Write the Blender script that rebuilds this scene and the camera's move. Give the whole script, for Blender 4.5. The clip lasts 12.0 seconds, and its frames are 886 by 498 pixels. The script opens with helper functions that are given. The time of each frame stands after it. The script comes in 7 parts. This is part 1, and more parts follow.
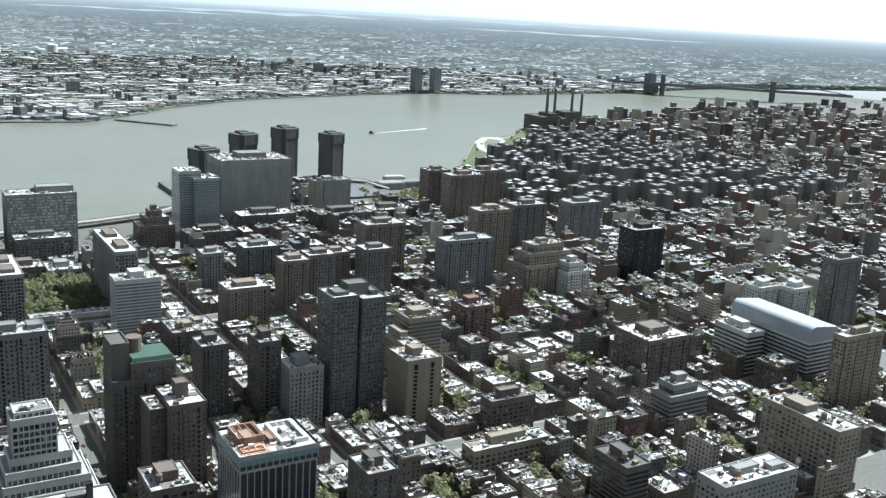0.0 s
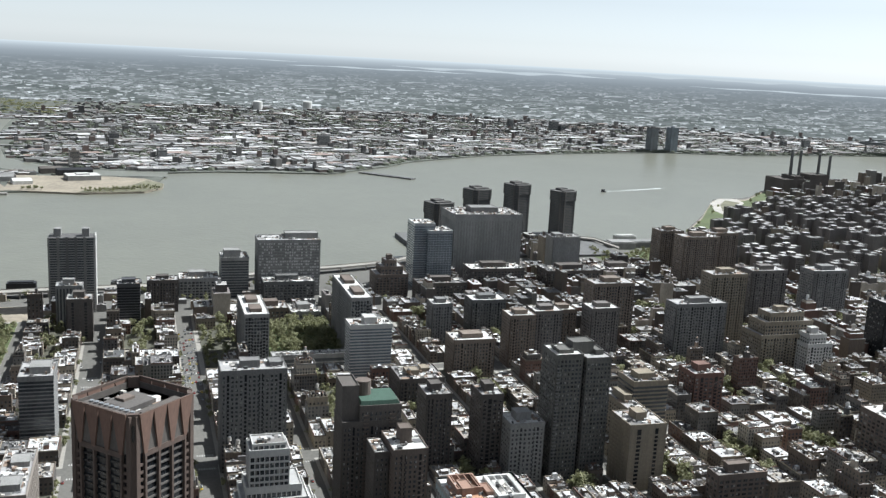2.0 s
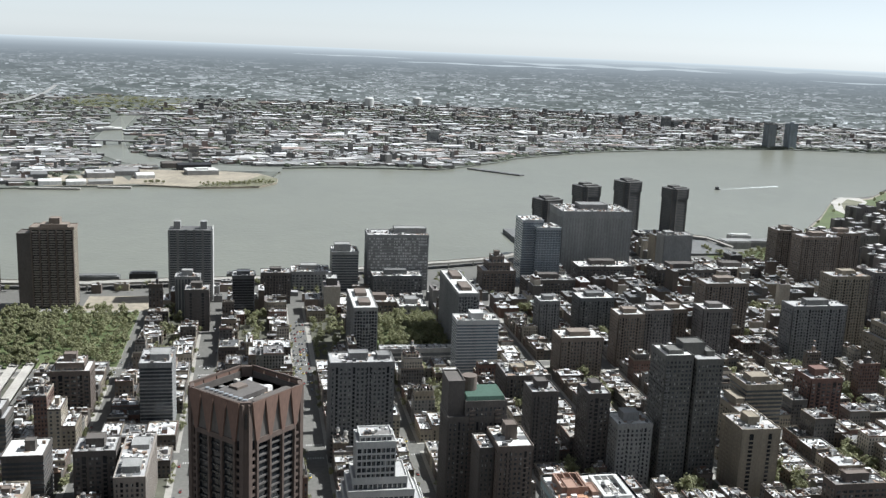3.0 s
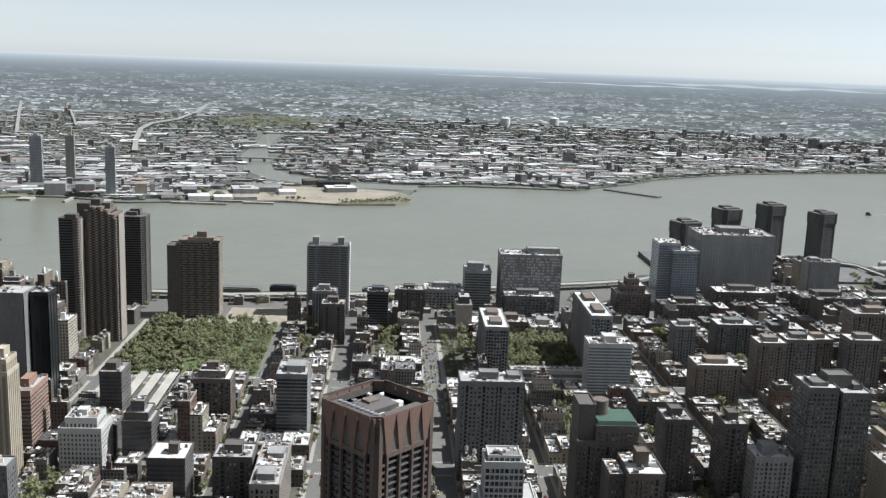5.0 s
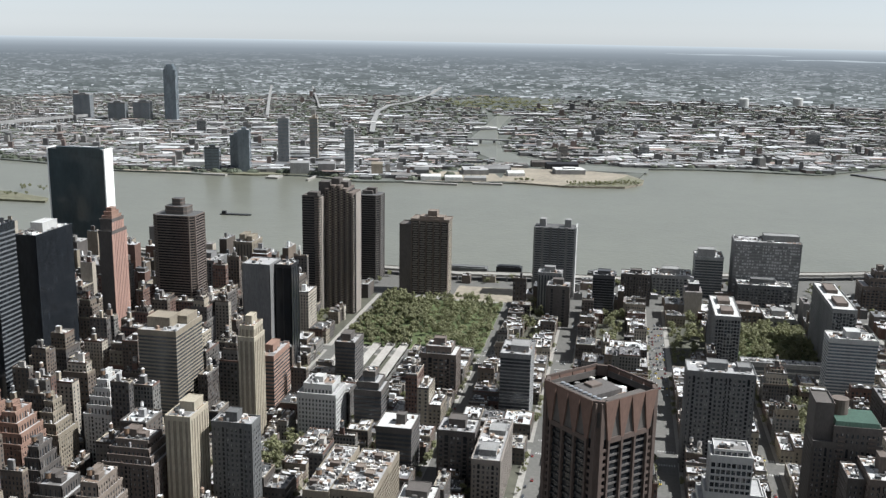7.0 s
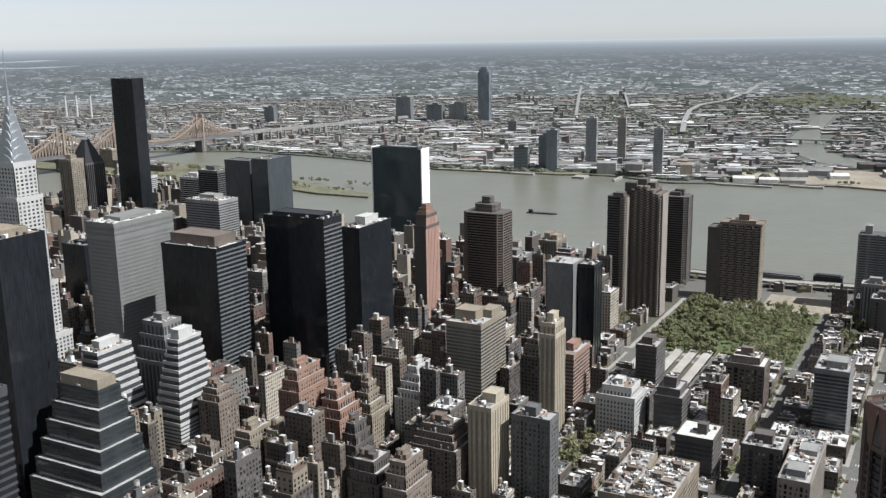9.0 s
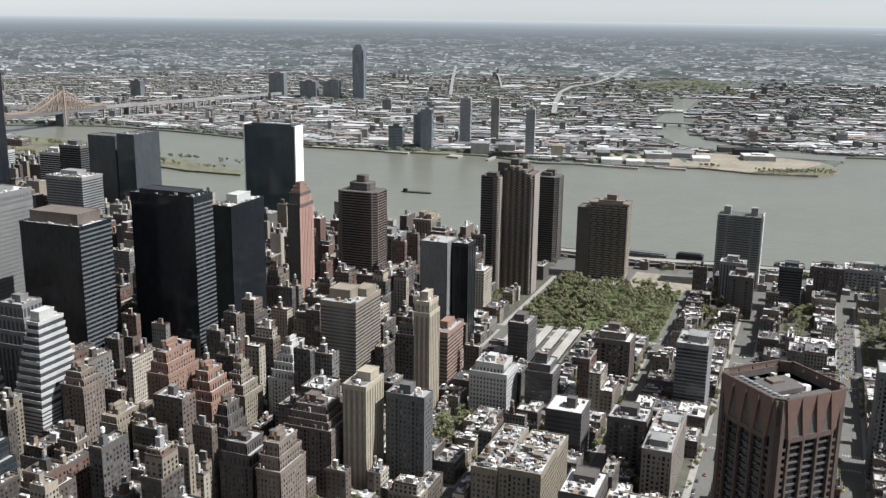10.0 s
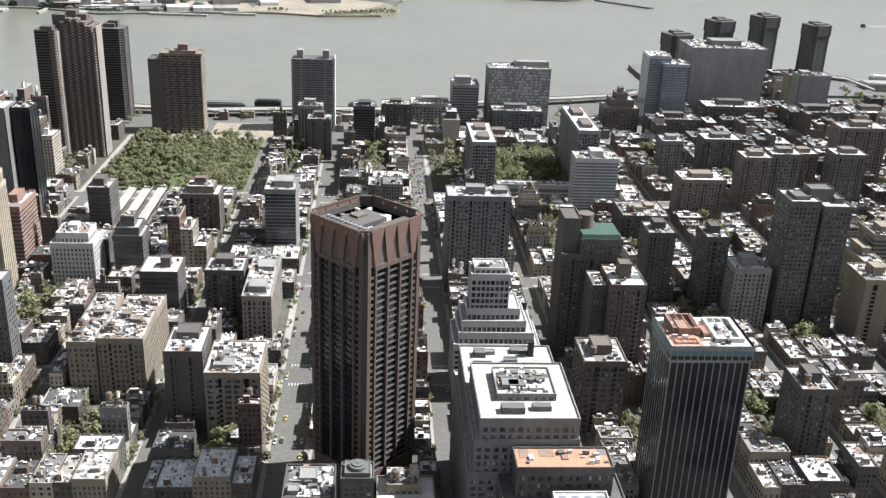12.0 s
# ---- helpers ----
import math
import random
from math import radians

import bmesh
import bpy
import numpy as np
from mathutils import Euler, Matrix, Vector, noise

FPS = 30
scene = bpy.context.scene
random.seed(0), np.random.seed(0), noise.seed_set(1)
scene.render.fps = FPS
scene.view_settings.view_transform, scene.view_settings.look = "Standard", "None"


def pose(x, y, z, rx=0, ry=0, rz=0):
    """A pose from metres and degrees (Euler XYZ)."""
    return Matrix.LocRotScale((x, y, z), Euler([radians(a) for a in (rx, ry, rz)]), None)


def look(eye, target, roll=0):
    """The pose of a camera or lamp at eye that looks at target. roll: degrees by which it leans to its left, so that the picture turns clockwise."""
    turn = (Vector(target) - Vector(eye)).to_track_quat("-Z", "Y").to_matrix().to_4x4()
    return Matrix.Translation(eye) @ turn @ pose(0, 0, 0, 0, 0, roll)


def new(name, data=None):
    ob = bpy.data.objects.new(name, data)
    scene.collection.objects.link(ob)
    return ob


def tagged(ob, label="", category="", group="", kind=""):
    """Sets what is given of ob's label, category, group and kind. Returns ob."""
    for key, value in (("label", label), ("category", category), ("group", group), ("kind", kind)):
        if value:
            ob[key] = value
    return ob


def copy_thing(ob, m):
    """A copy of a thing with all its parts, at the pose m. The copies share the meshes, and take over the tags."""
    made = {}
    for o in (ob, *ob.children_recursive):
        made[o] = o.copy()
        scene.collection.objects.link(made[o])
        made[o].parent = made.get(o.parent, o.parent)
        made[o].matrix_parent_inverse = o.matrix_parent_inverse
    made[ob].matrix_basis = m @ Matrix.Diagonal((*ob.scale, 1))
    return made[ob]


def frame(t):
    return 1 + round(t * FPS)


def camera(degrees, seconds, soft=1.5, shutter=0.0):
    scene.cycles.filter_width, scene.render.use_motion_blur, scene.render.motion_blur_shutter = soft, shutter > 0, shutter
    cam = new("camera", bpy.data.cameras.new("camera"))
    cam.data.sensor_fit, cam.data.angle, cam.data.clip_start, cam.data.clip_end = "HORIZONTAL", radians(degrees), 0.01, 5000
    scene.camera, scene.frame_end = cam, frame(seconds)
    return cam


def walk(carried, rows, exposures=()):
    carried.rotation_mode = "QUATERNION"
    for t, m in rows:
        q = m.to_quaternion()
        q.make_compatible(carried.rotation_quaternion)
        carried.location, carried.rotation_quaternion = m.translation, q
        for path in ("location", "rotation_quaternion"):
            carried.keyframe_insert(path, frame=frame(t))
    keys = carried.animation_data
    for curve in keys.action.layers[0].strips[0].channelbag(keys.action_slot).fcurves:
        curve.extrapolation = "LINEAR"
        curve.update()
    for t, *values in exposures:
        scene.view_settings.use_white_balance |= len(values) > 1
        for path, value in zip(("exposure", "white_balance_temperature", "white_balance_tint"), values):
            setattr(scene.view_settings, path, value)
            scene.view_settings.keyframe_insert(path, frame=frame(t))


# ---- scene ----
# World: the eye stands 330 m over the streets at x = y = 0; y runs east along the streets, x south along the avenues.
EYE_Z = 330.0
cam = camera(48.94, 12.0, soft=1.4)
PATH = [
    (0.0, pose(0, 0, EYE_Z, 75.93, -3.25, -30.60)),
    (0.5, pose(0, 0, EYE_Z, 78.43, -3.58, -27.28)),
    (1.0, pose(0, 0, EYE_Z, 79.05, -3.38, -24.19)),
    (1.5, pose(0, 0, EYE_Z, 78.68, -3.04, -20.72)),
    (2.0, pose(0, 0, EYE_Z, 78.53, -2.94, -16.97)),
    (2.5, pose(0, 0, EYE_Z, 78.13, -2.27, -13.41)),
    (2.7, pose(0, 0, EYE_Z, 77.97, -2.35, -12.04)),
    (4.3, pose(0, 0, EYE_Z, 79.08, -2.35, -7.12)),
    (4.5, pose(0, 0, EYE_Z, 79.20, -2.54, -5.96)),
    (5.0, pose(0, 0, EYE_Z, 78.85, -2.15, -2.67)),
    (5.5, pose(0, 0, EYE_Z, 78.42, -2.04, -0.10)),
    (6.0, pose(0, 0, EYE_Z, 78.03, -1.96, 1.86)),
    (6.5, pose(0, 0, EYE_Z, 77.53, -1.03, 6.18)),
    (7.0, pose(0, 0, EYE_Z, 77.43, -0.96, 10.64)),
    (7.5, pose(0, 0, EYE_Z, 77.16, -0.55, 14.94)),
    (7.7, pose(0, 0, EYE_Z, 77.13, -0.65, 16.79)),
    (9.3, pose(0, 0, EYE_Z, 77.48, 1.12, 29.09)),
    (9.5, pose(0, 0, EYE_Z, 77.42, 0.60, 28.41)),
    (10.0, pose(0, 0, EYE_Z, 76.18, -0.75, 21.23)),
    (10.5, pose(0, 0, EYE_Z, 74.69, -1.64, 12.82)),
    (11.0, pose(0, 0, EYE_Z, 73.35, -2.10, 5.94)),
    (11.5, pose(0, 0, EYE_Z, 69.91, -1.85, 0.35)),
    (12.0, pose(0, 0, EYE_Z, 68.03, -2.26, -3.42)),
]
walk(cam, PATH, [(0.0, 1.18, 5500, 0), (0.6, 0.98, 5660, 4), (2.5, 0.87, 5850, 6), (5.5, 0.78, 5850, 7), (7.5, 0.68, 5900, 8), (9.5, 0.63, 5950, 9), (10.5, 0.79, 5950, 8), (11.5, 0.93, 5940, 9), (12.0, 1.23, 5950, 10)])

# ---------------------------------------------------------------- light
world = bpy.data.worlds.new("sky")
scene.world = world
world.use_nodes = True
wn = world.node_tree.nodes
sky = wn.new("ShaderNodeTexSky")
sky.sky_type = "NISHITA"
sky.sun_disc = False
sky.sun_elevation = radians(53)
sky.sun_rotation = radians(82)
sky.altitude = 1200
sky.air_density, sky.dust_density, sky.ozone_density = 1.0, 0.5, 1.0
haze = wn.new("ShaderNodeHueSaturation")
haze.inputs["Saturation"].default_value = 0.22
wn["Background"].inputs["Strength"].default_value = 0.064
world.node_tree.links.new(sky.outputs["Color"], haze.inputs["Color"])
world.node_tree.links.new(haze.outputs["Color"], wn["Background"].inputs["Color"])

sun_data = bpy.data.lights.new("sun", "SUN")
sun_data.energy, sun_data.angle, sun_data.color = 5.0, radians(0.5), (1.0, 0.96, 0.90)
sun = new("sun", sun_data)
SUN_FROM = Vector((math.cos(radians(53)) * math.cos(radians(8)), math.cos(radians(53)) * math.sin(radians(8)), math.sin(radians(53))))
sun.matrix_world = look(SUN_FROM * 900, (0, 0, 0))

# ---------------------------------------------------------------- materials


def mat(name, stops, rough=0.85, metal=0.0, grain=0.32, fine=0.9, coarse=0.06, bump=0.15, pick="", spec=0.4):
    """A surface: one base colour or several to pick from (per island or per object), with grain at two sizes and relief."""
    m = bpy.data.materials.new(name)
    m.use_nodes = True
    n, link = m.node_tree.nodes, m.node_tree.links.new
    b = n["Principled BSDF"]
    b.inputs["Roughness"].default_value, b.inputs["Metallic"].default_value = rough, metal
    b.inputs["Specular IOR Level"].default_value = spec
    co = n.new("ShaderNodeTexCoord")
    n1, n2 = n.new("ShaderNodeTexNoise"), n.new("ShaderNodeTexNoise")
    n1.inputs["Scale"].default_value, n2.inputs["Scale"].default_value = fine, coarse
    n1.inputs["Detail"].default_value, n2.inputs["Detail"].default_value = 3, 4
    tall = n.new("ShaderNodeMapping")
    tall.inputs["Scale"].default_value = (1, 1, .3)
    link(co.outputs["Object"], tall.inputs["Vector"])
    link(tall.outputs["Vector"], n1.inputs["Vector"])
    link(tall.outputs["Vector"], n2.inputs["Vector"])
    add = n.new("ShaderNodeMath")
    link(n1.outputs["Fac"], add.inputs[0]), link(n2.outputs["Fac"], add.inputs[1])
    ran = n.new("ShaderNodeMapRange")
    ran.inputs["From Min"].default_value, ran.inputs["From Max"].default_value = 0.6, 1.4
    ran.inputs["To Min"].default_value, ran.inputs["To Max"].default_value = 1 - grain, 1 + grain
    link(add.outputs[0], ran.inputs["Value"])
    mix = n.new("ShaderNodeMix")
    mix.data_type, mix.blend_type = "RGBA", "MULTIPLY"
    mix.inputs["Factor"].default_value = 1
    if len(stops) == 1:
        mix.inputs["A"].default_value = (*stops[0], 1)
    else:
        ramp = n.new("ShaderNodeValToRGB")
        ramp.color_ramp.interpolation = "CONSTANT"
        e = ramp.color_ramp.elements
        while len(e) < len(stops):
            e.new(1)
        for i, c in enumerate(stops):
            e[i].position, e[i].color = i / len(stops), (*c, 1)
        if pick == "object":
            src = n.new("ShaderNodeObjectInfo").outputs["Random"]
        else:
            src = n.new("ShaderNodeNewGeometry").outputs["Random Per Island"]
        link(src, ramp.inputs["Fac"])
        link(ramp.outputs["Color"], mix.inputs["A"])
    link(ran.outputs["Result"], mix.inputs["B"])
    link(mix.outputs["Result"], b.inputs["Base Color"])
    if bump:
        bu = n.new("ShaderNodeBump")
        bu.inputs["Strength"].default_value, bu.inputs["Distance"].default_value = bump, 0.3
        link(n1.outputs["Fac"], bu.inputs["Height"])
        link(bu.outputs["Normal"], b.inputs["Normal"])
    return m


BRICKS = [(.085, .070, .058), (.125, .100, .080), (.068, .056, .048), (.21, .178, .135), (.098, .088, .079), (.135, .108, .084),
          (.125, .075, .058), (.29, .252, .195), (.085, .075, .068), (.155, .145, .130), (.34, .30, .245), (.11, .086, .068)]
ROOFS = [(0.485, 0.485, 0.479), (0.376, 0.370, 0.363), (0.072, 0.072, 0.072), (0.510, 0.510, 0.503), (0.182, 0.176, 0.170), (0.436, 0.430, 0.418),
         (0.055, 0.055, 0.055), (0.473, 0.466, 0.455), (0.254, 0.231, 0.201), (0.121, 0.115, 0.115), (0.510, 0.503, 0.496), (0.303, 0.297, 0.291)]
m_brick = mat("masonry_mixed", BRICKS, pick="island")
m_brick_ob = mat("masonry_varied", BRICKS, pick="object")
m_roof = mat("roof_membrane_mixed", ROOFS, pick="island", grain=.45, coarse=.2)
m_roof_ob = mat("roof_membrane_varied", ROOFS, pick="object", grain=.45, coarse=.2)
m_roof_far = mat("roof_membrane_weathered", [(0.17, 0.166, 0.162), (0.357, 0.348, 0.34), (0.102, 0.102, 0.102), (0.128, 0.128, 0.128), (0.221, 0.212, 0.204), (0.43, 0.42, 0.41),
                                             (0.076, 0.076, 0.076), (0.289, 0.281, 0.264), (0.153, 0.136, 0.128), (0.085, 0.085, 0.085)], pick="island", grain=.45, coarse=.2)
m_clutter = mat("roof_plant_mixed", [(.30, .29, .28), (.10, .10, .10), (.65, .64, .62), (.22, .16, .12), (.45, .42, .38), (.16, .15, .14)], pick="island")
m_window = mat("window_glass_dark", [(.022, .025, .028), (.035, .04, .045), (.015, .016, .018), (.06, .065, .07), (.03, .03, .03), (.14, .14, .135)], rough=.12, pick="island", bump=0, spec=.5)
m_pane = mat("window_panes_varied", [(.02, .022, .025), (.03, .033, .037), (.014, .015, .017), (.055, .06, .066), (.10, .097, .09), (.19, .182, .165), (.024, .024, .026), (.30, .29, .27), (.04, .045, .052)],
             rough=.15, pick="island", bump=0, spec=.5)
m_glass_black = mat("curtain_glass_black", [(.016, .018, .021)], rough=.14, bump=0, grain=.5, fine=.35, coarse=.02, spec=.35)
m_glass_dark = mat("glass_dark", [(.03, .034, .038)], rough=.12, bump=0, grain=.6, fine=.5, spec=.5)
m_glass_blue = mat("glass_blue", [(.138, .158, .174)], rough=.12, bump=0, grain=.4, fine=.4, spec=.6)
m_glass_teal = mat("glass_teal", [(.05, .066, .07)], rough=.1, bump=0, grain=.18, fine=.4, spec=.5)
m_glass_grey = mat("glass_grey", [(.06, .067, .071)], rough=.15, bump=0, grain=.2, fine=.3, spec=.5)
m_dkbrown = mat("brick_dark_brown", [(.088, .077, .069)])
m_brown = mat("brick_brown", [(.125, .100, .084)])
m_rust = mat("brick_rust", [(.088, .064, .053)], grain=.22)
m_spandrel = mat("spandrel_brown", [(.095, .086, .08)])
m_metal_grey = mat("spandrel_grey_metal", [(.115, .118, .12)], rough=.5, grain=.2)
m_umber = mat("brick_umber", [(.17, .138, .112)])
# brown brick greyed for distance, haze put into the base colour
m_estate = mat("brick_haze_greyed", [(.135, .122, .113)], grain=.25)
m_river_brick = mat("brick_river_dark", [(.082, .077, .072)])
m_cube = mat("concrete_streaked", [(.185, .18, .168)], grain=.3)
m_slate = mat("brick_slate_brown", [(.105, .101, .092)])
m_taupe = mat("brick_taupe", [(.235, .205, .178)], grain=.2)
m_pink = mat("brick_pink", [(.35, .215, .17)], grain=.2)
m_russet = mat("brick_russet", [(.23, .145, .108)], grain=.25)
m_red = mat("brick_red", [(.135, .078, .062)])
m_tan = mat("brick_tan", [(.215, .183, .138)])
m_cream = mat("brick_cream", [(.36, .315, .24)])
m_white = mat("brick_white", [(.42, .41, .39)], grain=.18)
m_marble = mat("marble_white", [(.86, .84, .80)], grain=.06)
m_grey = mat("concrete_grey", [(.165, .161, .155)])
m_dkgrey = mat("concrete_dark", [(.110, .109, .106)])
m_ltgrey = mat("concrete_pale", [(.215, .21, .20)])
m_steel = mat("steel_embossed", [(.19, .188, .178)], rough=.6, metal=.1, grain=.15)
m_ledge = mat("spandrel_slate", [(.034, .038, .037)], rough=.5, grain=.3)
m_teal_band = mat("parapet_glass_teal", [(.09, .15, .16)], rough=.3, grain=.2)
m_metal_pale = mat("roof_metal_pale", [(.27, .285, .30)], rough=.6, grain=.15)
m_roof_cream = mat("roof_cream_dirty", [(.36, .35, .32)], grain=.5, fine=.6, coarse=.25)
# the shaft's brick again, lighter: the crown's sunlit tone put into its colour
m_rust_crown = mat("brick_rust_lit", [(.132, .081, .062)], grain=.25)
m_deck = mat("roof_deck_dark", [(.05, .045, .04)], grain=.5)
m_black = mat("black_metal", [(.018, .018, .02)], rough=.5)
m_metal = mat("bare_metal", [(.36, .375, .39)], rough=.35, metal=.6, grain=.15)
m_roof_w = mat("roof_white", [(0.47, 0.46, 0.435)], grain=.32, coarse=.15)
m_roof_g = mat("roof_grey", [(0.306, 0.297, 0.289)], grain=.3, coarse=.15)
m_roof_d = mat("roof_tar", [(.085, .082, .08)], grain=.35, coarse=.15)
m_roof_mid = mat("roof_grey_dark", [(.20, .195, .19)], grain=.3, coarse=.15)
m_roof_o = mat("roof_paving_orange", [(.36, .20, .125)], grain=.2, coarse=.2)
m_copper = mat("roof_copper_green", [(.046, .084, .062)], grain=.4)
m_wood = mat("tank_wood", [(.17, .11, .07)], grain=.3)
m_asphalt = mat("asphalt", [(.105, .10, .09)], grain=.3, fine=.3, coarse=.01)
m_pave = mat("pavement_concrete", [(.25, .235, .21)], grain=.25, fine=.3, coarse=.02)
m_pave2 = mat("ramp_concrete", [(.32, .30, .27)], grain=.25, fine=.3, coarse=.03)
m_foam = mat("water_foam", [(.42, .43, .42)], rough=.6, grain=.3, fine=.3)
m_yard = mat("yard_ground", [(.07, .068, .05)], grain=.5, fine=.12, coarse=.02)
m_grass = mat("grass", [(0.072, 0.089, 0.034)], grain=.4, fine=.2, coarse=.02)
m_scrub = mat("scrub_ground", [(.12, .115, .075)], grain=.5, fine=.08, coarse=.02)
m_sand = mat("bare_soil", [(0.225, 0.195, 0.15)], grain=.35, fine=.1, coarse=.02)
m_leaf = mat("leaves_spring", [(0.205, 0.208, 0.108), (0.228, 0.226, 0.122), (0.182, 0.190, 0.094), (0.242, 0.235, 0.136)], pick="island", rough=.7, bump=0)
leaf_nodes, leaf_link = m_leaf.node_tree.nodes, m_leaf.node_tree.links.new
glow, both = leaf_nodes.new("ShaderNodeBsdfTranslucent"), leaf_nodes.new("ShaderNodeMixShader")
both.inputs["Fac"].default_value = .45
leaf_link(leaf_nodes["Principled BSDF"].inputs["Base Color"].links[0].from_socket, glow.inputs["Color"])
leaf_link(leaf_nodes["Principled BSDF"].outputs["BSDF"], both.inputs[1])
leaf_link(glow.outputs["BSDF"], both.inputs[2])
leaf_link(both.outputs["Shader"], leaf_nodes["Material Output"].inputs["Surface"])
m_bark = mat("bark", [(.09, .07, .055)])
m_band = mat("spandrel_dark_metal", [(.055, .055, .058)], rough=.45, grain=.15)
m_car = mat("car_paint", [(.6, .6, .6), (.05, .05, .05), (.7, .52, .06), (.3, .31, .33), (.75, .74, .72), (.3, .05, .04)], pick="object", rough=.3, spec=.6)
m_bridge = mat("bridge_steel_tan", [(.24, .19, .15)], grain=.15)
m_bridge_g = mat("bridge_steel_grey", [(.12, .122, .125)], grain=.15)
m_farland = mat("distant_land", [(.088, .092, .078)], grain=.6, fine=.018, coarse=.0035, bump=0)
m_far_wall = mat("distant_masonry", [(.10, .096, .09), (.14, .132, .124), (.08, .078, .076), (.20, .19, .175), (.13, .10, .088)], pick="island", bump=0)
m_far_roof = mat("distant_roofs", [(.42, .42, .415), (.14, .14, .14), (.11, .11, .113), (.22, .216, .21), (.46, .46, .455), (.17, .155, .14), (.27, .27, .265), (.10, .10, .095),
                                   (.10, .092, .086), (.22, .165, .14), (.36, .35, .335), (.13, .124, .118), (.30, .29, .28), (.15, .15, .145)], pick="island", bump=0)


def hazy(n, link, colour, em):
    """Paints haze into a self-lit colour: paler towards the sky the higher (so the farther) it lies on the backdrop."""
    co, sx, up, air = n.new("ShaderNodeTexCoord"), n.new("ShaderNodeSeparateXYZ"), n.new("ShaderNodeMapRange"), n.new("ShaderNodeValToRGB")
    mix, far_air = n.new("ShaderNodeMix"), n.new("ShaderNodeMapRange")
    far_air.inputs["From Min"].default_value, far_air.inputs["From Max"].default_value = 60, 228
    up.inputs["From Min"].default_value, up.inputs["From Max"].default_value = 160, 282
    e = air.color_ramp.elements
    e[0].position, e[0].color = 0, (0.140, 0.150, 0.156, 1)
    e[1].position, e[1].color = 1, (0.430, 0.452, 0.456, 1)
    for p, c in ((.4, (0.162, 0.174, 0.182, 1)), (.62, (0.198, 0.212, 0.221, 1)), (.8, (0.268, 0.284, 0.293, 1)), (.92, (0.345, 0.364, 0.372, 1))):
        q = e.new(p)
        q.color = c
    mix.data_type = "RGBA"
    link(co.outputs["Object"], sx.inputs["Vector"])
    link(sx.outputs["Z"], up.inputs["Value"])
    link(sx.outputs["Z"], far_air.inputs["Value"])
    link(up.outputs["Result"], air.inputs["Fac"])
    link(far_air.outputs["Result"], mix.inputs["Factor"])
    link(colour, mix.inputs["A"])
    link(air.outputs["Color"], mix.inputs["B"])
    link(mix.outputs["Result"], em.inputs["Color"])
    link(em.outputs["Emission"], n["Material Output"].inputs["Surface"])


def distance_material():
    """The land near the horizon, a self-lit backdrop with painted haze and faint streaks of wood and town."""
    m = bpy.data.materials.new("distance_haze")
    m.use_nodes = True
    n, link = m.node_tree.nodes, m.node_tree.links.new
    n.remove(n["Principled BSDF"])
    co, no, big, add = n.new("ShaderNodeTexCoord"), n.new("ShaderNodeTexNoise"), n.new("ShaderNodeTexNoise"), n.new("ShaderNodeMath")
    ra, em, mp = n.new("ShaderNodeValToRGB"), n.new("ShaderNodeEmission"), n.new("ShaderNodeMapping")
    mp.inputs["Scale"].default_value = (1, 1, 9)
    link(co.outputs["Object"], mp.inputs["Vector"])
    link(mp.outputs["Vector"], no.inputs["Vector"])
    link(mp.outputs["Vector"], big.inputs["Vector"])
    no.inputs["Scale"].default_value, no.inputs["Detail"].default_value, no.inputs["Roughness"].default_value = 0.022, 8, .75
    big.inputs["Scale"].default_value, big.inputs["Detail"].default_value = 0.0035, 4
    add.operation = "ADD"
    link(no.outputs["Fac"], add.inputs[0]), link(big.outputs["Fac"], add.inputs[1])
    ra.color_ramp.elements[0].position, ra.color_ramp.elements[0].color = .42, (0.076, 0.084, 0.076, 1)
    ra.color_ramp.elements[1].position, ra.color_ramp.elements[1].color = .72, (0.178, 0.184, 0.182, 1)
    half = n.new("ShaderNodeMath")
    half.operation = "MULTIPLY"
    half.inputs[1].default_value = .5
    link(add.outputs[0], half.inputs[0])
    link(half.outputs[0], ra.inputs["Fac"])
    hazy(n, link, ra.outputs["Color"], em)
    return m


m_distance = distance_material()


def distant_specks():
    """Roofs and trees near the horizon, self-lit and paled by painted haze, part of the backdrop."""
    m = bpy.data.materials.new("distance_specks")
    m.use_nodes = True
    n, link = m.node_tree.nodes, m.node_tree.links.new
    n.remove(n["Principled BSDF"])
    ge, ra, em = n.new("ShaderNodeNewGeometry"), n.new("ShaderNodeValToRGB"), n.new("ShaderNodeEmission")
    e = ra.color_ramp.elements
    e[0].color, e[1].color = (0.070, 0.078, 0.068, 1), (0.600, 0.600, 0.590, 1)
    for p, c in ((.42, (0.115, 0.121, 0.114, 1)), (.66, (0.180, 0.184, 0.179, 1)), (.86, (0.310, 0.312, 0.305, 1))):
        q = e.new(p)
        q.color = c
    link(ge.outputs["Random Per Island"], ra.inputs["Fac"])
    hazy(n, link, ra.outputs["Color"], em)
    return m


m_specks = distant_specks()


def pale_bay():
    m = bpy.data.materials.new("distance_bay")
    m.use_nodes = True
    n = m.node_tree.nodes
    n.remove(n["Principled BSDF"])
    # distant water glows by itself, its brightness put into an emissive colour
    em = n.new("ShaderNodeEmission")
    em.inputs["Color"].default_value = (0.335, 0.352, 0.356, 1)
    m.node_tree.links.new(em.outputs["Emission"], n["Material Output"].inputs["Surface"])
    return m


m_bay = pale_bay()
m_far_tree = mat("distant_woods", [(.068, .076, .052), (.080, .087, .062), (.060, .068, .047)], pick="island", bump=0, rough=.9)


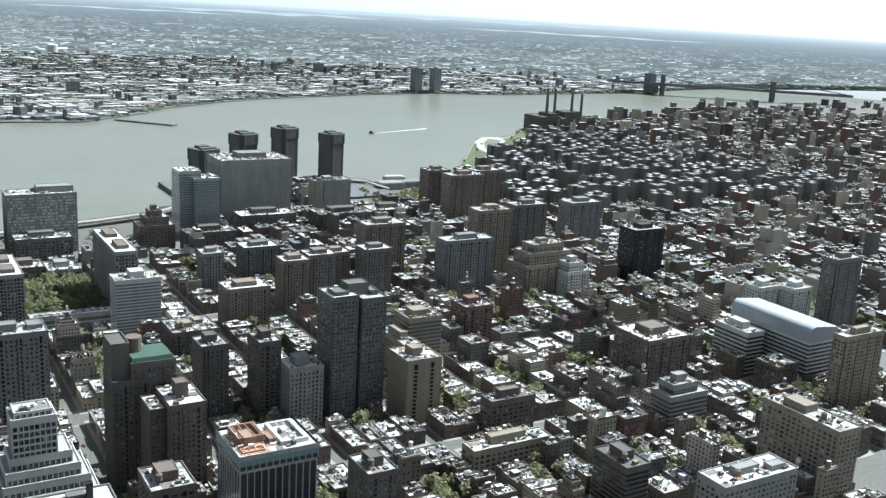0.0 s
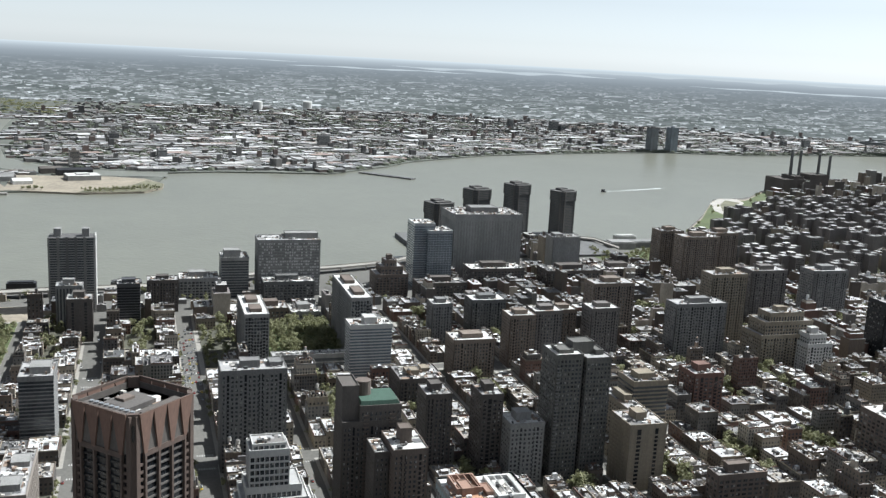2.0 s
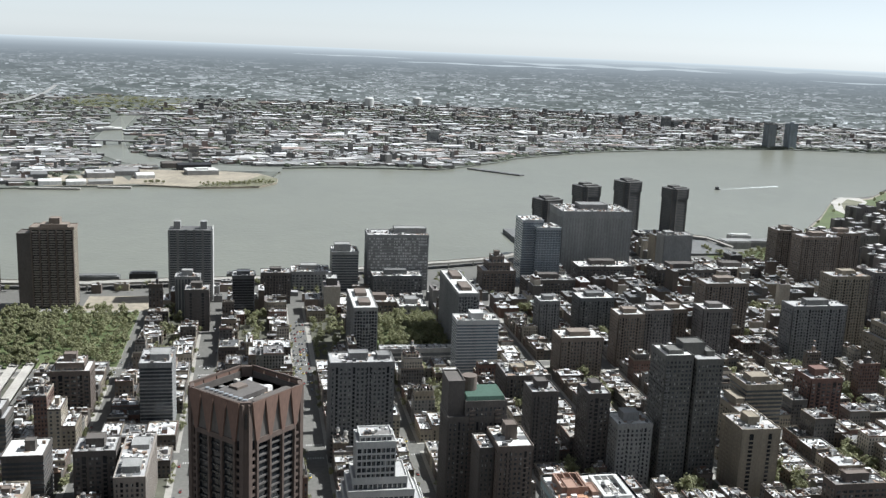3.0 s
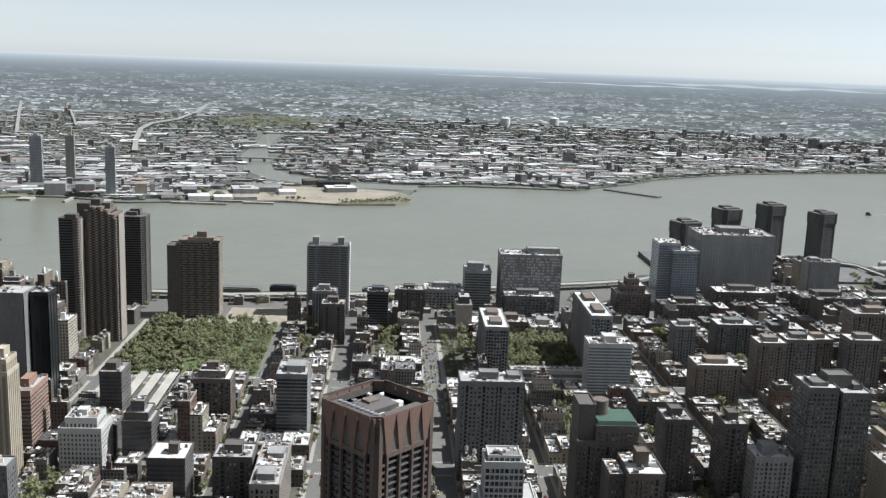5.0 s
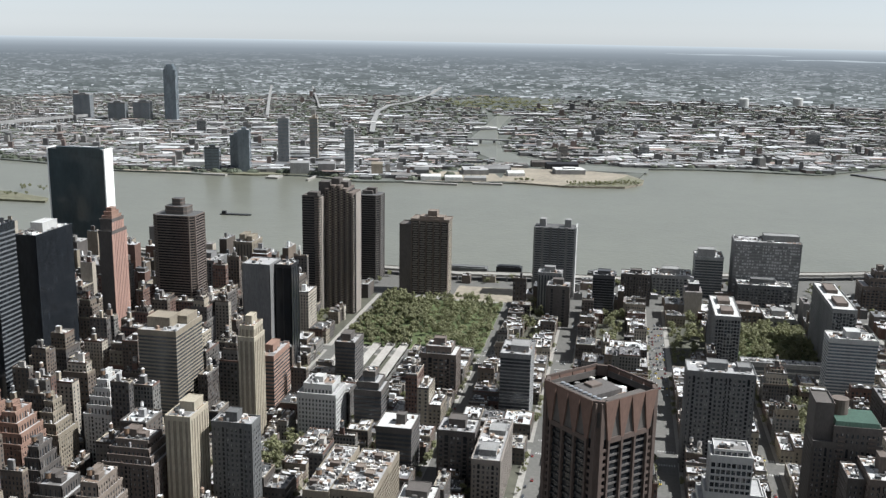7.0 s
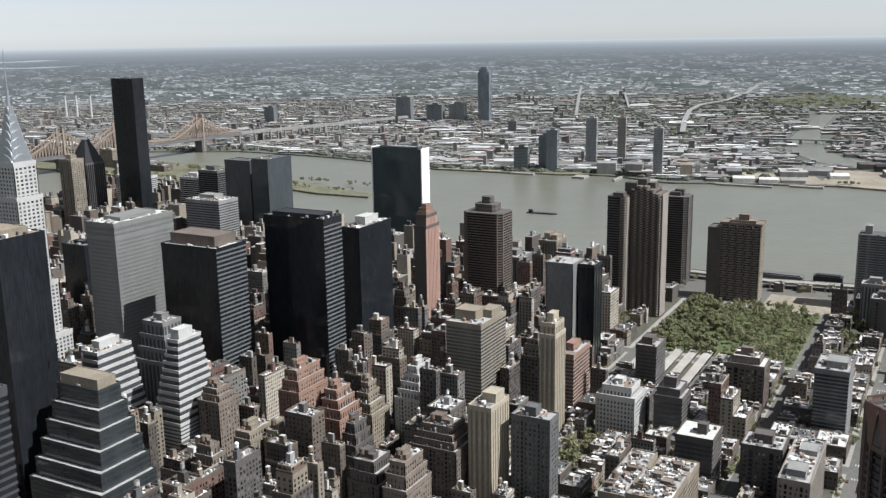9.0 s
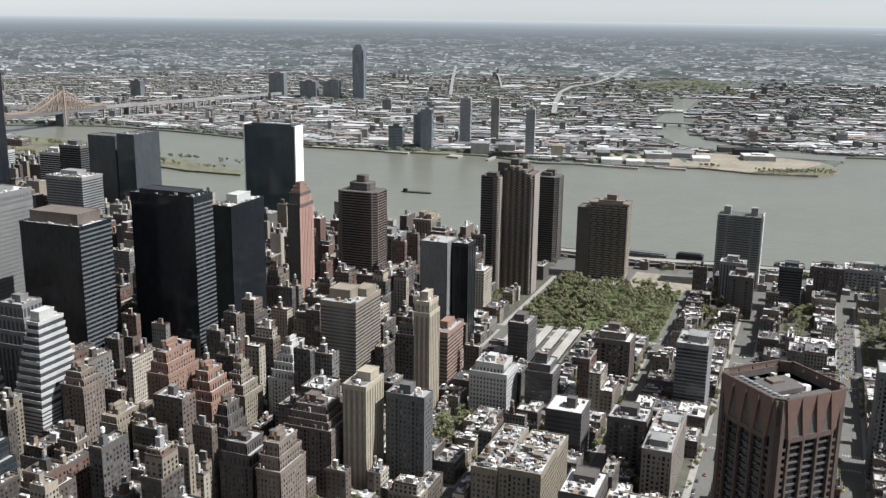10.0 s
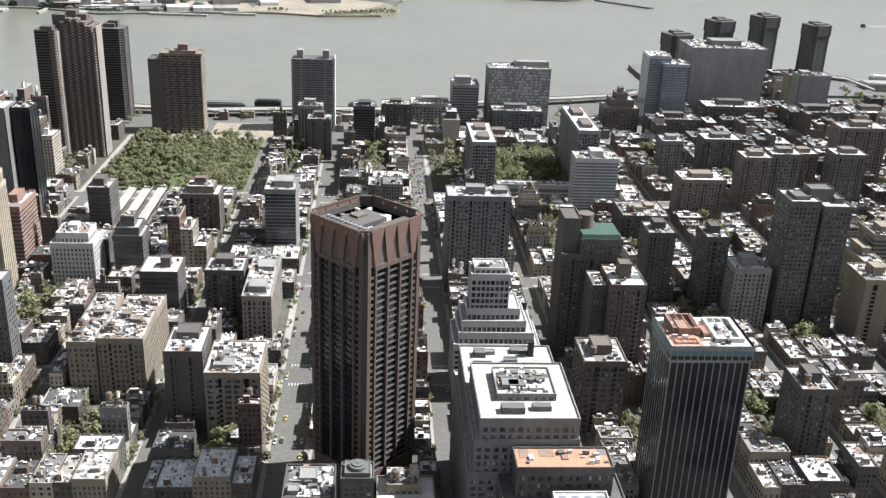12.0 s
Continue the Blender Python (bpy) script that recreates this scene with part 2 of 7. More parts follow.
def water_material():
    m = mat("river_water", [(0.135, 0.134, 0.107)], rough=.3, grain=.12, fine=.02, coarse=.0025, bump=0, spec=.3)
    n, link = m.node_tree.nodes, m.node_tree.links.new
    b = n["Principled BSDF"]
    co = n.new("ShaderNodeTexCoord")
    w = n.new("ShaderNodeTexNoise")
    w.inputs["Scale"].default_value, w.inputs["Detail"].default_value = 0.12, 5
    bu = n.new("ShaderNodeBump")
    bu.inputs["Strength"].default_value, bu.inputs["Distance"].default_value = 0.5, 0.9
    link(co.outputs["Object"], w.inputs["Vector"])
    link(w.outputs["Fac"], bu.inputs["Height"])
    link(bu.outputs["Normal"], b.inputs["Normal"])
    return m


m_water = water_material()


# ---------------------------------------------------------------- builders


def far(x, y, z=0.0):
    """Distance past 3.3 km is drawn in towards 4.95 km, where the land rises to the horizon like a backdrop."""
    d = math.hypot(x, y)
    if d <= 3300:
        return (x, y, z)
    s = (3300 + 1650 * (1 - math.exp((3300 - d) / 1650))) / d
    return (x * s, y * s, EYE_Z - (EYE_Z - z) * s)


class Mesh:
    """Collects boxes, prisms and quads into one mesh."""

    def __init__(self):
        self.v, self.f, self.m = [], [], []

    def face(self, pts, mi=0):
        i = len(self.v)
        self.v.extend(pts)
        self.f.append(tuple(range(i, i + len(pts))))
        self.m.append(mi)

    def box(self, x0, x1, y0, y1, z0, z1, mi=0, top=None, bottom=False):
        i = len(self.v)
        self.v.extend([(x0, y0, z0), (x1, y0, z0), (x1, y1, z0), (x0, y1, z0), (x0, y0, z1), (x1, y0, z1), (x1, y1, z1), (x0, y1, z1)])
        self.f.extend([(i, i + 1, i + 5, i + 4), (i + 1, i + 2, i + 6, i + 5), (i + 2, i + 3, i + 7, i + 6), (i + 3, i, i + 4, i + 7), (i + 4, i + 5, i + 6, i + 7)])
        self.m.extend([mi, mi, mi, mi, mi if top is None else top])
        if bottom:
            self.f.append((i + 3, i + 2, i + 1, i))
            self.m.append(mi)

    def prism(self, pts, z0, z1, mi=0, top=None, bottom=False, scale=1.0):
        """An upright prism over a plan, counter-clockwise; scale tapers its head about the plan's middle."""
        i, n = len(self.v), len(pts)
        cx, cy = sum(p[0] for p in pts) / n, sum(p[1] for p in pts) / n
        self.v.extend([(x, y, z0) for x, y in pts] + [(cx + (x - cx) * scale, cy + (y - cy) * scale, z1) for x, y in pts])
        for k in range(n):
            self.f.append((i + k, i + (k + 1) % n, i + n + (k + 1) % n, i + n + k))
            self.m.append(mi)
        self.f.append(tuple(range(i + n, i + 2 * n)))
        self.m.append(mi if top is None else top)
        if bottom:
            self.f.append(tuple(range(i + n - 1, i - 1, -1)))
            self.m.append(mi)

    def cyl(self, x, y, r, z0, z1, mi=0, n=10, scale=1.0, bottom=False):
        self.prism([(x + r * math.cos(2 * math.pi * k / n), y + r * math.sin(2 * math.pi * k / n)) for k in range(n)], z0, z1, mi, None, bottom, scale)

    def ring(self, x0, x1, y0, y1, z0, z1, t, mi=0):
        """An open-topped frame of wall thickness t."""
        self.box(x0, x1, y0, y0 + t, z0, z1, mi, bottom=True)
        self.box(x0, x1, y1 - t, y1, z0, z1, mi, bottom=True)
        self.box(x0, x0 + t, y0 + t, y1 - t, z0, z1, mi, bottom=True)
        self.box(x1 - t, x1, y0 + t, y1 - t, z0, z1, mi, bottom=True)

    def beam(self, a, b, w, mi=0):
        """A square bar from a to b."""
        a, b = Vector(a), Vector(b)
        d = (b - a).normalized()
        s = d.cross(Vector((0, 0, 1)))
        s = (s if s.length > 1e-3 else Vector((1, 0, 0))).normalized() * (w / 2)
        u = s.cross(d).normalized() * (w / 2)
        c = [(-1, -1), (1, -1), (1, 1), (-1, 1)]
        i = len(self.v)
        self.v.extend([tuple(a + s * p + u * q) for p, q in c] + [tuple(b + s * p + u * q) for p, q in c])
        self.f.extend([(i, i + 1, i + 5, i + 4), (i + 1, i + 2, i + 6, i + 5), (i + 2, i + 3, i + 7, i + 6), (i + 3, i, i + 4, i + 7), (i + 3, i + 2, i + 1, i), (i + 4, i + 5, i + 6, i + 7)])
        self.m.extend([mi] * 6)

    def data(self, name, mats):
        me = bpy.data.meshes.new(name)
        me.from_pydata(self.v, [], self.f)
        for m in mats:
            me.materials.append(m)
        if len(mats) > 1:
            me.polygons.foreach_set("material_index", self.m)
        me.update()
        return me


def part(name, mesh, material, parent, label="", at=(0, 0, 0), kind=""):
    """Links a Mesh (or mesh data) as one object under a thing or a part."""
    mats = material if isinstance(material, (list, tuple)) else [material]
    data = mesh.data(name, mats) if isinstance(mesh, Mesh) else mesh
    ob = new(name, data)
    ob.parent = parent
    ob.location = at
    return tagged(ob, label, kind=kind)


def thing(name, label, category, at=(0, 0, 0), turn=0.0, group="", kind=""):
    """An Empty at the base of a thing, for its parts."""
    ob = new(name)
    ob.empty_display_size = 2
    ob.location, ob.rotation_euler = at, (0, 0, radians(turn))
    return tagged(ob, label, category, group, kind)


def solid(name, mesh, mats, label, category, group="", kind="", at=(0, 0, 0), turn=0.0):
    """A thing that is one mesh."""
    ob = new(name, mesh.data(name, mats if isinstance(mats, (list, tuple)) else [mats]))
    ob.location, ob.rotation_euler = at, (0, 0, radians(turn))
    return tagged(ob, label, category, group, kind)


TANK = {}


def water_tank(parent, x, y, z, r=2.0, h=3.6):
    """Wooden water tank on a steel stand, with a conical lid."""
    if not TANK:
        a, b, c = Mesh(), Mesh(), Mesh()
        a.cyl(0, 0, 1, 0, 1, n=12, bottom=True)
        b.cyl(0, 0, 1.06, 0, 1, n=12, scale=.05, bottom=True)
        for sx, sy in ((-1, -1), (1, -1), (1, 1), (-1, 1)):
            c.box(sx * .7 - .06, sx * .7 + .06, sy * .7 - .06, sy * .7 + .06, 0, 1)
        c.box(-.85, .85, -.85, .85, .9, 1, bottom=True)
        TANK.update(a=a.data("tank_barrel", [m_wood]), b=b.data("tank_lid", [m_roof_d]), c=c.data("tank_stand", [m_black]))
    stand = part("tank_stand", TANK["c"], None, parent, at=(x, y, z))
    stand.scale = (r, r, 2.6)
    tank = part("water_tank", TANK["a"], None, parent, "wooden water tank", at=(x, y, z + 2.6))
    tank.scale = (r, r, h)
    lid = part("lid", TANK["b"], None, parent, at=(x, y, z + 2.6 + h))
    lid.scale = (r, r, 1.1)


TOWER_BOXES = []


def window_panes(root, hx, hy, ox, oy, z0, nx, ny, floors, fh, band, pier):
    """Single panes, blinds and curtains behind the piers, on the sides turned to the open."""
    u = random.Random(int(hx * 31 + hy * 17 + z0 * 7 + root.location.x))
    m = Mesh()
    gap, side = .07, 1 if root.location.x + ox < 0 else -1
    for f in range(floors):
        a, b = z0 + f * fh + .25, z0 + f * fh + fh - band + .02
        for k in range(nx):
            w = 2 * hx / nx
            c = -hx + (k + .5) * w
            p = (w - pier) / 2
            for q in (-1, 1):
                if u.random() < .8:
                    l, r = (c - p, c - .06) if q < 0 else (c + .06, c + p)
                    h = b - (b - a) * u.choice((1, 1, 1, .5))
                    m.face([(l, -hy - gap, h), (r, -hy - gap, h), (r, -hy - gap, b), (l, -hy - gap, b)])
        for k in range(ny):
            w = 2 * hy / ny
            c = -hy + (k + .5) * w
            p = (w - pier) / 2
            if u.random() < .8:
                x = side * (hx + gap)
                m.face([(x, c - p, a), (x, c + p, a), (x, c + p, b), (x, c - p, b)] if side > 0 else [(x, c + p, a), (x, c - p, a), (x, c - p, b), (x, c + p, b)])
    if m.f:
        part("pane_field", m, m_pane, root, at=(ox, oy, 0), kind="stuff")


def balconies(root, x0, x1, y, z0, z1, fh, wall, deep=1.5, slant=0.0):
    """A stack of balconies on a west front, each with a slab and a solid rail."""
    m = Mesh()
    for f in range(int((z1 - z0) / fh)):
        z, e = z0 + f * fh, slant * ((f % 3) - 1)
        m.box(x0 + e, x1 + e, y - deep, y, z, z + .2, bottom=True)
        m.box(x0 + e, x1 + e, y - deep, y - deep + .15, z + .2, z + 1.1)
        m.box(x0 + e, x0 + e + .15, y - deep, y, z + .2, z + 1.1)
        m.box(x1 + e - .15, x1 + e, y - deep, y, z + .2, z + 1.1)
    return part("balcony_stack", m, wall, root, kind="stuff")


def block(root, hx, hy, ox, oy, z0, z1, wall, glass, roof, mode="grid", fh=3.4, bay=5.0, band=1.5, pier=1.6, proud=.35, head=3.0, join=False, south=False):
    """One box-shaped storey stack under a tower: glazed core, a spandrel course a floor and upright piers proud of it, parapet and roof."""
    g = Mesh()
    g.box(-hx, hx, -hy, hy, 0, z1 - z0 - .8)
    part("glazing", g, glass, root, at=(ox, oy, z0))
    top = z1 - z0
    ztop = max(top - head, fh)
    floors = max(1, int(ztop / fh))
    fh = ztop / floors
    bits = Mesh()
    if mode in ("grid", "bands"):
        s = Mesh()
        q = proud * .8
        # south: courses on the sunlit side only, the plain rest imitates shade
        if south:
            s.box(-.1, q, -hy, hy, 0, band, bottom=True)
            d = s.data("spandrel", [wall])
            for k in range(floors):
                part("spandrel", d, None, root, at=(ox + hx, oy, z0 + k * fh + fh - band))
        elif join:
            for k in range(floors):
                bits.ring(-hx - q, hx + q, -hy - q, hy + q, k * fh + fh - band, k * fh + fh, q + .1)
        else:
            s.ring(-hx - q, hx + q, -hy - q, hy + q, 0, band, q + .1)
            d = s.data("spandrel", [wall])
            for k in range(floors):
                part("spandrel", d, None, root, at=(ox, oy, z0 + k * fh + fh - band))
    if mode in ("grid", "piers"):
        p, q = Mesh(), Mesh()
        p.box(-pier / 2, pier / 2, -proud, proud, 0, ztop)
        q.box(-proud, proud, -pier / 2, pier / 2, 0, ztop)
        dx, dy = p.data("pier", [wall]), q.data("pier", [wall])
        nx, ny = max(1, round(2 * hx / bay)), max(1, round(2 * hy / bay))
        if mode == "grid" and glass in (m_window, m_glass_grey, m_glass_black):
            window_panes(root, hx, hy, ox, oy, z0, nx, ny, floors, fh, band, pier)
        spots = []
        for k in range(0 if south else nx + 1):
            xx = min(max(-hx + 2 * hx * k / nx, -hx + pier / 2 - proud), hx - pier / 2 + proud)
            spots += [(xx, -hy, 0), (xx, hy, 0)]
        for k in range(ny + 1):
            yy = min(max(-hy + 2 * hy * k / ny, -hy + pier / 2 - proud), hy - pier / 2 + proud)
            spots += [(hx, yy, 1)] if south else [(-hx, yy, 1), (hx, yy, 1)]
        for xx, yy, side in spots:
            if join:
                a, b = (proud, pier / 2) if side else (pier / 2, proud)
                bits.box(xx - a, xx + a, yy - b, yy + b, 0, ztop)
            else:
                part("pier", dy if side else dx, None, root, at=(ox + xx, oy + yy, z0))
    if bits.f:
        part("facade", bits, wall, root, at=(ox, oy, z0), kind="stuff")
    e = proud + .05
    c = Mesh()
    c.ring(-hx - e, hx + e, -hy - e, hy + e, ztop, top + .5, .6)
    part("parapet", c, glass if south else wall, root, at=(ox, oy, z0))
    r = Mesh()
    r.box(-hx + .2, hx - .2, -hy + .2, hy - .2, top - .7, top - .4)
    part("roof", r, roof, root, at=(ox, oy, z0))


def roof_gear(root, hx, hy, ox, oy, top, seed, dense=1.0):
    """Loose machines, ducts and hatches on a roof."""
    u = random.Random(seed)
    k = Mesh()
    for _ in range(int((3 + hx * hy / 60) * dense)):
        a, b, w, l = u.uniform(-hx + 2, hx - 2), u.uniform(-hy + 2, hy - 2), u.uniform(1.5, 5), u.uniform(1.5, 5)
        k.box(max(a - w, -hx + .8), min(a + w, hx - .8), max(b - l, -hy + .8), min(b + l, hy - .8), top - .4, top - .25 + u.uniform(0, .15))
    for _ in range(int((8 + hx * hy / 16) * dense)):
        a, b, w, l = u.uniform(-hx + 2, hx - 2), u.uniform(-hy + 2, hy - 2), u.uniform(.3, 1.7), u.uniform(.3, 1.7)
        k.box(max(a - w, -hx + .8), min(a + w, hx - .8), max(b - l, -hy + .8), min(b + l, hy - .8), top - .4, top + u.uniform(.3, 2.2))
    if k.f:
        part("roof_plant", k, m_clutter, root, at=(ox, oy, 0), kind="stuff")


def tower(name, label, x0, x1, y0, y1, z, wall, glass=None, roof=None, mode="grid", fh=3.4, bay=5.0, band=1.5, pier=1.6, proud=.35, head=3.0, turn=0.0, roof_low=None,
          bulk=((.25, .7, .3, .75, 6),), tiers=(), tanks=0, group="", dense=1.0, bulk_wall=None, join=None, south=False):
    """A tall block of one or several stacked storey stacks, each given as (x0, x1, y0, y1, top)."""
    glass, roof = glass or m_window, roof or m_roof_g
    TOWER_BOXES.append((x0, x1, y0, y1))
    cx, cy = (x0 + x1) / 2, (y0 + y1) / 2
    root = thing(name, label, "building", (cx, cy, 0), turn, group)
    if join is None:
        join = math.hypot(cx, cy) > 760
    base = 0.0
    stack = [(x0, x1, y0, y1, z)] + list(tiers)
    for n, (a, b, c, d, t) in enumerate(stack):
        hx, hy, ox, oy = (b - a) / 2, (d - c) / 2, (a + b) / 2 - cx, (c + d) / 2 - cy
        block(root, hx, hy, ox, oy, base, t, wall, glass, (roof_low or roof) if n < len(stack) - 1 else roof, mode, fh, bay, band, pier, proud, head, join, south)
        base = t - .4
    if name.startswith("apartment") and mode == "grid" and x1 - x0 > 17 and z > 30:
        u = random.Random(int(x0 * 3 + y0 * 5))
        n = max(1, round((x1 - x0) / 13))
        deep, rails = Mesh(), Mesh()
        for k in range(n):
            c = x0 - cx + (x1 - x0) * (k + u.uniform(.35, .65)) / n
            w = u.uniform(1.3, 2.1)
            # black strip proud of the wall: shade behind the balconies put into colour
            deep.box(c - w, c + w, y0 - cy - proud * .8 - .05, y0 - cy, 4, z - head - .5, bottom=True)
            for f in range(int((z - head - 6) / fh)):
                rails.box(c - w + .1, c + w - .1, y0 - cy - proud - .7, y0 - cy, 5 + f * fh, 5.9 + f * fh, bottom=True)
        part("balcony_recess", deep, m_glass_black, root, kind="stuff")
        part("balcony_stack", rails, wall, root, kind="stuff")
    for p, q, r, s, hh in bulk:
        h = Mesh()
        e = (ox - hx + 2 * hx * p, ox - hx + 2 * hx * q, oy - hy + 2 * hy * r, oy - hy + 2 * hy * s)
        h.box(*e, t - .4, t + hh)
        h.ring(e[0] - .15, e[1] + .15, e[2] - .15, e[3] + .15, t + hh - .6, t + hh + .4, .5)
        part("roof_house", h, bulk_wall or wall, root)
    if dense:
        roof_gear(root, hx, hy, ox, oy, t, int(x0 * 7 + y0 * 13), dense)
    for k in range(tanks):
        water_tank(root, ox - hx * .5 + k * 5.5, oy - hy * .45, t - .4)
    return root


def outline(pts, grow):
    """A plan moved outwards by grow metres along its corners' bisectors."""
    out, n = [], len(pts)
    for k in range(n):
        (ax, ay), (bx, by), (cx, cy) = pts[k - 1], pts[k], pts[(k + 1) % n]
        u, v = Vector((bx - ax, by - ay)).normalized(), Vector((cx - bx, cy - by)).normalized()
        nrm = Vector((u.y + v.y, -u.x - v.x))
        nrm = nrm.normalized() if nrm.length > 1e-4 else Vector((u.y, -u.x))
        out.append((bx + nrm.x * grow, by + nrm.y * grow))
    return out


def plan_stack(root, pts, z0, z1, wall, glass, roof, fh=3.2, band=1.3, grow=.4, piers=0.0, join=True):
    """A storey stack over any plan: glazed core with a spandrel slab a floor, and round piers on every corner if wished."""
    g = Mesh()
    g.prism(pts, 0, z1 - z0 - .6)
    part("glazing", g, glass, root, at=(0, 0, z0))
    o = outline(pts, grow)
    n = max(1, int((z1 - z0) / fh))
    step = (z1 - z0) / n
    bits = Mesh()
    s = Mesh()
    s.prism(o, 0, band, bottom=True)
    d = s.data("spandrel", [wall])
    for k in range(n):
        if join:
            bits.prism(o, (k + 1) * step - band, (k + 1) * step, bottom=True)
        else:
            part("spandrel", d, None, root, at=(0, 0, z0 + (k + 1) * step - band))
    if piers:
        for x, y in outline(pts, grow * .4):
            bits.box(x - piers, x + piers, y - piers, y + piers, 0, z1 - z0)
    if bits.f:
        part("facade", bits, wall, root, at=(0, 0, z0), kind="stuff")
    r = Mesh()
    r.prism(outline(pts, -.3), z1 - z0, z1 - z0 + .12)
    part("roof", r, roof, root, at=(0, 0, z0))


def cut_plan(hx, hy, c):
    """A rectangle with its corners cut off."""
    return [(-hx + c, -hy), (hx - c, -hy), (hx, -hy + c), (hx, hy - c), (hx - c, hy), (-hx + c, hy), (-hx, hy - c), (-hx, -hy + c)]

# ---------------------------------------------------------------- land and water
WEST_SHORE = [(-90, 1500), (-60, 1900), (-56, 2150), (-50, 2050), (-45.4, 2107), (-40, 1900), (-33, 1640), (-28, 1500), (-19, 1385), (-9.5, 1320), (.5, 1325),
              (12, 1458), (15.3, 1512), (19, 1715), (26, 1825), (28, 1735), (29.5, 1724), (31.4, 1921), (32.6, 2261), (32.9, 2520), (34.9, 2622),
              (35.7, 2840), (40.6, 3350), (42.8, 3578), (47.4, 4236), (52.7, 4900), (60, 5600), (90, 6500)]
EAST_SHORE = [(-90, 2600), (-60, 3300), (-52, 3150), (-45, 2990), (-40.4, 2906), (-34.6, 2661), (-29.3, 2401), (-24.6, 2313), (-18.7, 2267), (-15.4, 2171), (-9.2, 2182),
              (-6.7, 2189), (-2.8, 2187), (.9, 2291), (1.1, 2400), (1.4, 2502), (4.2, 2541), (10.8, 2570), (14.1, 2784), (15.2, 2916), (20.1, 3248), (24.6, 3463),
              (29.7, 3752), (34.7, 3902), (41.2, 4386), (45.2, 4990), (55, 6200), (90, 7500)]


def shore(table, az):
    for (a0, r0), (a1, r1) in zip(table, table[1:]):
        if a0 <= az <= a1:
            return r0 + (r1 - r0) * (az - a0) / (a1 - a0)
    return table[0][1] if az < table[0][0] else table[-1][1]


def polar(az, r, z=0.0):
    return far(r * math.sin(radians(az)), r * math.cos(radians(az)), z)


def sheet(azs, radii, z, mesh):
    """A sheet of quads over bearings and, for each bearing, distances."""
    i, n = len(mesh.v), len(radii(azs[0]))
    for az in azs:
        mesh.v.extend(polar(az, r, z) for r in radii(az))
    for a in range(len(azs) - 1):
        for k in range(n - 1):
            p = i + a * n + k
            mesh.f.append((p, p + n, p + n + 1, p + 1))
            mesh.m.append(0)


FAN = [-75 + .5 * k for k in range(301)]
land = Mesh()
sheet(FAN, lambda az: [shore(WEST_SHORE, az) * q for q in (0, .2, .4, .6, .8, 1)], 0.0, land)
i0 = len(land.v)
for az in FAN:
    land.v.extend([polar(az, shore(WEST_SHORE, az), 0), polar(az, shore(WEST_SHORE, az), -6)])
for k in range(len(FAN) - 1):
    p = i0 + 2 * k
    land.f.append((p, p + 1, p + 3, p + 2))
    land.m.append(0)
back = Mesh()
BACK = [75 + 2.5 * k for k in range(85)]
sheet(BACK, lambda az: [0, 800, 1600, 2400, 3300, 4000, 6000, 12000, 40000], -0.05, back)
solid("ground", land, m_asphalt, "grey asphalt streets of the city island", "ground", kind="structure")
solid("ground_behind", back, m_farland, "hazy built-up land stretching to the horizon", "ground", kind="structure")

east = Mesh()
FARS = [0, .02, .05, .09, .14, .2, .28, .37, .47, .58, .7, .85, 1]
sheet(FAN, lambda az: [shore(EAST_SHORE, az) + max(400, 5300 - shore(EAST_SHORE, az)) * q for q in FARS], 0.0, east)
i0 = len(east.v)
for az in FAN:
    east.v.extend([polar(az, shore(EAST_SHORE, az), -6), polar(az, shore(EAST_SHORE, az), 0)])
for k in range(len(FAN) - 1):
    p = i0 + 2 * k
    east.f.append((p, p + 1, p + 3, p + 2))
    east.m.append(0)
solid("ground_far_shore", east, m_farland, "hazy flat low-rise land across the river", "ground", kind="structure")

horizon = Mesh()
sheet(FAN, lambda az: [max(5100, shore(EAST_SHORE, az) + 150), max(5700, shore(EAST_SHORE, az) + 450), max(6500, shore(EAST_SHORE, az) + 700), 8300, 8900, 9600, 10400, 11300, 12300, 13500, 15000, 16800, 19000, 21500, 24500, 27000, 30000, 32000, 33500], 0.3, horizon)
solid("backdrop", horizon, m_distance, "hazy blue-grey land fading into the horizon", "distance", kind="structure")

river = Mesh()
sheet(FAN, lambda az: [900, 1300, 1700, 2200, 2700, 3300, 3700, 4100, 4500, 4900, 5300], -3.0, river)
solid("water", river, m_water, "calm grey-green river water with fine ripples", "river", kind="structure")


def pond(name, pts, z, material, label, category):
    m = Mesh()
    m.face([far(x, y, z) for x, y in pts])
    return solid(name, m, material, label, category, kind="structure")


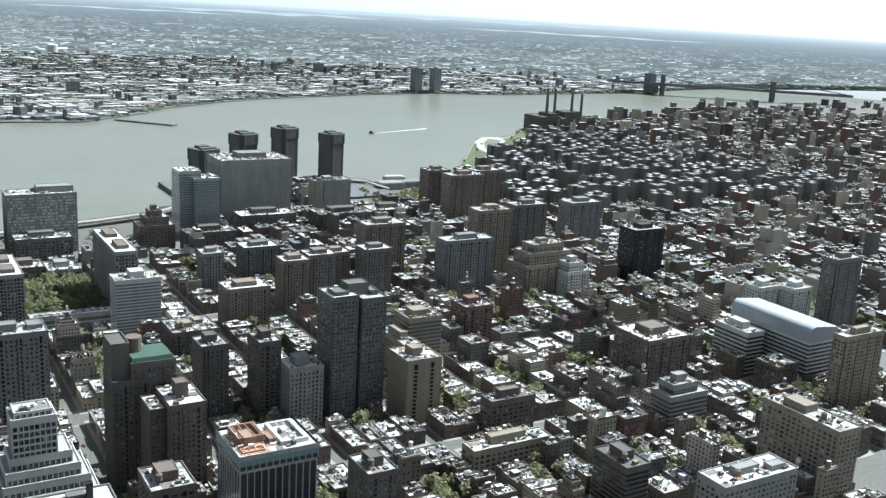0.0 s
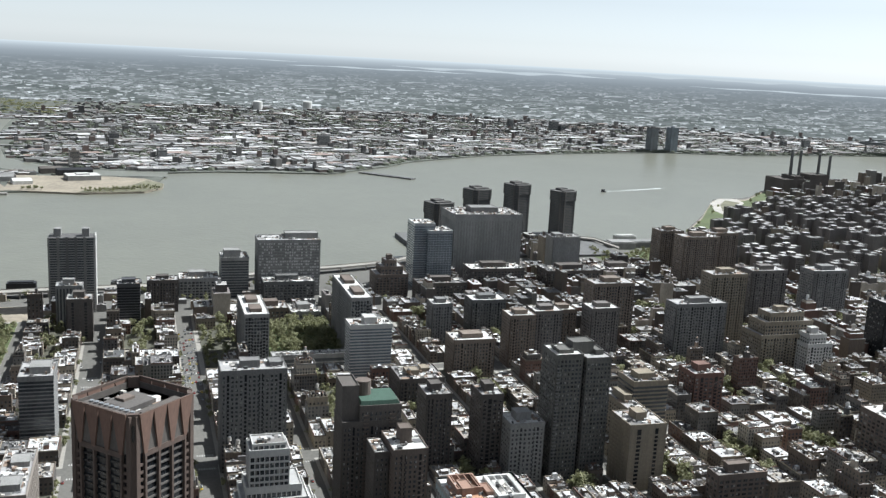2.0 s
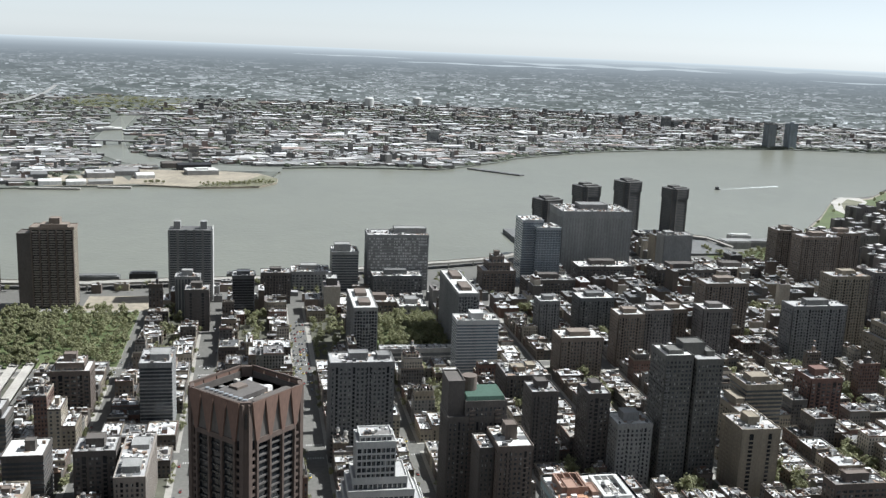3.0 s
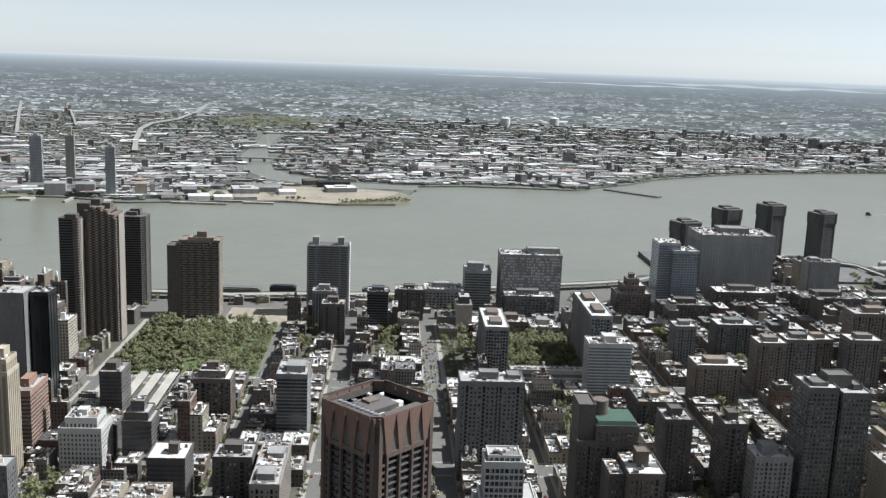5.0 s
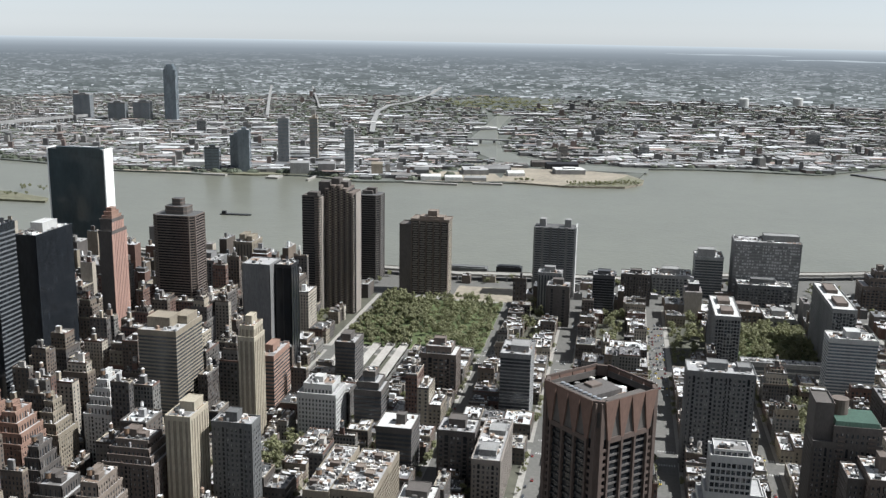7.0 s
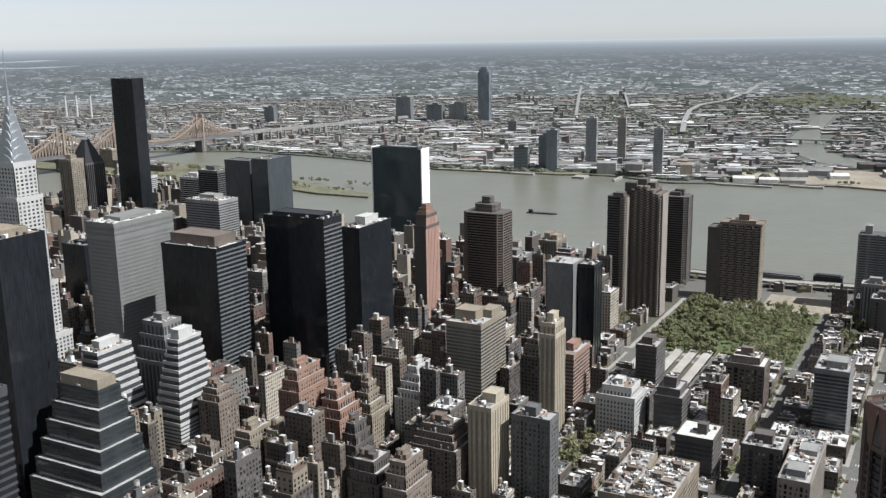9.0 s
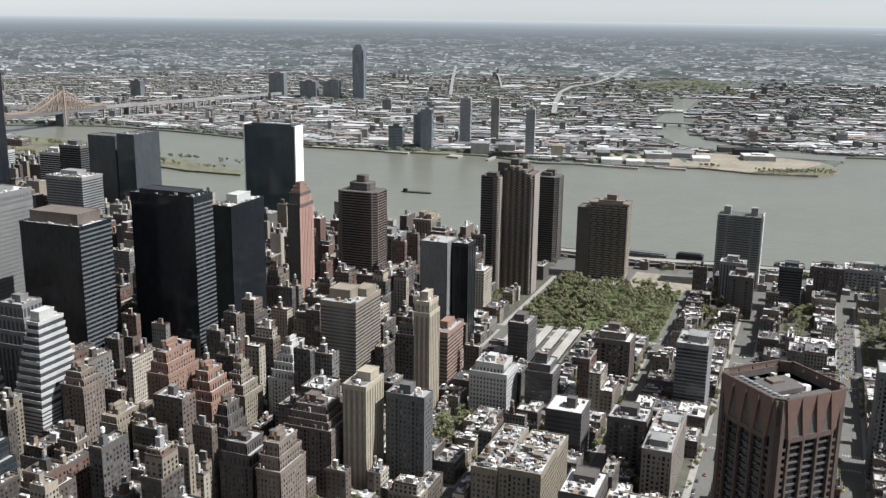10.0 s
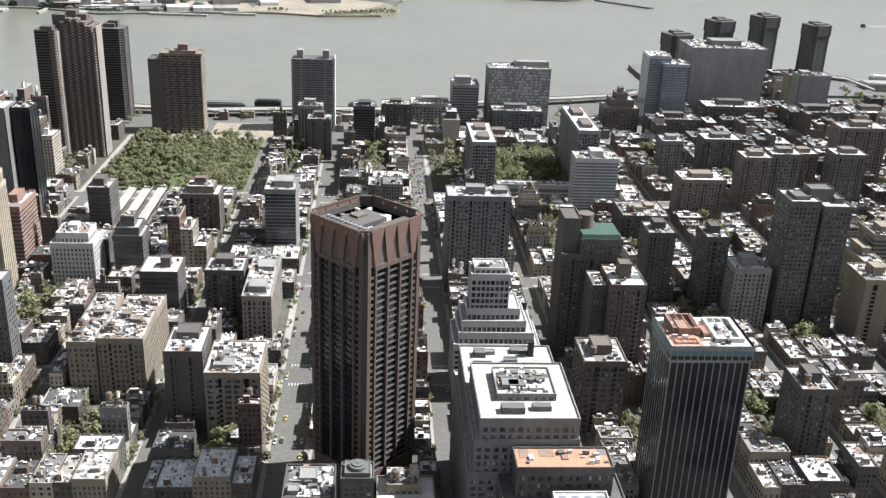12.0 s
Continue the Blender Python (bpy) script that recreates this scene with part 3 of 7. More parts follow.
CREEK = [(60, 2420), (-148, 2426), (-237, 2458), (-329, 2550), (-416, 2721), (-482, 3093), (-499, 3486), (-515, 3960), (-459, 3960), (-440, 3505), (-400, 3114), (-340, 2764), (-250, 2627), (-150, 2531), (64, 2503)]
pond("water_creek", CREEK, .6, m_water,
     "narrow grey creek running inland from the river", "creek")
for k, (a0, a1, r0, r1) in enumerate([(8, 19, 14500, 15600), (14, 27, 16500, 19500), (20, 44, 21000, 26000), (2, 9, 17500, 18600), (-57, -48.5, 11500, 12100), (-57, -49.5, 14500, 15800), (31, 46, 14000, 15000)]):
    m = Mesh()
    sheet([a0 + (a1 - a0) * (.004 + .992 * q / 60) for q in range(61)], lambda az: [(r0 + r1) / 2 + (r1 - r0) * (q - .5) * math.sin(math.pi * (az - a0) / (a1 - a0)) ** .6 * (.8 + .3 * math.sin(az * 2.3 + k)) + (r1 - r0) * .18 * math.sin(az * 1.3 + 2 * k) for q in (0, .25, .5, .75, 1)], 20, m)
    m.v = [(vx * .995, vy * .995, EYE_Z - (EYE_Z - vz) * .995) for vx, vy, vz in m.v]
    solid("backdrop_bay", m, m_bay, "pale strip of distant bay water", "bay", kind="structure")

# ---------------------------------------------------------------- street grid
STREETS = sorted([47 + 80 * k for k in range(47)] + [-50 - 80 * k for k in range(24)])
AVENUES = [105, 265, 425, 585, 745, 950, 1190, 1400, 1600, 1800, 2000, 2200, 2400, 2600]
WIDE = {-50: 13, 47: 12, 847: 13, 1567: 13, -690: 13}
PARKS = [(59, 78, 972, 1112), (-300, -130, 958, 1250), (-290, -208, 868, 950), (120, 215, 985, 1075), (905, 1010, 690, 770)]


def inside(x, y, gap=8):
    az = math.degrees(math.atan2(x, y))
    gap += 330 if 31.2 < az < 35.6 else 75 if 25 < az < 36.5 else 0
    return math.hypot(x, y) < shore(WEST_SHORE, az) - 45 - gap and y > 0


def blocked(x0, x1, y0, y1):
    for a, b, c, d in TOWER_BOXES:
        if x0 < b + 1 and x1 > a - 1 and y0 < d + 1 and y1 > c - 1:
            return True
    for a, b, c, d in PARKS:
        if x0 < b and x1 > a and y0 < d and y1 > c:
            return True
    return False


def panes(m, x0, x1, y0, y1, z0, z1, gi, bay, ww, wh, east):
    """Rows of window panes on the sides of a house that face the streets in view."""
    fh = 3.3
    nf = max(1, int((z1 - z0 - 2.0) / fh))
    for face in (0, 1, 3):
        if (face == 1 and east > 60) or (face == 3 and east < -60):
            continue
        ln = x1 - x0 if face == 0 else y1 - y0
        n = int((ln - .8) / bay)
        if n < 1:
            continue
        st = ln / n
        for f in range(nf):
            z = z0 + 1.3 + f * fh
            for k in range(n):
                c = (k + .5) * st
                if face == 0:
                    a, b, yy = x0 + c - ww / 2, x0 + c + ww / 2, y0 - .04
                    m.face([(a, yy, z), (b, yy, z), (b, yy, z + wh), (a, yy, z + wh)], gi)
                elif face == 1:
                    a, b, xx = y0 + c - ww / 2, y0 + c + ww / 2, x1 + .04
                    m.face([(xx, a, z), (xx, b, z), (xx, b, z + wh), (xx, a, z + wh)], gi)
                else:
                    a, b, xx = y0 + c - ww / 2, y0 + c + ww / 2, x0 - .04
                    m.face([(xx, b, z), (xx, a, z), (xx, a, z + wh), (xx, b, z + wh)], gi)


def shell(m, x0, x1, y0, y1, h, wi, ri, ci, gi, u, windows=True, clutter=True, gear=1.0, east=0.0):
    """A city house into mesh m: walls with parapet, setbacks on tall ones, roof, windows and roof gear."""
    pz, t = (1.0 if h < 30 else 1.4), .45
    w, l = x1 - x0, y1 - y0
    bay = u.choice((2.3, 2.7, 3.1))
    ww, wh = bay * u.uniform(.42, .6), u.uniform(1.6, 2.1)
    stages = [(x0, x1, y0, y1, 0, h)]
    if clutter and h > 30 and min(w, l) > 11 and u.random() < .75:
        z, a, b, c, d = h * u.uniform(.66, .85), x0, x1, y0, y1
        stages = [(a, b, c, d, 0, z)]
        for k in range(u.randint(1, 3)):
            gx, gy = (b - a) * .14, (d - c) * .14
            a, b, c, d = a + gx * u.uniform(.2, 1.4), b - gx * u.uniform(.2, 1.4), c + gy * u.uniform(.2, 1.4), d - gy * u.uniform(.2, 1.4)
            if b - a < 5 or d - c < 5:
                break
            e = z + (h - z) * u.uniform(.45, .8) + 2
            stages.append((a, b, c, d, z - pz, e))
            z = e
    for a, b, c, d, z, e in stages:
        m.box(a, b, c, d, z, e - pz, wi, ri)
        if gear > .5:
            m.ring(a, b, c, d, e - pz, e, t, wi)
        if windows:
            panes(m, a, b, c, d, z, e, gi, bay, ww, wh, east)
    if len(stages) > 1 and clutter:
        for _ in range(int(gear * 10)):
            a, b = u.uniform(x0 + .6, x1 - 1.6), u.uniform(y0 + .6, y1 - 1.6)
            z = stages[0][5] - pz
            if u.random() < .5:
                a = u.choice((x0 + .6, x1 - 1.9))
            else:
                b = u.choice((y0 + .6, y1 - 1.9))
            m.box(a, a + u.uniform(.4, 1.3), b, b + u.uniform(.4, 1.3), z, z + u.uniform(.5, 2), ci)
    x0, x1, y0, y1, _, h = stages[-1]
    w, l = x1 - x0, y1 - y0
    if clutter:
        bx, by = u.uniform(x0 + .15 * w, x1 - .45 * w), u.uniform(y0 + .1 * l, y1 - .45 * l)
        bw, bl, bh = min(w * .35, u.uniform(2.5, 6)), min(l * .35, u.uniform(2.5, 6)), u.uniform(1.8, 3.2) + (2.5 if h > 35 else 0)
        m.box(bx, bx + bw, by, by + bl, h - pz, h + bh, wi if u.random() < .6 else ci, ri)
        if h > 24 and gear > .5 and u.random() < .4:
            tx, ty, tr, tz = bx + bw * .5, by + bl * .5, u.uniform(1.2, 1.8), h + bh
            for sx, sy in ((-1, -1), (1, -1), (1, 1), (-1, 1)):
                m.box(tx + sx * tr * .6 - .1, tx + sx * tr * .6 + .1, ty + sy * tr * .6 - .1, ty + sy * tr * .6 + .1, tz, tz + 2, ci)
            m.cyl(tx, ty, tr, tz + 2, tz + 5, ci, n=8, bottom=True)
            m.cyl(tx, ty, tr * 1.05, tz + 5, tz + 6, ci, n=8, scale=.1)
        for _ in range(int(gear * min(7, 1 + int(w * l / 60)))):
            a, b = u.uniform(x0 + .5, x1 - 3), u.uniform(y0 + .5, y1 - 3)
            m.box(a, min(a + u.uniform(2, 7), x1 - .5), b, min(b + u.uniform(2, 7), y1 - .5), h - pz, h - pz + u.uniform(.08, .2), ci, ri if u.random() < .5 else ci)
        for _ in range(int(gear * min(26, 4 + int(w * l / 18)))):
            a, b = u.uniform(x0 + .8, x1 - 1.8), u.uniform(y0 + .8, y1 - 1.8)
            m.box(a, min(a + u.uniform(.4, 1.9), x1 - .6), b, min(b + u.uniform(.4, 1.9), y1 - .6), h - pz, h - pz + u.uniform(.4, 2.2), ci)


LABELS = {"low": "low brick row house with a flat roof and parapet", "mid": "mid-rise masonry apartment house with rows of windows",
          "high": "tall brick apartment building with roof houses"}


def house(x0, x1, y0, y1, h, u):
    """A house near enough to be told apart: a thing with walls, windows, roof, roof gear and perhaps a tank."""
    size = "low" if h < 20 else "mid" if h < 42 else "high"
    cx, cy = (x0 + x1) / 2, (y0 + y1) / 2
    a, b = (x1 - x0) / 2, (y1 - y0) / 2
    root = thing("row_house" if size == "low" else "apartment_building", LABELS[size], "building", (cx, cy, 0), group="city houses")
    full = Mesh()
    shell(full, -a, a, -b, b, h, 0, 1, 2, 3, u, east=cx)
    split = [Mesh(), Mesh(), Mesh(), Mesh()]
    for f, mi in zip(full.f, full.m):
        split[mi].face([full.v[k] for k in f], mi)
    for mi, (nm, mt) in enumerate((("wall", m_brick_ob), ("roof", m_roof_ob), ("roof_plant", m_clutter), ("glazing", m_window))):
        if split[mi].f:
            part(nm, split[mi], mt, root, kind="stuff" if mi > 1 else "")
    if (h > 26 and u.random() < .45):
        water_tank(root, u.uniform(-a * .4, a * .4), u.uniform(-b * .4, b * .4), h + 1.5, u.uniform(1.5, 2.1), u.uniform(3, 4))
    return root

# ---------------------------------------------------------------- the turned brown tower
def brick_tower_turned():
    """Square brick tower turned by 45 degrees: three wide bays and two narrow ones a side, flared brick fins round the crown."""
    root = thing("office_tower", "tall rust-brown brick office tower turned on its lot", "building", (-4.5, 461, 0), 45)
    TOWER_BOXES.append((-33, 24, 432, 490))
    h, z0, z1, z2 = 20.0, 24.0, 140.5, 163.0
    core = Mesh()
    core.prism(cut_plan(h - .9, h - .9, 2.4), 20, 157.5)
    part("glazing", core, m_glass_black, root, "black window glass")
    base = Mesh()
    base.prism(cut_plan(h + .6, h + .6, 3), 0, z0)
    part("base", base, m_rust, root)
    sp, slab, fin, pier, wide, beam, niche = Mesh(), Mesh(), Mesh(), Mesh(), Mesh(), Mesh(), Mesh()
    bay, nx = 8.6, 3
    sp.box(-bay / 2 + .7, bay / 2 - .7, .25, .8, 0, 1.0, bottom=True)
    slab.box(-1.35, 1.35, -.2, .3, 0, 1.4, bottom=True)
    pier.box(-.55, .55, -.85, .9, 0, z1 - z0 + 3)
    wide.box(-1.1, 1.1, -.7, .6, 0, z2 - z0 - 1)
    beam.box(-bay / 2, bay / 2, -.75, .5, 0, 2.6, bottom=True)
    zb = z1 - z0 + 3
    for m, half in ((fin, bay / 2 - .05),):
        a, b = (-.9, .9), (-half, half)
        top, low = z2 - z0, zb - .6
        i = len(m.v)
        for y0, y1 in ((-.85, -1.7), (.5, -1.0)):
            m.v.extend([(a[0], y0, low), (a[1], y0, low), (b[1], y1, top), (b[0], y1, top)])
        m.f.extend([(i, i + 1, i + 2, i + 3), (i + 1, i + 5, i + 6, i + 2), (i + 5, i + 4, i + 7, i + 6), (i + 4, i, i + 3, i + 7), (i + 3, i + 2, i + 6, i + 7), (i + 4, i + 5, i + 1, i)])
        m.m.extend([0] * 6)
    niche.box(-bay * 1.5 - 3, bay * 1.5 + 3, -.1, .2, zb, z2 - z0 - 2.5)
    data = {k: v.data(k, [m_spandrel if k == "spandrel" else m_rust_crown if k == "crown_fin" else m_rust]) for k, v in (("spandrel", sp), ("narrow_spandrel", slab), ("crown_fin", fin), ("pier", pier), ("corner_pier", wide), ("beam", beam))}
    # black copy for the sides away from the sun, shade put into its colour
    data["shaded_spandrel"] = sp.data("shaded_spandrel", [m_glass_black])
    nd = niche.data("crown_wall", [m_dkbrown])
    floors, fh = 31, (z1 - z0 - 2) / 31
    for side in range(4):
        face = thing("face", "", "", (0, 0, z0))
        face.parent = root
        face.rotation_euler = (0, 0, radians(90 * side))
        face.location = (h * math.sin(radians(90 * side)), -h * math.cos(radians(90 * side)), z0)
        for k in range(4):
            part("pier", data["pier"], None, face, at=(-1.5 * bay + k * bay, 0, 0))
            part("crown_fin", data["crown_fin"], None, face, at=(-1.5 * bay + k * bay, 0, 0))
        for s in (-1, 1):
            part("corner_pier", data["corner_pier"], None, face, at=(s * (h - 2.5), 0, 0))
        part("crown_wall", nd, None, face)
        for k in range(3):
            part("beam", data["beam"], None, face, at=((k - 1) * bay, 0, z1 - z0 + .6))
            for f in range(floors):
                part("spandrel", data["shaded_spandrel" if side > 1 else "spandrel"], None, face, at=((k - 1) * bay, 0, f * fh + fh - 1.15))
        for s in (-1, 1):
            for f in range(0, floors, 1):
                part("narrow_spandrel", data["narrow_spandrel"], None, face, at=(s * (1.5 * bay + 2.2), 0, f * fh + fh - 1.4))
    for k in range(4):
        c = Mesh()
        c.box(-2.6, 2.6, -1.0, .8, 0, z2 - z0)
        a = radians(45 + 90 * k)
        q = (h - 1.0) * math.sqrt(2) - 1.2
        p = part("corner_wall", c, m_rust, root, at=(q * math.sin(a), -q * math.cos(a), z0))
        p.rotation_euler = (0, 0, a)
    par = Mesh()
    q = h - 3.2
    for a, b, c, d in ((-q, q, -h - 1.5, -h - .8), (-q, q, h + .8, h + 1.5), (-h - 1.5, -h - .8, -q, q), (h + .8, h + 1.5, -q, q)):
        par.box(a, b, c, d, z2 - 1.0, z2 + .2, bottom=True)
    part("parapet", par, m_rust, root)
    deck = Mesh()
    deck.box(-h + .5, h - .5, -h + .5, h - .5, 150, 157.5)
    part("roof", deck, m_deck, root)
    roof_gear(root, h - 4, h - 4, 0, 0, 158, 77, 1.2)
    for x0, x1, y0, y1, zt, mt in ((-18, -12.5, -17, 14, 167.2, m_dkbrown), (-9, 10, -6, 10, 165.4, m_spandrel), (-11, 14, -17.5, -13, 166.5, m_dkbrown), (-4, 3, 2, 8, 166.6, m_brown)):
        b = Mesh()
        b.box(x0, x1, y0, y1, 157.5, zt - 5.5)
        part("roof_house", b, mt, root)
    for k in range(9):
        f = Mesh()
        f.cyl(-15.3, -15 + k * 3.2, 1.1, 161.7, 162.6, n=10)
        part("roof_fan", f, m_metal, root)
    dome = Mesh()
    dome.cyl(12, -2, 2.9, 157.5, 158.6, n=14)
    dome.cyl(12, -2, 2.9, 158.6, 159.1, n=14, scale=.5)
    part("roof_dome", dome, m_grey, root)


brick_tower_turned()

# ---------------------------------------------------------------- foreground east of the avenue
tower("office_building", "broad loft building with stepped white roof terraces", 46, 98, 386, 484, 60, m_grey, roof=m_roof_cream, mode="grid", bay=4.2, bulk=((.1, .4, .2, .5, 2),), dense=3, join=False,
      tiers=[(48, 97.5, 386.4, 480, 78), (50.3, 96.8, 386.8, 440, 89), (60, 88, 404, 430, 92)])
tower("office_building", "dark loft building with an orange paved roof terrace", 60, 116, 345, 384, 60, m_dkbrown, roof=m_roof_o, roof_low=m_roof_d, bay=4.5, bulk=(), dense=.6,
      tiers=[(66, 110, 368, 384, 75)], join=False)
tower("cooling_plant_house", "white cooling plant house with four round fans", 82, 106, 352, 362, 66, m_white, m_dkgrey, m_white, mode="piers", bay=3, pier=.3, bulk=(), dense=0)
for k in range(4):
    f = Mesh()
    f.cyl(0, 0, 2.2, 0, .8, n=16)
    f.cyl(0, 0, 1.8, .8, .9, n=16)
    solid("cooling_fan", f, m_metal, "round metal cooling fan on a plant house roof", "fan", group="cooling fans", at=(85.4 + 5.8 * k, 357, 65.6))
green_glass = tower("office_tower", "dark green glass office tower with pale steel mullions", 149, 190, 424, 458, 101, m_ltgrey, m_glass_black, m_roof_w, mode="piers", bay=3.6, pier=.5, proud=.35,
      bulk=((.16, .3, .35, .65, 4), (.46, .54, .3, .6, 2)), bulk_wall=m_russet, head=2, join=False, tiers=[(148.4, 190.6, 423.4, 458.6, 108)])
band = Mesh()
band.ring(-21.4, 21.4, -17.9, 17.9, 0, 5.5, .5)
part("parapet_band", band, m_teal_band, green_glass, "blue-green glazed parapet", at=(0, 0, 103))
for fx0, fx1, fy0, fy1, fz, ft, fm, fl in ((-17, -3, -4, 13, 4.5, .9, m_russet, "rust-brown steel roof screen"), (3, 18, -12, 13, 2.6, 1.6, m_white, "white roof plant well"), (-18, -6, -14, -9, 1.4, .5, m_pink, "low pink planter wall")):
    fr = Mesh()
    fr.ring(fx0, fx1, fy0, fy1, 0, fz, ft)
    part("roof_screen", fr, fm, green_glass, fl, at=(0, 0, 107.4))
    for q in range(4):
        bm = Mesh()
        bx = fx0 + (fx1 - fx0) * (q + .5) / 4
        bm.box(bx - .2, bx + .2, fy0 + .1, fy1 - .1, fz - .4, fz - .1, bottom=True)
        part("roof_beam", bm, fm, green_glass, at=(0, 0, 107.4))
dk = Mesh()
dk.box(-19, -4, -15, 9, 0, .5)
part("roof_paving", dk, m_roof_o, green_glass, "orange paved roof patch", at=(0, 0, 107.4))
for x, y, w, l, h, nm, mt, lb in ((58, 455, 10, 5, 3.4, "cooling_unit", m_dkgrey, "grey louvred cooling unit on a loft roof"), (74, 462, 7, 4, 2.6, "cooling_unit", m_metal_grey, "grey louvred cooling unit on a loft roof"),
                              (86, 470, 3, 3, 9, "flue", m_black, "black steel flue rising from a loft roof"), (64, 472, 5, 3, 2.2, "cooling_unit", m_ltgrey, "pale cooling unit on a loft roof"), (88, 452, 8, 3, 2.4, "cooling_unit", m_dkgrey, "grey louvred cooling unit on a loft roof")):
    g = Mesh()
    g.box(-w / 2, w / 2, -l / 2, l / 2, 0, h)
    g.ring(-w / 2 - .2, w / 2 + .2, -l / 2 - .2, l / 2 + .2, h, h + .4, .5)
    for k in range(int(h / .8)):
        g.ring(-w / 2 - .12, w / 2 + .12, -l / 2 - .12, l / 2 + .12, .3 + k * .8, .55 + k * .8, .2)
    solid(nm, g, mt, lb, "roof plant", at=(x, y, 77.2))
for x, y, w, l, h, z in ((66, 394, 11, 5, 3.4, 88.6), (80, 396, 9, 4, 2.6, 88.6), (70, 412, 8, 6, 2.4, 91.6), (81, 418, 7, 3, 2.0, 91.6), (75, 425, 13, 3, 1.4, 91.6), (58, 470, 6, 6, 3.2, 77.6), (80, 474, 9, 5, 2.2, 77.6)):
    g = Mesh()
    g.box(-w / 2, w / 2, -l / 2, l / 2, 0, h)
    for k in range(int(h / .7)):
        g.ring(-w / 2 - .12, w / 2 + .12, -l / 2 - .12, l / 2 + .12, .25 + k * .7, .5 + k * .7, .2)
    solid("cooling_unit", g, m_dkgrey, "dark louvred cooling unit on a white roof", "roof plant", at=(x, y, z))
tower("loft_building", "low dark loft with pale parapets and roof hatches", -42, -18, 387, 414, 45, m_dkbrown, roof=m_roof_d, bay=3.6, bulk=((.3, .65, .45, .8, 2.5), (.1, .3, .1, .3, 2)), bulk_wall=m_ltgrey, dense=3, join=False)
tower("loft_building", "dark corner house with a round roof machine", -14, 1, 384, 397, 58, m_dkbrown, roof=m_roof_mid, bay=3.6, bulk=((.1, .9, .1, .9, 2),), bulk_wall=m_dkgrey, dense=1, join=False)
drum = Mesh()
drum.cyl(0, 0, 4.2, 0, 2.2, n=18)
drum.cyl(0, 0, 3.0, 2.2, 3.0, n=18)
drum.cyl(0, 0, 1.0, 3.0, 3.3, n=12)
solid("cooling_drum", drum, m_dkgrey, "round dark cooling drum on a roof", "roof plant", at=(-6.5, 390.5, 59.6))
tower("loft_building", "tan brick house with stepped lit terraces", 3, 31, 392, 414, 38, m_tan, roof=m_roof_w, bay=3.2, bulk=((.1, .35, .2, .6, 4), (.7, .95, .4, .9, 3)), bulk_wall=m_cream, dense=3, tanks=1, join=False,
      tiers=[(8, 24, 400, 414, 43)])
tower("office_building", "pale stepped brick building with ribbon windows", 52, 107, 554, 590, 40, m_white, mode="grid", fh=3.6, bay=3.2, band=1.3, pier=.6, bulk=(), dense=1, join=False,
      tiers=[(55, 103, 557, 590, 47), (57, 98, 560, 590, 54), (60, 94, 564, 588, 61), (62, 86, 564, 584, 85), (64, 84, 567, 582, 88)])
tower("apartment_tower", "grey concrete apartment slab with dark windows", 57, 107, 722, 748, 83, m_grey, m_window, m_roof_g, bay=3.4, band=1.5, pier=1.5, bulk=((.3, .6, .3, .7, 5), (.75, .95, .3, .8, 3)), join=False)
copper = tower("apartment_tower", "dark brick apartment tower with a green copper roof", 129, 170, 612, 640, 80, m_dkbrown, roof=m_roof_d, bay=3.2, band=1.5, bulk=(), dense=0, join=False,
               tiers=[(141, 169.5, 612.4, 639, 91)])
wing = Mesh()
wing.box(-20.4, -9, -10, 13.5, 79.6, 104)
wing.ring(-20.6, -8.8, -10.2, 13.7, 104, 105, .5)
part("wing", wing, m_dkbrown, copper)
sheet_roof = Mesh()
sheet_roof.prism([(-8.4, -12.6), (19.4, -12.6), (19.4, 12.6), (-8.4, 12.6)], 91, 94, scale=.93)
part("copper_roof", sheet_roof, m_copper, copper, "green copper roof")
drum_house = Mesh()
drum_house.cyl(-3, 4, 5.5, 94, 104, n=16)
part("roof_house", drum_house, m_brown, copper)
balconies(copper, -6, -2.5, -14.3, 6, 88, 2.9, m_brown, 1.1)
balconies(copper, 12, 16, -14.3, 6, 88, 2.9, m_brown, 1.1)
tower("apartment_tower", "grey-brown brick apartment tower", 155, 178, 572, 605, 75, m_brown, roof=m_roof_w, bay=3.2, bulk=((.3, .65, .35, .65, 10),), join=False)
tower("apartment_building", "lower brown brick wing beside an apartment tower", 144.5, 154, 580, 604, 71, m_dkbrown, roof=m_roof_w, bay=3.2, bulk=())


def paired_slab():
    """Tall slab of two brick volumes with a dark recess between them."""
    root = thing("apartment_tower", "tall dark grey brick apartment tower in two volumes", "building", (331, 675, 0))
    TOWER_BOXES.append((306, 355, 658, 692))
    block(root, 11.2, 14, -13, 1, 0, 104, m_slate, m_window, m_roof_w, bay=3.1, band=1.5, pier=1.2, proud=.25)
    block(root, 10.6, 15, 11.4, 0, 0, 101, m_slate, m_window, m_roof_g, bay=3.1, band=1.5, pier=1.2, proud=.25)
    # black fill, the shade of the gap painted as its colour
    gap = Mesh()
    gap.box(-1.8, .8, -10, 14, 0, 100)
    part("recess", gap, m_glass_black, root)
    for a, b, c, d, z in ((-20, -8, -8, 8, 106), (-6, 12, -2, 12, 110), (12, 19, -6, 8, 104)):
        m = Mesh()
        m.box(a, b, c, d, 100, z)
        m.ring(a - .2, b + .2, c - .2, d + .2, z, z + .8, .5)
        part("roof_house", m, m_slate, root)
    balconies(root, -23.5, -20.5, -13.2, 6, 98, 2.9, m_grey, 1.2)
    roof_gear(root, 10, 13, -13, 1, 104, 51, .8)


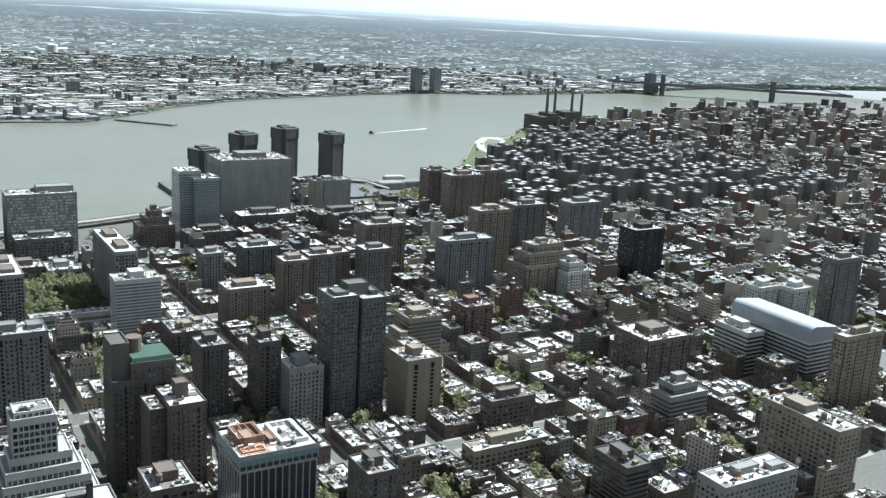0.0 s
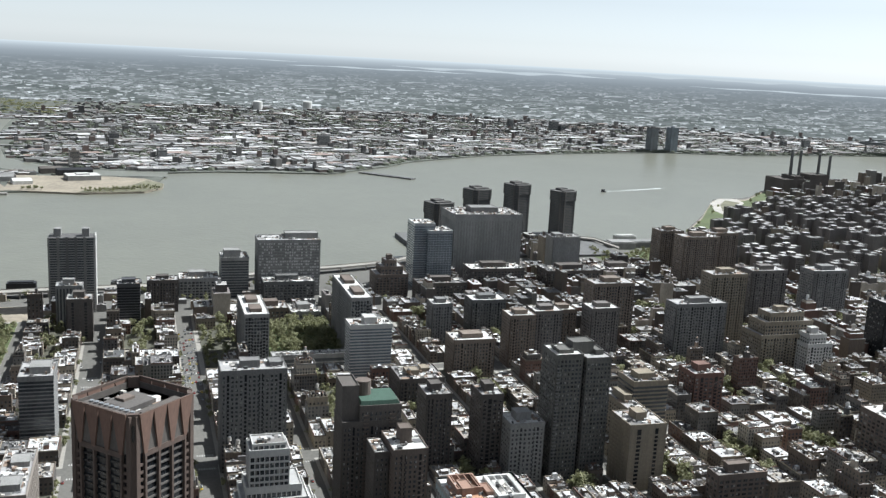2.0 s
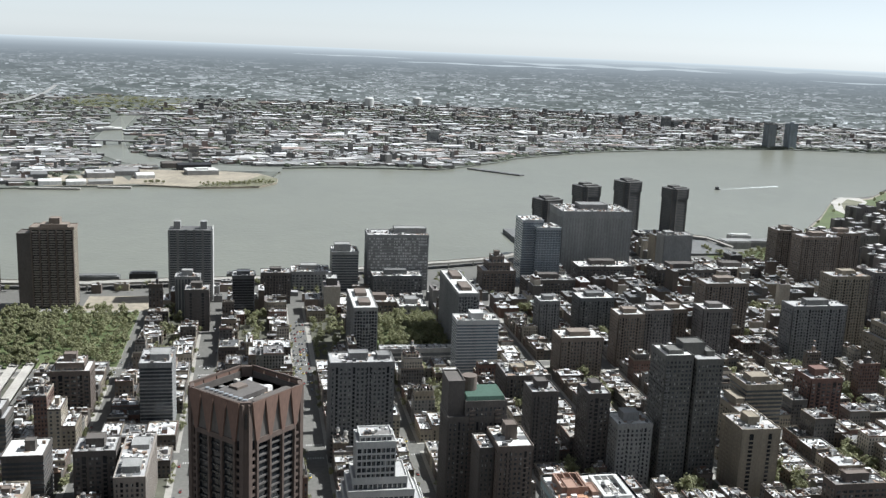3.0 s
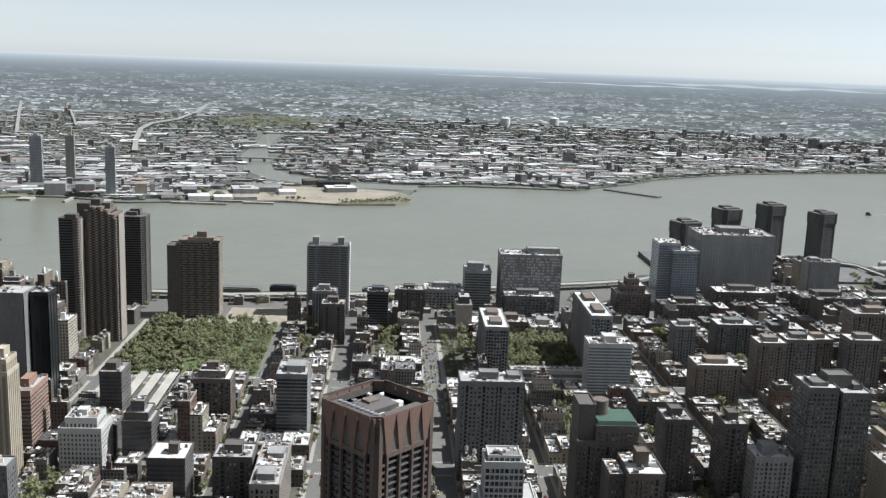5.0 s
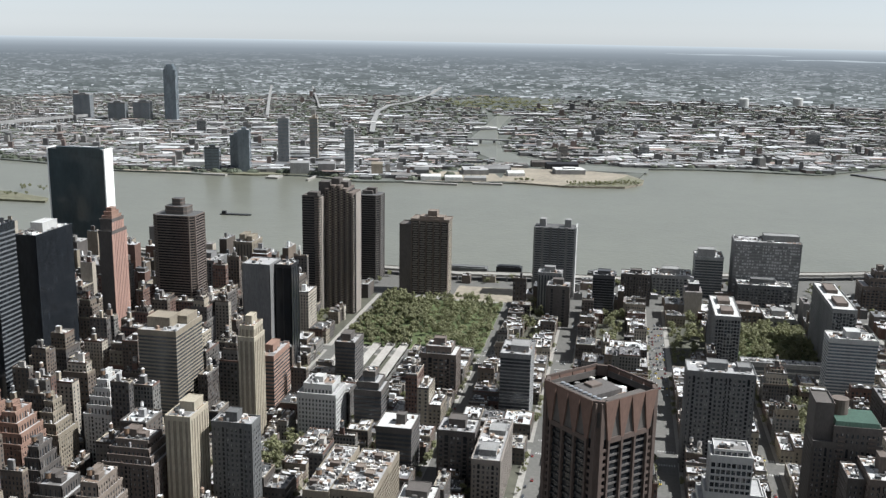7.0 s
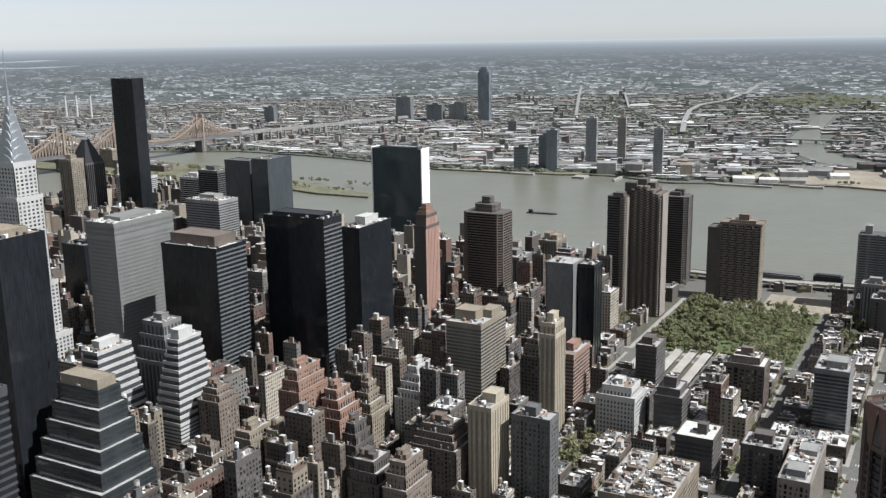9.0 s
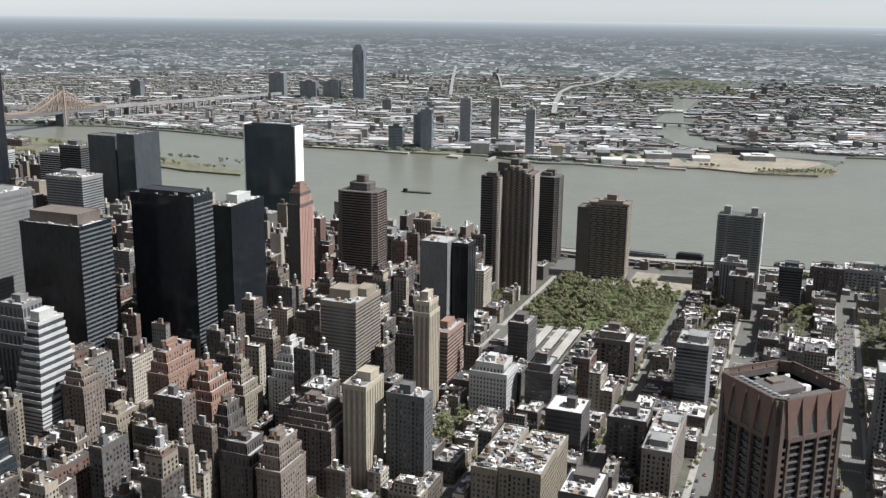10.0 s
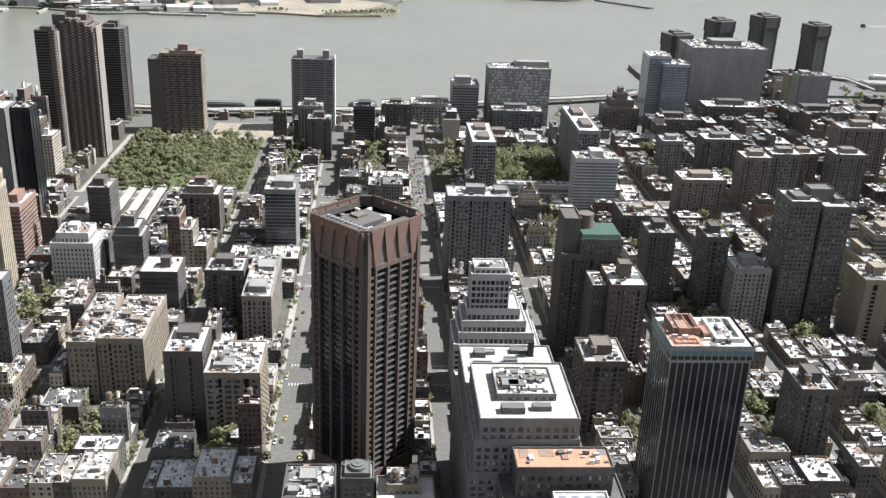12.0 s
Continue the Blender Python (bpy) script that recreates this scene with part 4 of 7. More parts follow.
paired_slab()
tower("apartment_tower", "white and blue balconied apartment tower", 199, 242, 921, 946, 57, m_white, m_glass_blue, m_roof_w, mode="bands", band=1.3, fh=3.1, bulk=((.35, .65, .2, .8, 6),), join=False)
tower("apartment_building", "beige brick apartment block with a blank flank", 359, 390, 631, 663, 55, m_tan, m_tan, mode="grid", bulk=((.3, .6, .3, .7, 6),))
tower("apartment_building", "rounded tan apartment block with terraces", 404, 437, 711, 740, 60, m_tan, mode="bands", bulk=((.2, .7, .2, .7, 5),))
tower("apartment_building", "tan brick apartment block", 388, 404, 690, 738, 45, m_tan, bay=4)
tower("apartment_building", "white brick apartment block with a white roof", 272, 300, 661, 686, 50, m_ltgrey, roof=m_roof_w, bay=3.6)
tower("apartment_tower", "narrow very dark brick tower", 254, 271.5, 680, 706, 68, m_dkbrown, m_glass_black, bay=4)
tower("apartment_tower", "narrow dark brick tower", 213, 234, 695, 720, 65, m_dkbrown, bay=3.5)
tower("apartment_building", "dark brown brick apartment block", 246, 266, 473, 500, 55, m_dkbrown, bay=3.5, tanks=1)
tower("apartment_building", "brown brick loft block with a water tank", 128, 154, 514, 545, 50, m_brown, tanks=1)
tower("loft_building", "pale loft building with a broad white roof", 449, 516, 379, 403, 47, m_ltgrey, roof=m_roof_w, bay=4.2, bulk=((.3, .6, .4, .7, 4), (.7, .9, .2, .5, 3)), tanks=1)
tower("loft_building", "buff stone loft building with a heavy cornice", 561, 584, 384, 450, 62, m_tan, bay=4.5, bulk=((.2, .8, .5, .8, 5),), tanks=1)
tower("loft_building", "dark brick loft block with dark windows", 412, 432, 429, 462, 45, m_dkbrown, m_glass_black, m_roof_d, mode="bands", tanks=1)
tower("loft_building", "long low tan loft with a cluttered roof", 360, 428, 530, 546, 22, m_tan, roof=m_roof_w, dense=2)
tower("loft_building", "brown brick loft with a dark roof", 412, 454, 587, 602, 29, m_brown, roof=m_roof_d)
tower("loft_building", "grey stepped loft with ribbon windows", 547, 588, 529, 552, 33, m_ltgrey, mode="bands", tiers=[(553, 580, 533, 550, 41)])
tower("apartment_building", "domed brown masonry apartment block", 590, 640, 605, 650, 50, m_brown, roof=m_roof_w, tanks=1)
tower("apartment_building", "red brick apartment block with a white terrace", 496, 527, 762, 790, 45, m_red)

# ---------------------------------------------------------------- north of the avenue towers
tower("apartment_building", "black-fronted block with a bright white roof", -170, -143, 660, 690, 42, m_dkbrown, roof=m_roof_w, mode="bands", bulk=((.5, .75, .3, .55, 7),), dense=.2)
tower("apartment_building", "black brick block beside a white roof terrace", -122, -100, 512, 545, 56, m_dkbrown, m_dkbrown, roof=m_roof_w, bulk=((.2, .8, .5, .9, 4),))
tower("apartment_building", "cream brick building with stepped white roofs", -98, -66, 505, 545, 46, m_tan, roof=m_roof_w, bulk=((.15, .5, .1, .35, 3), (.3, .75, .5, .7, -.2)), bulk_wall=m_ltgrey, dense=3, tanks=1)
tower("apartment_building", "sunlit cream apartment block with cluttered roof", -189, -172, 548, 620, 43, m_tan, bay=3.4, bulk=((.1, .4, .1, .16, 3), (.4, .8, .5, .56, 3), (.2, .5, .8, .86, 3)), bulk_wall=m_brown, dense=4, tanks=1)
tower("apartment_building", "sunlit cream apartment block with stepped flank", -171, -143, 549, 590, 45, m_tan, bay=3.2, bulk=((.1, .3, .2, .35, 4), (.6, .8, .5, .65, 3), (.3, .5, .7, .85, 3)), bulk_wall=m_umber, roof=m_roof_g, dense=4, tanks=1)
tower("apartment_building", "sunlit tan apartment block with cluttered roof", -171, -145, 592, 628, 38, m_tan, bay=3.4, bulk=((.5, .7, .5, .65, 4),), bulk_wall=m_brown, roof=m_roof_g, dense=4)
tower("apartment_building", "brown and white brick corner block", -92, -72, 624, 700, 40, m_taupe, m_window, roof=m_roof_g, bay=3.4, bulk=((.2, .8, .1, .3, 4), (.3, .9, .6, .8, 3)), bulk_wall=m_ltgrey, dense=2)
tower("apartment_building", "dark brick block with round chimneys", -124, -96, 664, 690, 42, m_dkbrown)
tower("hotel", "white brick hotel with stepped top", -251, -219, 718, 748, 40, m_white, bay=2.9, band=1.5, pier=1.5, bulk=((.3, .6, .3, .7, 4),), tiers=[(-247, -223, 722, 745, 47)], join=False)
tower("apartment_tower", "dark tower with a rounded stepped crown", -208, -185, 735, 762, 40, m_dkbrown, mode="bands", bulk=(), tiers=[(-206, -188, 738, 760, 46), (-202, -192, 742, 755, 54)])
tower("apartment_tower", "dark blue-grey glass apartment tower with balconies", -94, -68, 792, 830, 62, m_grey, m_glass_dark, mode="bands", fh=3.0, band=1.0, bulk=((.3, .9, .2, .7, 5),), bulk_wall=m_ltgrey)
tower("apartment_tower", "slim cream brick tower with a blank lit side", -291, -278, 694, 716, 92, m_cream, m_tan, mode="piers", bay=4, pier=1.5, bulk=((.25, .75, .2, .8, 7),), tiers=[(-290, -279, 696, 715, 101)], join=False)
tower("apartment_tower", "tan brick hotel with balconies and roof houses", -370, -338, 682, 730, 96, m_tan, mode="bands", band=1.25, fh=3.0, bulk=((.1, .7, .2, .6, 8), (.6, .95, .5, .9, 6)), join=False)
tower("apartment_tower", "slim cream tower with arched shadowed flank", -285, -268, 555, 583, 82, m_cream, m_tan, mode="piers", bay=4, pier=2, bulk=((.3, .9, .4, .9, 6),))
tower("apartment_tower", "dark grey apartment tower with rows of windows", -260, -232, 571, 586, 74, m_dkgrey, bay=3.2, bulk=((.3, .6, .2, .8, 6),))
tower("office_tower", "blank grey slab with white edges and black windows", -350, -323, 850, 880, 112, m_grey, m_grey, mode="piers", bay=13, pier=3.0, bulk=(), dense=.3)
tower("office_tower", "dark glass slab with white fins", -322, -306, 862, 884, 110, m_black, m_glass_black, mode="piers", bay=8, pier=1, bulk=())
tower("office_building", "red brick block with ribbon windows", -303, -287, 760, 800, 54, m_russet, mode="bands", band=1.6)
tower("apartment_tower", "fluted beige apartment tower by the river", -476, -452, 1130, 1165, 68, m_tan, m_dkbrown, mode="piers", bay=4, pier=2.2, bulk=((.2, .5, .2, .8, 8), (.6, .9, .2, .8, 6)))
tower("apartment_tower", "round-fronted dark brick tower", -253, -234, 830, 860, 48, m_dkbrown, mode="bands", bulk=((.2, .7, .2, .7, 6),))
tower("apartment_building", "brown brick block with a stepped roof", -172, -140, 834, 862, 42, m_brown, roof=m_roof_w, tiers=[(-168, -145, 838, 858, 48)])

# ---------------------------------------------------------------- dark office towers up the avenues
# grey stripes only where the sun falls; plain black sides have shade painted in
tower("office_tower", "black glass office tower with grey spandrel stripes", -562, -496, 690, 718, 170, m_metal_grey, m_glass_black, m_black, mode="bands", south=True, fh=3.9, band=1.5, proud=.15, head=6, bulk=((.1, .9, .15, .85, 3),), bulk_wall=m_black, join=False)
tower("office_tower", "plain black glass tower with white roof plant", -532, -512, 770, 829, 146, m_glass_black, m_glass_black, m_roof_w, mode="piers", bay=1.8, pier=.2, proud=.1, bulk=((.2, .8, .3, .7, 8),), bulk_wall=m_white)
# stripes again on the sunlit side alone, shade put into the black rest
tower("office_tower", "black office tower with grey stripes and brown roof house", -622, -559, 620, 659, 152, m_metal_grey, m_glass_black, m_roof_w, mode="bands", south=True, fh=3.9, band=1.6, proud=.15, bulk=((.1, .9, .15, .85, 9),), bulk_wall=m_brown, join=False)
tower("office_tower", "grey embossed steel office tower with finned crown", -703, -668, 610, 684, 155, m_steel, m_metal_grey, m_roof_w, fh=3.7, bay=1.7, band=1.9, pier=.8, proud=.22, bulk=((.2, .8, .2, .8, 3),), head=2, join=True,
      tiers=[(-703, -668, 610, 684, 167)])
tower("office_tower", "massive black glass office tower", -610, -538, 395, 432, 205, m_glass_black, m_glass_black, m_tan, mode="piers", bay=2.5, pier=.25, proud=.1, bulk=((.4, .9, .2, .8, 4),), bulk_wall=m_tan)
tower("office_tower", "dark glass office block", -846, -812, 700, 722, 116, m_glass_black, m_glass_black, m_roof_d, mode="bands", band=.8, bulk=((.3, .7, .3, .7, 3),))
tower("office_tower", "white finned narrow office tower", -560, -545, 722, 760, 148, m_white, m_glass_black, mode="piers", bay=5, pier=1.2, bulk=())
tower("office_tower", "dark striped office tower beside the avenue", -392, -362, 232, 262, 182, m_band, m_glass_black, m_roof_g, mode="bands", fh=3.8, band=1.3, bulk=())


def terraced(label, x0, x1, y0, y1, z, wall, seed, steps=3, share=.35, **kw):
    """An old masonry tower that steps in unevenly near its head, with ledges, chimneys and a tank."""
    u = random.Random(seed)
    low = z * (1 - share)
    tiers, a, b, c, d = [], x0, x1, y0, y1
    for k in range(steps):
        a, b = a + u.uniform(.6, 3.2), b - u.uniform(.6, 3.2)
        c, d = c + u.uniform(.6, 3.0), d - u.uniform(.6, 3.2)
        if b - a < 6 or d - c < 6:
            break
        tiers.append((a, b, c, d, low + (z - low) * (k + 1) / steps))
    root = tower("apartment_building", label, x0, x1, y0, y1, low, wall, bay=kw.pop("bay", 3.0), tiers=tiers, tanks=1, head=1.2, join=True, bulk=((.2, .55, .25, .7, 5), (.6, .85, .2, .5, 3)), **kw)
    bits = Mesh()
    cx, cy = (x0 + x1) / 2, (y0 + y1) / 2
    for a, b, c, d, t in [(x0, x1, y0, y1, low)] + tiers[:-1]:
        for _ in range(7):
            px, py, w = u.uniform(a + 1, b - 1.6) - cx, u.uniform(c + 1, d - 1.6) - cy, u.uniform(.5, 1.3)
            if u.random() < .6:
                py = u.choice((c + .9, d - 1.9)) - cy
            bits.box(px, px + w, py, py + w, t - .4, t + u.uniform(1, 3.6))
    part("chimney_cluster", bits, m_clutter, root, kind="stuff")
    ledge = Mesh()
    ledge.ring(x0 - cx - .6, x1 - cx + .6, y0 - cy - .6, y1 - cy + .6, low - 4.2, low - 3.6, .9)
    part("cornice", ledge, wall, root)
    return root


def stepped(name, label, x0, x1, y0, y1, z0, z1, n, south, west, wall, glass, **kw):
    """A tower that steps back on the west and south sides as it rises."""
    tiers = []
    for k in range(1, n + 1):
        q = k / n
        tiers.append((x0 + 1.2 * k, x1 - south * q, y0 + west * q, y1 - .8 * k, z0 + (z1 - z0) * q))
    return tower(name, label, x0, x1, y0, y1, z0, wall, glass, tiers=tiers, **kw)


stepped("office_building", "stepped dark green glass pyramid with pale edges", -524, -458, 389, 436, 50, 108, 5, 22, 24, m_ledge, m_glass_dark, mode="bands", fh=3.5, head=.6, band=.9, proud=.2, bulk=((.05, .95, .1, .9, 6),), bulk_wall=m_tan, roof=m_roof_g, join=False)
stepped("office_building", "white stepped setback building with ribbon windows", -522, -495, 498, 539, 50, 112, 11, 4, 8, m_white, m_window, mode="bands", fh=2.9, head=.5, band=1.65, bulk=((.1, .9, .1, .7, 7),), bulk_wall=m_white, roof=m_roof_w, join=False)
stepped("office_building", "white stepped ziggurat with ribbon windows", -576, -545, 470, 516, 50, 104, 9, 5, 6, m_white, m_window, mode="bands", fh=3.0, head=.5, band=1.75, bulk=((.2, .7, .2, .8, 6),), roof=m_roof_w, join=True)
stepped("office_building", "grey stone setback tower with carved crown", -566, -533, 528, 556, 82, 112, 3, 8, 6, m_grey, m_window, mode="piers", bay=4, pier=1.6, bulk=((.3, .7, .3, .7, 5),))
terraced("red-brown brick apartment tower with a pale roof house", -439, -421, 545, 582, 86, m_russet, 61, 2, .18)
terraced("lower red-brown brick wing with terraces", -419, -396, 560, 590, 68, m_russet, 62, 3, .3)
terraced("brown brick apartment tower with a flat stepped head", -487, -468, 510, 532, 76, m_umber, 63, 2, .12)
terraced("tan apartment tower stepping back in pale terraces", -410, -392, 598, 624, 78, m_tan, 64, 5, .5)
terraced("white apartment tower with many stepped terraces", -387, -364, 625, 660, 84, m_white, 65, 6, .45)
terraced("cream apartment block with a dark front", -434, -420, 487, 514, 61, m_tan, 66, 1, .08)
terraced("cream apartment block beside its twin", -417, -405, 498, 522, 60, m_tan, 67, 1, .08)
terraced("broad brown brick block with roof terraces", -326, -290, 545, 577, 64, m_brown, 68, 3, .22, dense=2)
terraced("brown brick block with stepped roof", -455, -432, 462, 484, 56, m_umber, 69, 3, .35)
terraced("nearly black stepped masonry tower", -381, -362, 530, 556, 75, m_dkbrown, 70, 5, .5)
terraced("dark brown apartment block with roof houses", -342, -317, 490, 516, 58, m_dkbrown, 71, 2, .25)
terraced("brown brick apartment block with lit flank", -308, -291, 480, 512, 66, m_umber, 72, 2, .25)


def crowned_skyscraper():
    """Slender pale brick skyscraper with steel arches stepping up to a needle."""
    x, y = -733, 566
    root = thing("skyscraper", "white brick skyscraper with arched steel crown and needle", "building", (x, y, 0))
    TOWER_BOXES.append((x - 30, x + 30, y - 30, y + 30))
    block(root, 24, 22, 0, 0, 0, 70, m_white, m_window, m_roof_g, bay=4, join=True)
    block(root, 18, 17, 0, 0, 69, 118, m_white, m_window, m_roof_g, bay=4, join=True)
    block(root, 14, 13.5, 0, 0, 117, 196, m_white, m_window, m_roof_g, bay=4.2, pier=1.9, band=1.6, join=True)
    block(root, 12, 11.5, 0, 0, 195, 226, m_white, m_window, m_roof_g, bay=4.2, pier=1.9, band=1.6, join=True)
    z = 222
    for k in range(7):
        r = 10.8 * (1 - k / 8.2)
        c = Mesh()
        n = 10
        for ax in (0, 1):
            prof = [(-r * math.cos(math.pi * q / n), 11 * math.sin(math.pi * q / n)) for q in range(n + 1)]
            i = len(c.v)
            for d in (-r * 1.02, r * 1.02):
                c.v.extend([(px, d, pz) if ax == 0 else (d, px, pz) for px, pz in prof])
            m = n + 1
            c.f.append(tuple(range(i, i + m)))
            c.f.append(tuple(range(i + 2 * m - 1, i + m - 1, -1)))
            c.m.extend([0, 0])
            for q in range(n):
                c.f.append((i + q, i + m + q, i + m + q + 1, i + q + 1))
                c.m.append(0)
        part("crown_arch", c, m_metal, root, "bright steel arch", at=(0, 0, z))
        z += 6.8
    s = Mesh()
    s.cyl(0, 0, 2.2, z - 3, z + 18, n=8, scale=.4, bottom=True)
    s.cyl(0, 0, .9, z + 18, 322, n=8, scale=.15)
    part("needle", s, m_metal, root)


crowned_skyscraper()

# ---------------------------------------------------------------- towers on the river front, from the north
tower("residential_tower", "very dark slender glass residential tower", -1235, -1188, 1150, 1174, 265, m_glass_black, m_glass_black, m_black, mode="piers", bay=2.2, pier=.25, proud=.1, bulk=(), dense=.3)
def assembly_slab():
    root = tower("office_slab", "dark green glass slab with white marble end walls", -816, -729, 1272, 1294, 157, m_glass_teal, m_glass_teal, m_roof_d, mode="bands", fh=3.8, band=.5, proud=.15, bulk=((.1, .9, .3, .7, 2),), dense=.2)
    for s in (-1, 1):
        e = Mesh()
        e.box(-.9, .9, -11.6, 11.6, 0, 158.5)
        part("end_wall", e, m_marble, root, "white marble end wall", at=(s * 44.2, 0, 0))


assembly_slab()
tower("hotel_tower", "grey-blue glass hotel tower", -990, -942, 1130, 1160, 147, m_glass_grey, m_glass_grey, m_roof_d, mode="bands", band=.4, proud=.1, bulk=(), dense=.2)
tower("hotel_tower", "pale grey glass hotel tower with two pale stripes", -922, -892, 1110, 1166, 154, m_glass_grey, m_glass_grey, m_roof_d, mode="bands", band=.4, proud=.1, bulk=(), dense=.2)


def wedge_tower():
    root = thing("residential_tower", "dark tower with steep wedge-shaped glass top", "building", (-1296, 1140, 0))
    TOWER_BOXES.append((-1316, -1276, 1118, 1162))
    block(root, 18, 20, 0, 0, 0, 128, m_dkbrown, m_glass_black, m_black, mode="piers", bay=4, pier=1.0, join=True)
    w = Mesh()
    w.prism([(-18, -20), (18, -20), (18, 20), (-18, 20)], 127, 165, scale=.22)
    part("wedge_roof", w, m_black, root)


wedge_tower()
tower("apartment_tower", "beige brick apartment tower", -1256, -1230, 1050, 1075, 145, m_tan, bay=4)
tower("apartment_tower", "dark apartment tower with pale balcony stripes", -1090, -1050, 1180, 1205, 120, m_dkgrey, m_glass_black, mode="bands", band=1.0)
tower("apartment_tower", "white balconied apartment tower", -1140, -1095, 1190, 1215, 105, m_white, m_glass_black, mode="bands", band=1.2)
tower("office_building", "low block with a glazed white roof", -1330, -1260, 1230, 1260, 92, m_white, m_glass_grey, m_roof_w, mode="bands")
tower("office_building", "pale office block with white roof plant", -960, -900, 1010, 1050, 108, m_ltgrey, m_glass_grey, m_roof_w, mode="bands", dense=2)


def pink_tower():
    # pink piers on the sunlit side only; dark brown elsewhere is painted shade
    root = tower("apartment_tower", "slender pink brick tower with a stepped top", -522, -507, 892, 921, 126, m_pink, m_dkbrown, mode="piers", south=True, bay=3.4, pier=2.2, bulk=(), dense=0,
                 tiers=[(-521, -508, 895, 918, 138)], join=True)
    for a, b, z0, z1 in ((5.6, 9.5, 137.6, 141), (4.2, 7.2, 141, 145), (2.8, 4.6, 145, 148.5)):
        p = Mesh()
        p.box(-a, a, -b, b, z0, z1)
        p.ring(-a - .2, a + .2, -b - .2, b + .2, z1 - .8, z1 + .3, .5)
        part("stepped_roof", p, m_russet, root)


pink_tower()


def balcony_tower():
    root = thing("apartment_tower", "dark brown apartment tower ringed with balconies", "building", (-486, 1002, 0))
    TOWER_BOXES.append((-512, -460, 980, 1024))
    plan_stack(root, cut_plan(24, 17, 5), 0, 127, m_brown, m_glass_black, m_roof_d, fh=3.0, band=1.2, grow=.9, piers=.7)
    plan_stack(root, cut_plan(13, 10, 3), 127, 136, m_brown, m_dkbrown, m_roof_d, fh=4)
    plan_stack(root, cut_plan(6, 5, 1.5), 136, 144, m_brown, m_dkbrown, m_roof_d, fh=4)


balcony_tower()
tower("apartment_building", "grey gridded apartment block", -484, -457, 1026, 1062, 68, m_grey, bay=3.4)


def fluted_tower():
    """Tall dark tower: a flat wing with balcony ends, and a body of five rounded bays that step up to the middle."""
    root = thing("apartment_tower", "tall dark brick tower of rounded bays that step at the top", "building", (-336, 1084, 0))
    TOWER_BOXES.append((-372, -300, 1058, 1118))
    wing = Mesh()
    wing.box(-26, -5.5, -22, -5, 0, 142)
    wing.ring(-26.2, -5.3, -22.2, -4.8, 142, 143.4, .5)
    part("wing", wing, m_dkbrown, root)
    lines, ends, lit = Mesh(), Mesh(), Mesh()
    for f in range(47):
        z = 2 + f * 3
        lines.box(-26.1, -11, -22.15, -22, z, z + 1.5, bottom=True)
        ends.box(-11, -5.2, -23.3, -22, z, z + 1.1, bottom=True)
        # south balconies get a paler brick, sunlight put into their colour
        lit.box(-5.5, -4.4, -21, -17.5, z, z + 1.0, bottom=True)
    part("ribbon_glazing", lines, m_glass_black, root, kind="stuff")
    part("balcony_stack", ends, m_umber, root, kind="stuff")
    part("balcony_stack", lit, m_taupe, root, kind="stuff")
    # end wall paler than the wing: its sunlit look is in the colour
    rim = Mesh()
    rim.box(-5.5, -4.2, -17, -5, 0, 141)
    part("end_wall", rim, m_taupe, root, "end wall coloured pale as if sunlit")
    tops = (150, 154, 154, 150.5, 146)
    for k, top in enumerate(tops):
        x = -1.0 + 7.1 * k
        bay = Mesh()
        plan = [(x + 2.9 * math.cos(radians(a)), -5 + 2.4 * math.sin(radians(a))) for a in range(180, 361, 30)] + [(x + 2.9, 26), (x - 2.9, 26)]
        bay.prism(plan, 0, top)
        part("bay", bay, m_brown, root)
        slots, dots = Mesh(), Mesh()
        for f in range(int(top / 3) - 1):
            z = 2 + f * 3
            slots.box(x - 1.1, x + 1.1, -7.5, -7.0, z, z + 1.6, bottom=True)
            dots.box(x + 2.7, x + 4.4, -7.2, -5.0, z, z + 1.15, bottom=True)
        part("window_column", slots, m_glass_black, root, kind="stuff")
        part("balcony_stack", dots, m_cream if k < 4 else m_taupe, root, kind="stuff")
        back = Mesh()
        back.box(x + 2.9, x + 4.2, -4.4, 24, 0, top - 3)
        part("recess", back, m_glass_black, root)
    # second south end wall, again with sunlight painted in as paler brick
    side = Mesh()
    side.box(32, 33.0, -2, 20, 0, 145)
    part("end_wall", side, m_taupe, root, "end wall coloured pale as if sunlit")
    for a, b, c, d, z0, z in ((-20, -8, -20, -8, 142, 147), (2, 12, 2, 16, 149, 161), (-12, 2, -3, 12, 141, 157), (13, 22, 4, 16, 149, 157)):
        m = Mesh()
        m.box(a, b, c, d, z0, z)
        part("roof_house", m, m_dkbrown, root)
    link_wall = Mesh()
    link_wall.box(-12, -3.9, -5, 20, 0, 142)
    part("recess", link_wall, m_dkbrown, root)


fluted_tower()


def cut_tower(label, x, y, hx, hy, cut, z, wall, glass, tops, **kw):
    root = thing("apartment_tower", label, "building", (x, y, 0))
    TOWER_BOXES.append((x - hx, x + hx, y - hy, y + hy))
    plan_stack(root, cut_plan(hx, hy, cut), 0, z, wall, glass, m_roof_d, **kw)
    for a, b, c, d, h in tops:
        m = Mesh()
        m.box(a, b, c, d, z, z + h)
        part("roof_house", m, wall, root)
    return root


cut_tower("dark brown apartment tower with cut corners", -332, 1258, 16, 16, 5, 116, m_dkbrown, m_glass_black, ((-9, 5, -9, 9, 5), (-4, 8, -4, 6, 8)), fh=3.0, band=1.3, grow=.5, piers=.6)


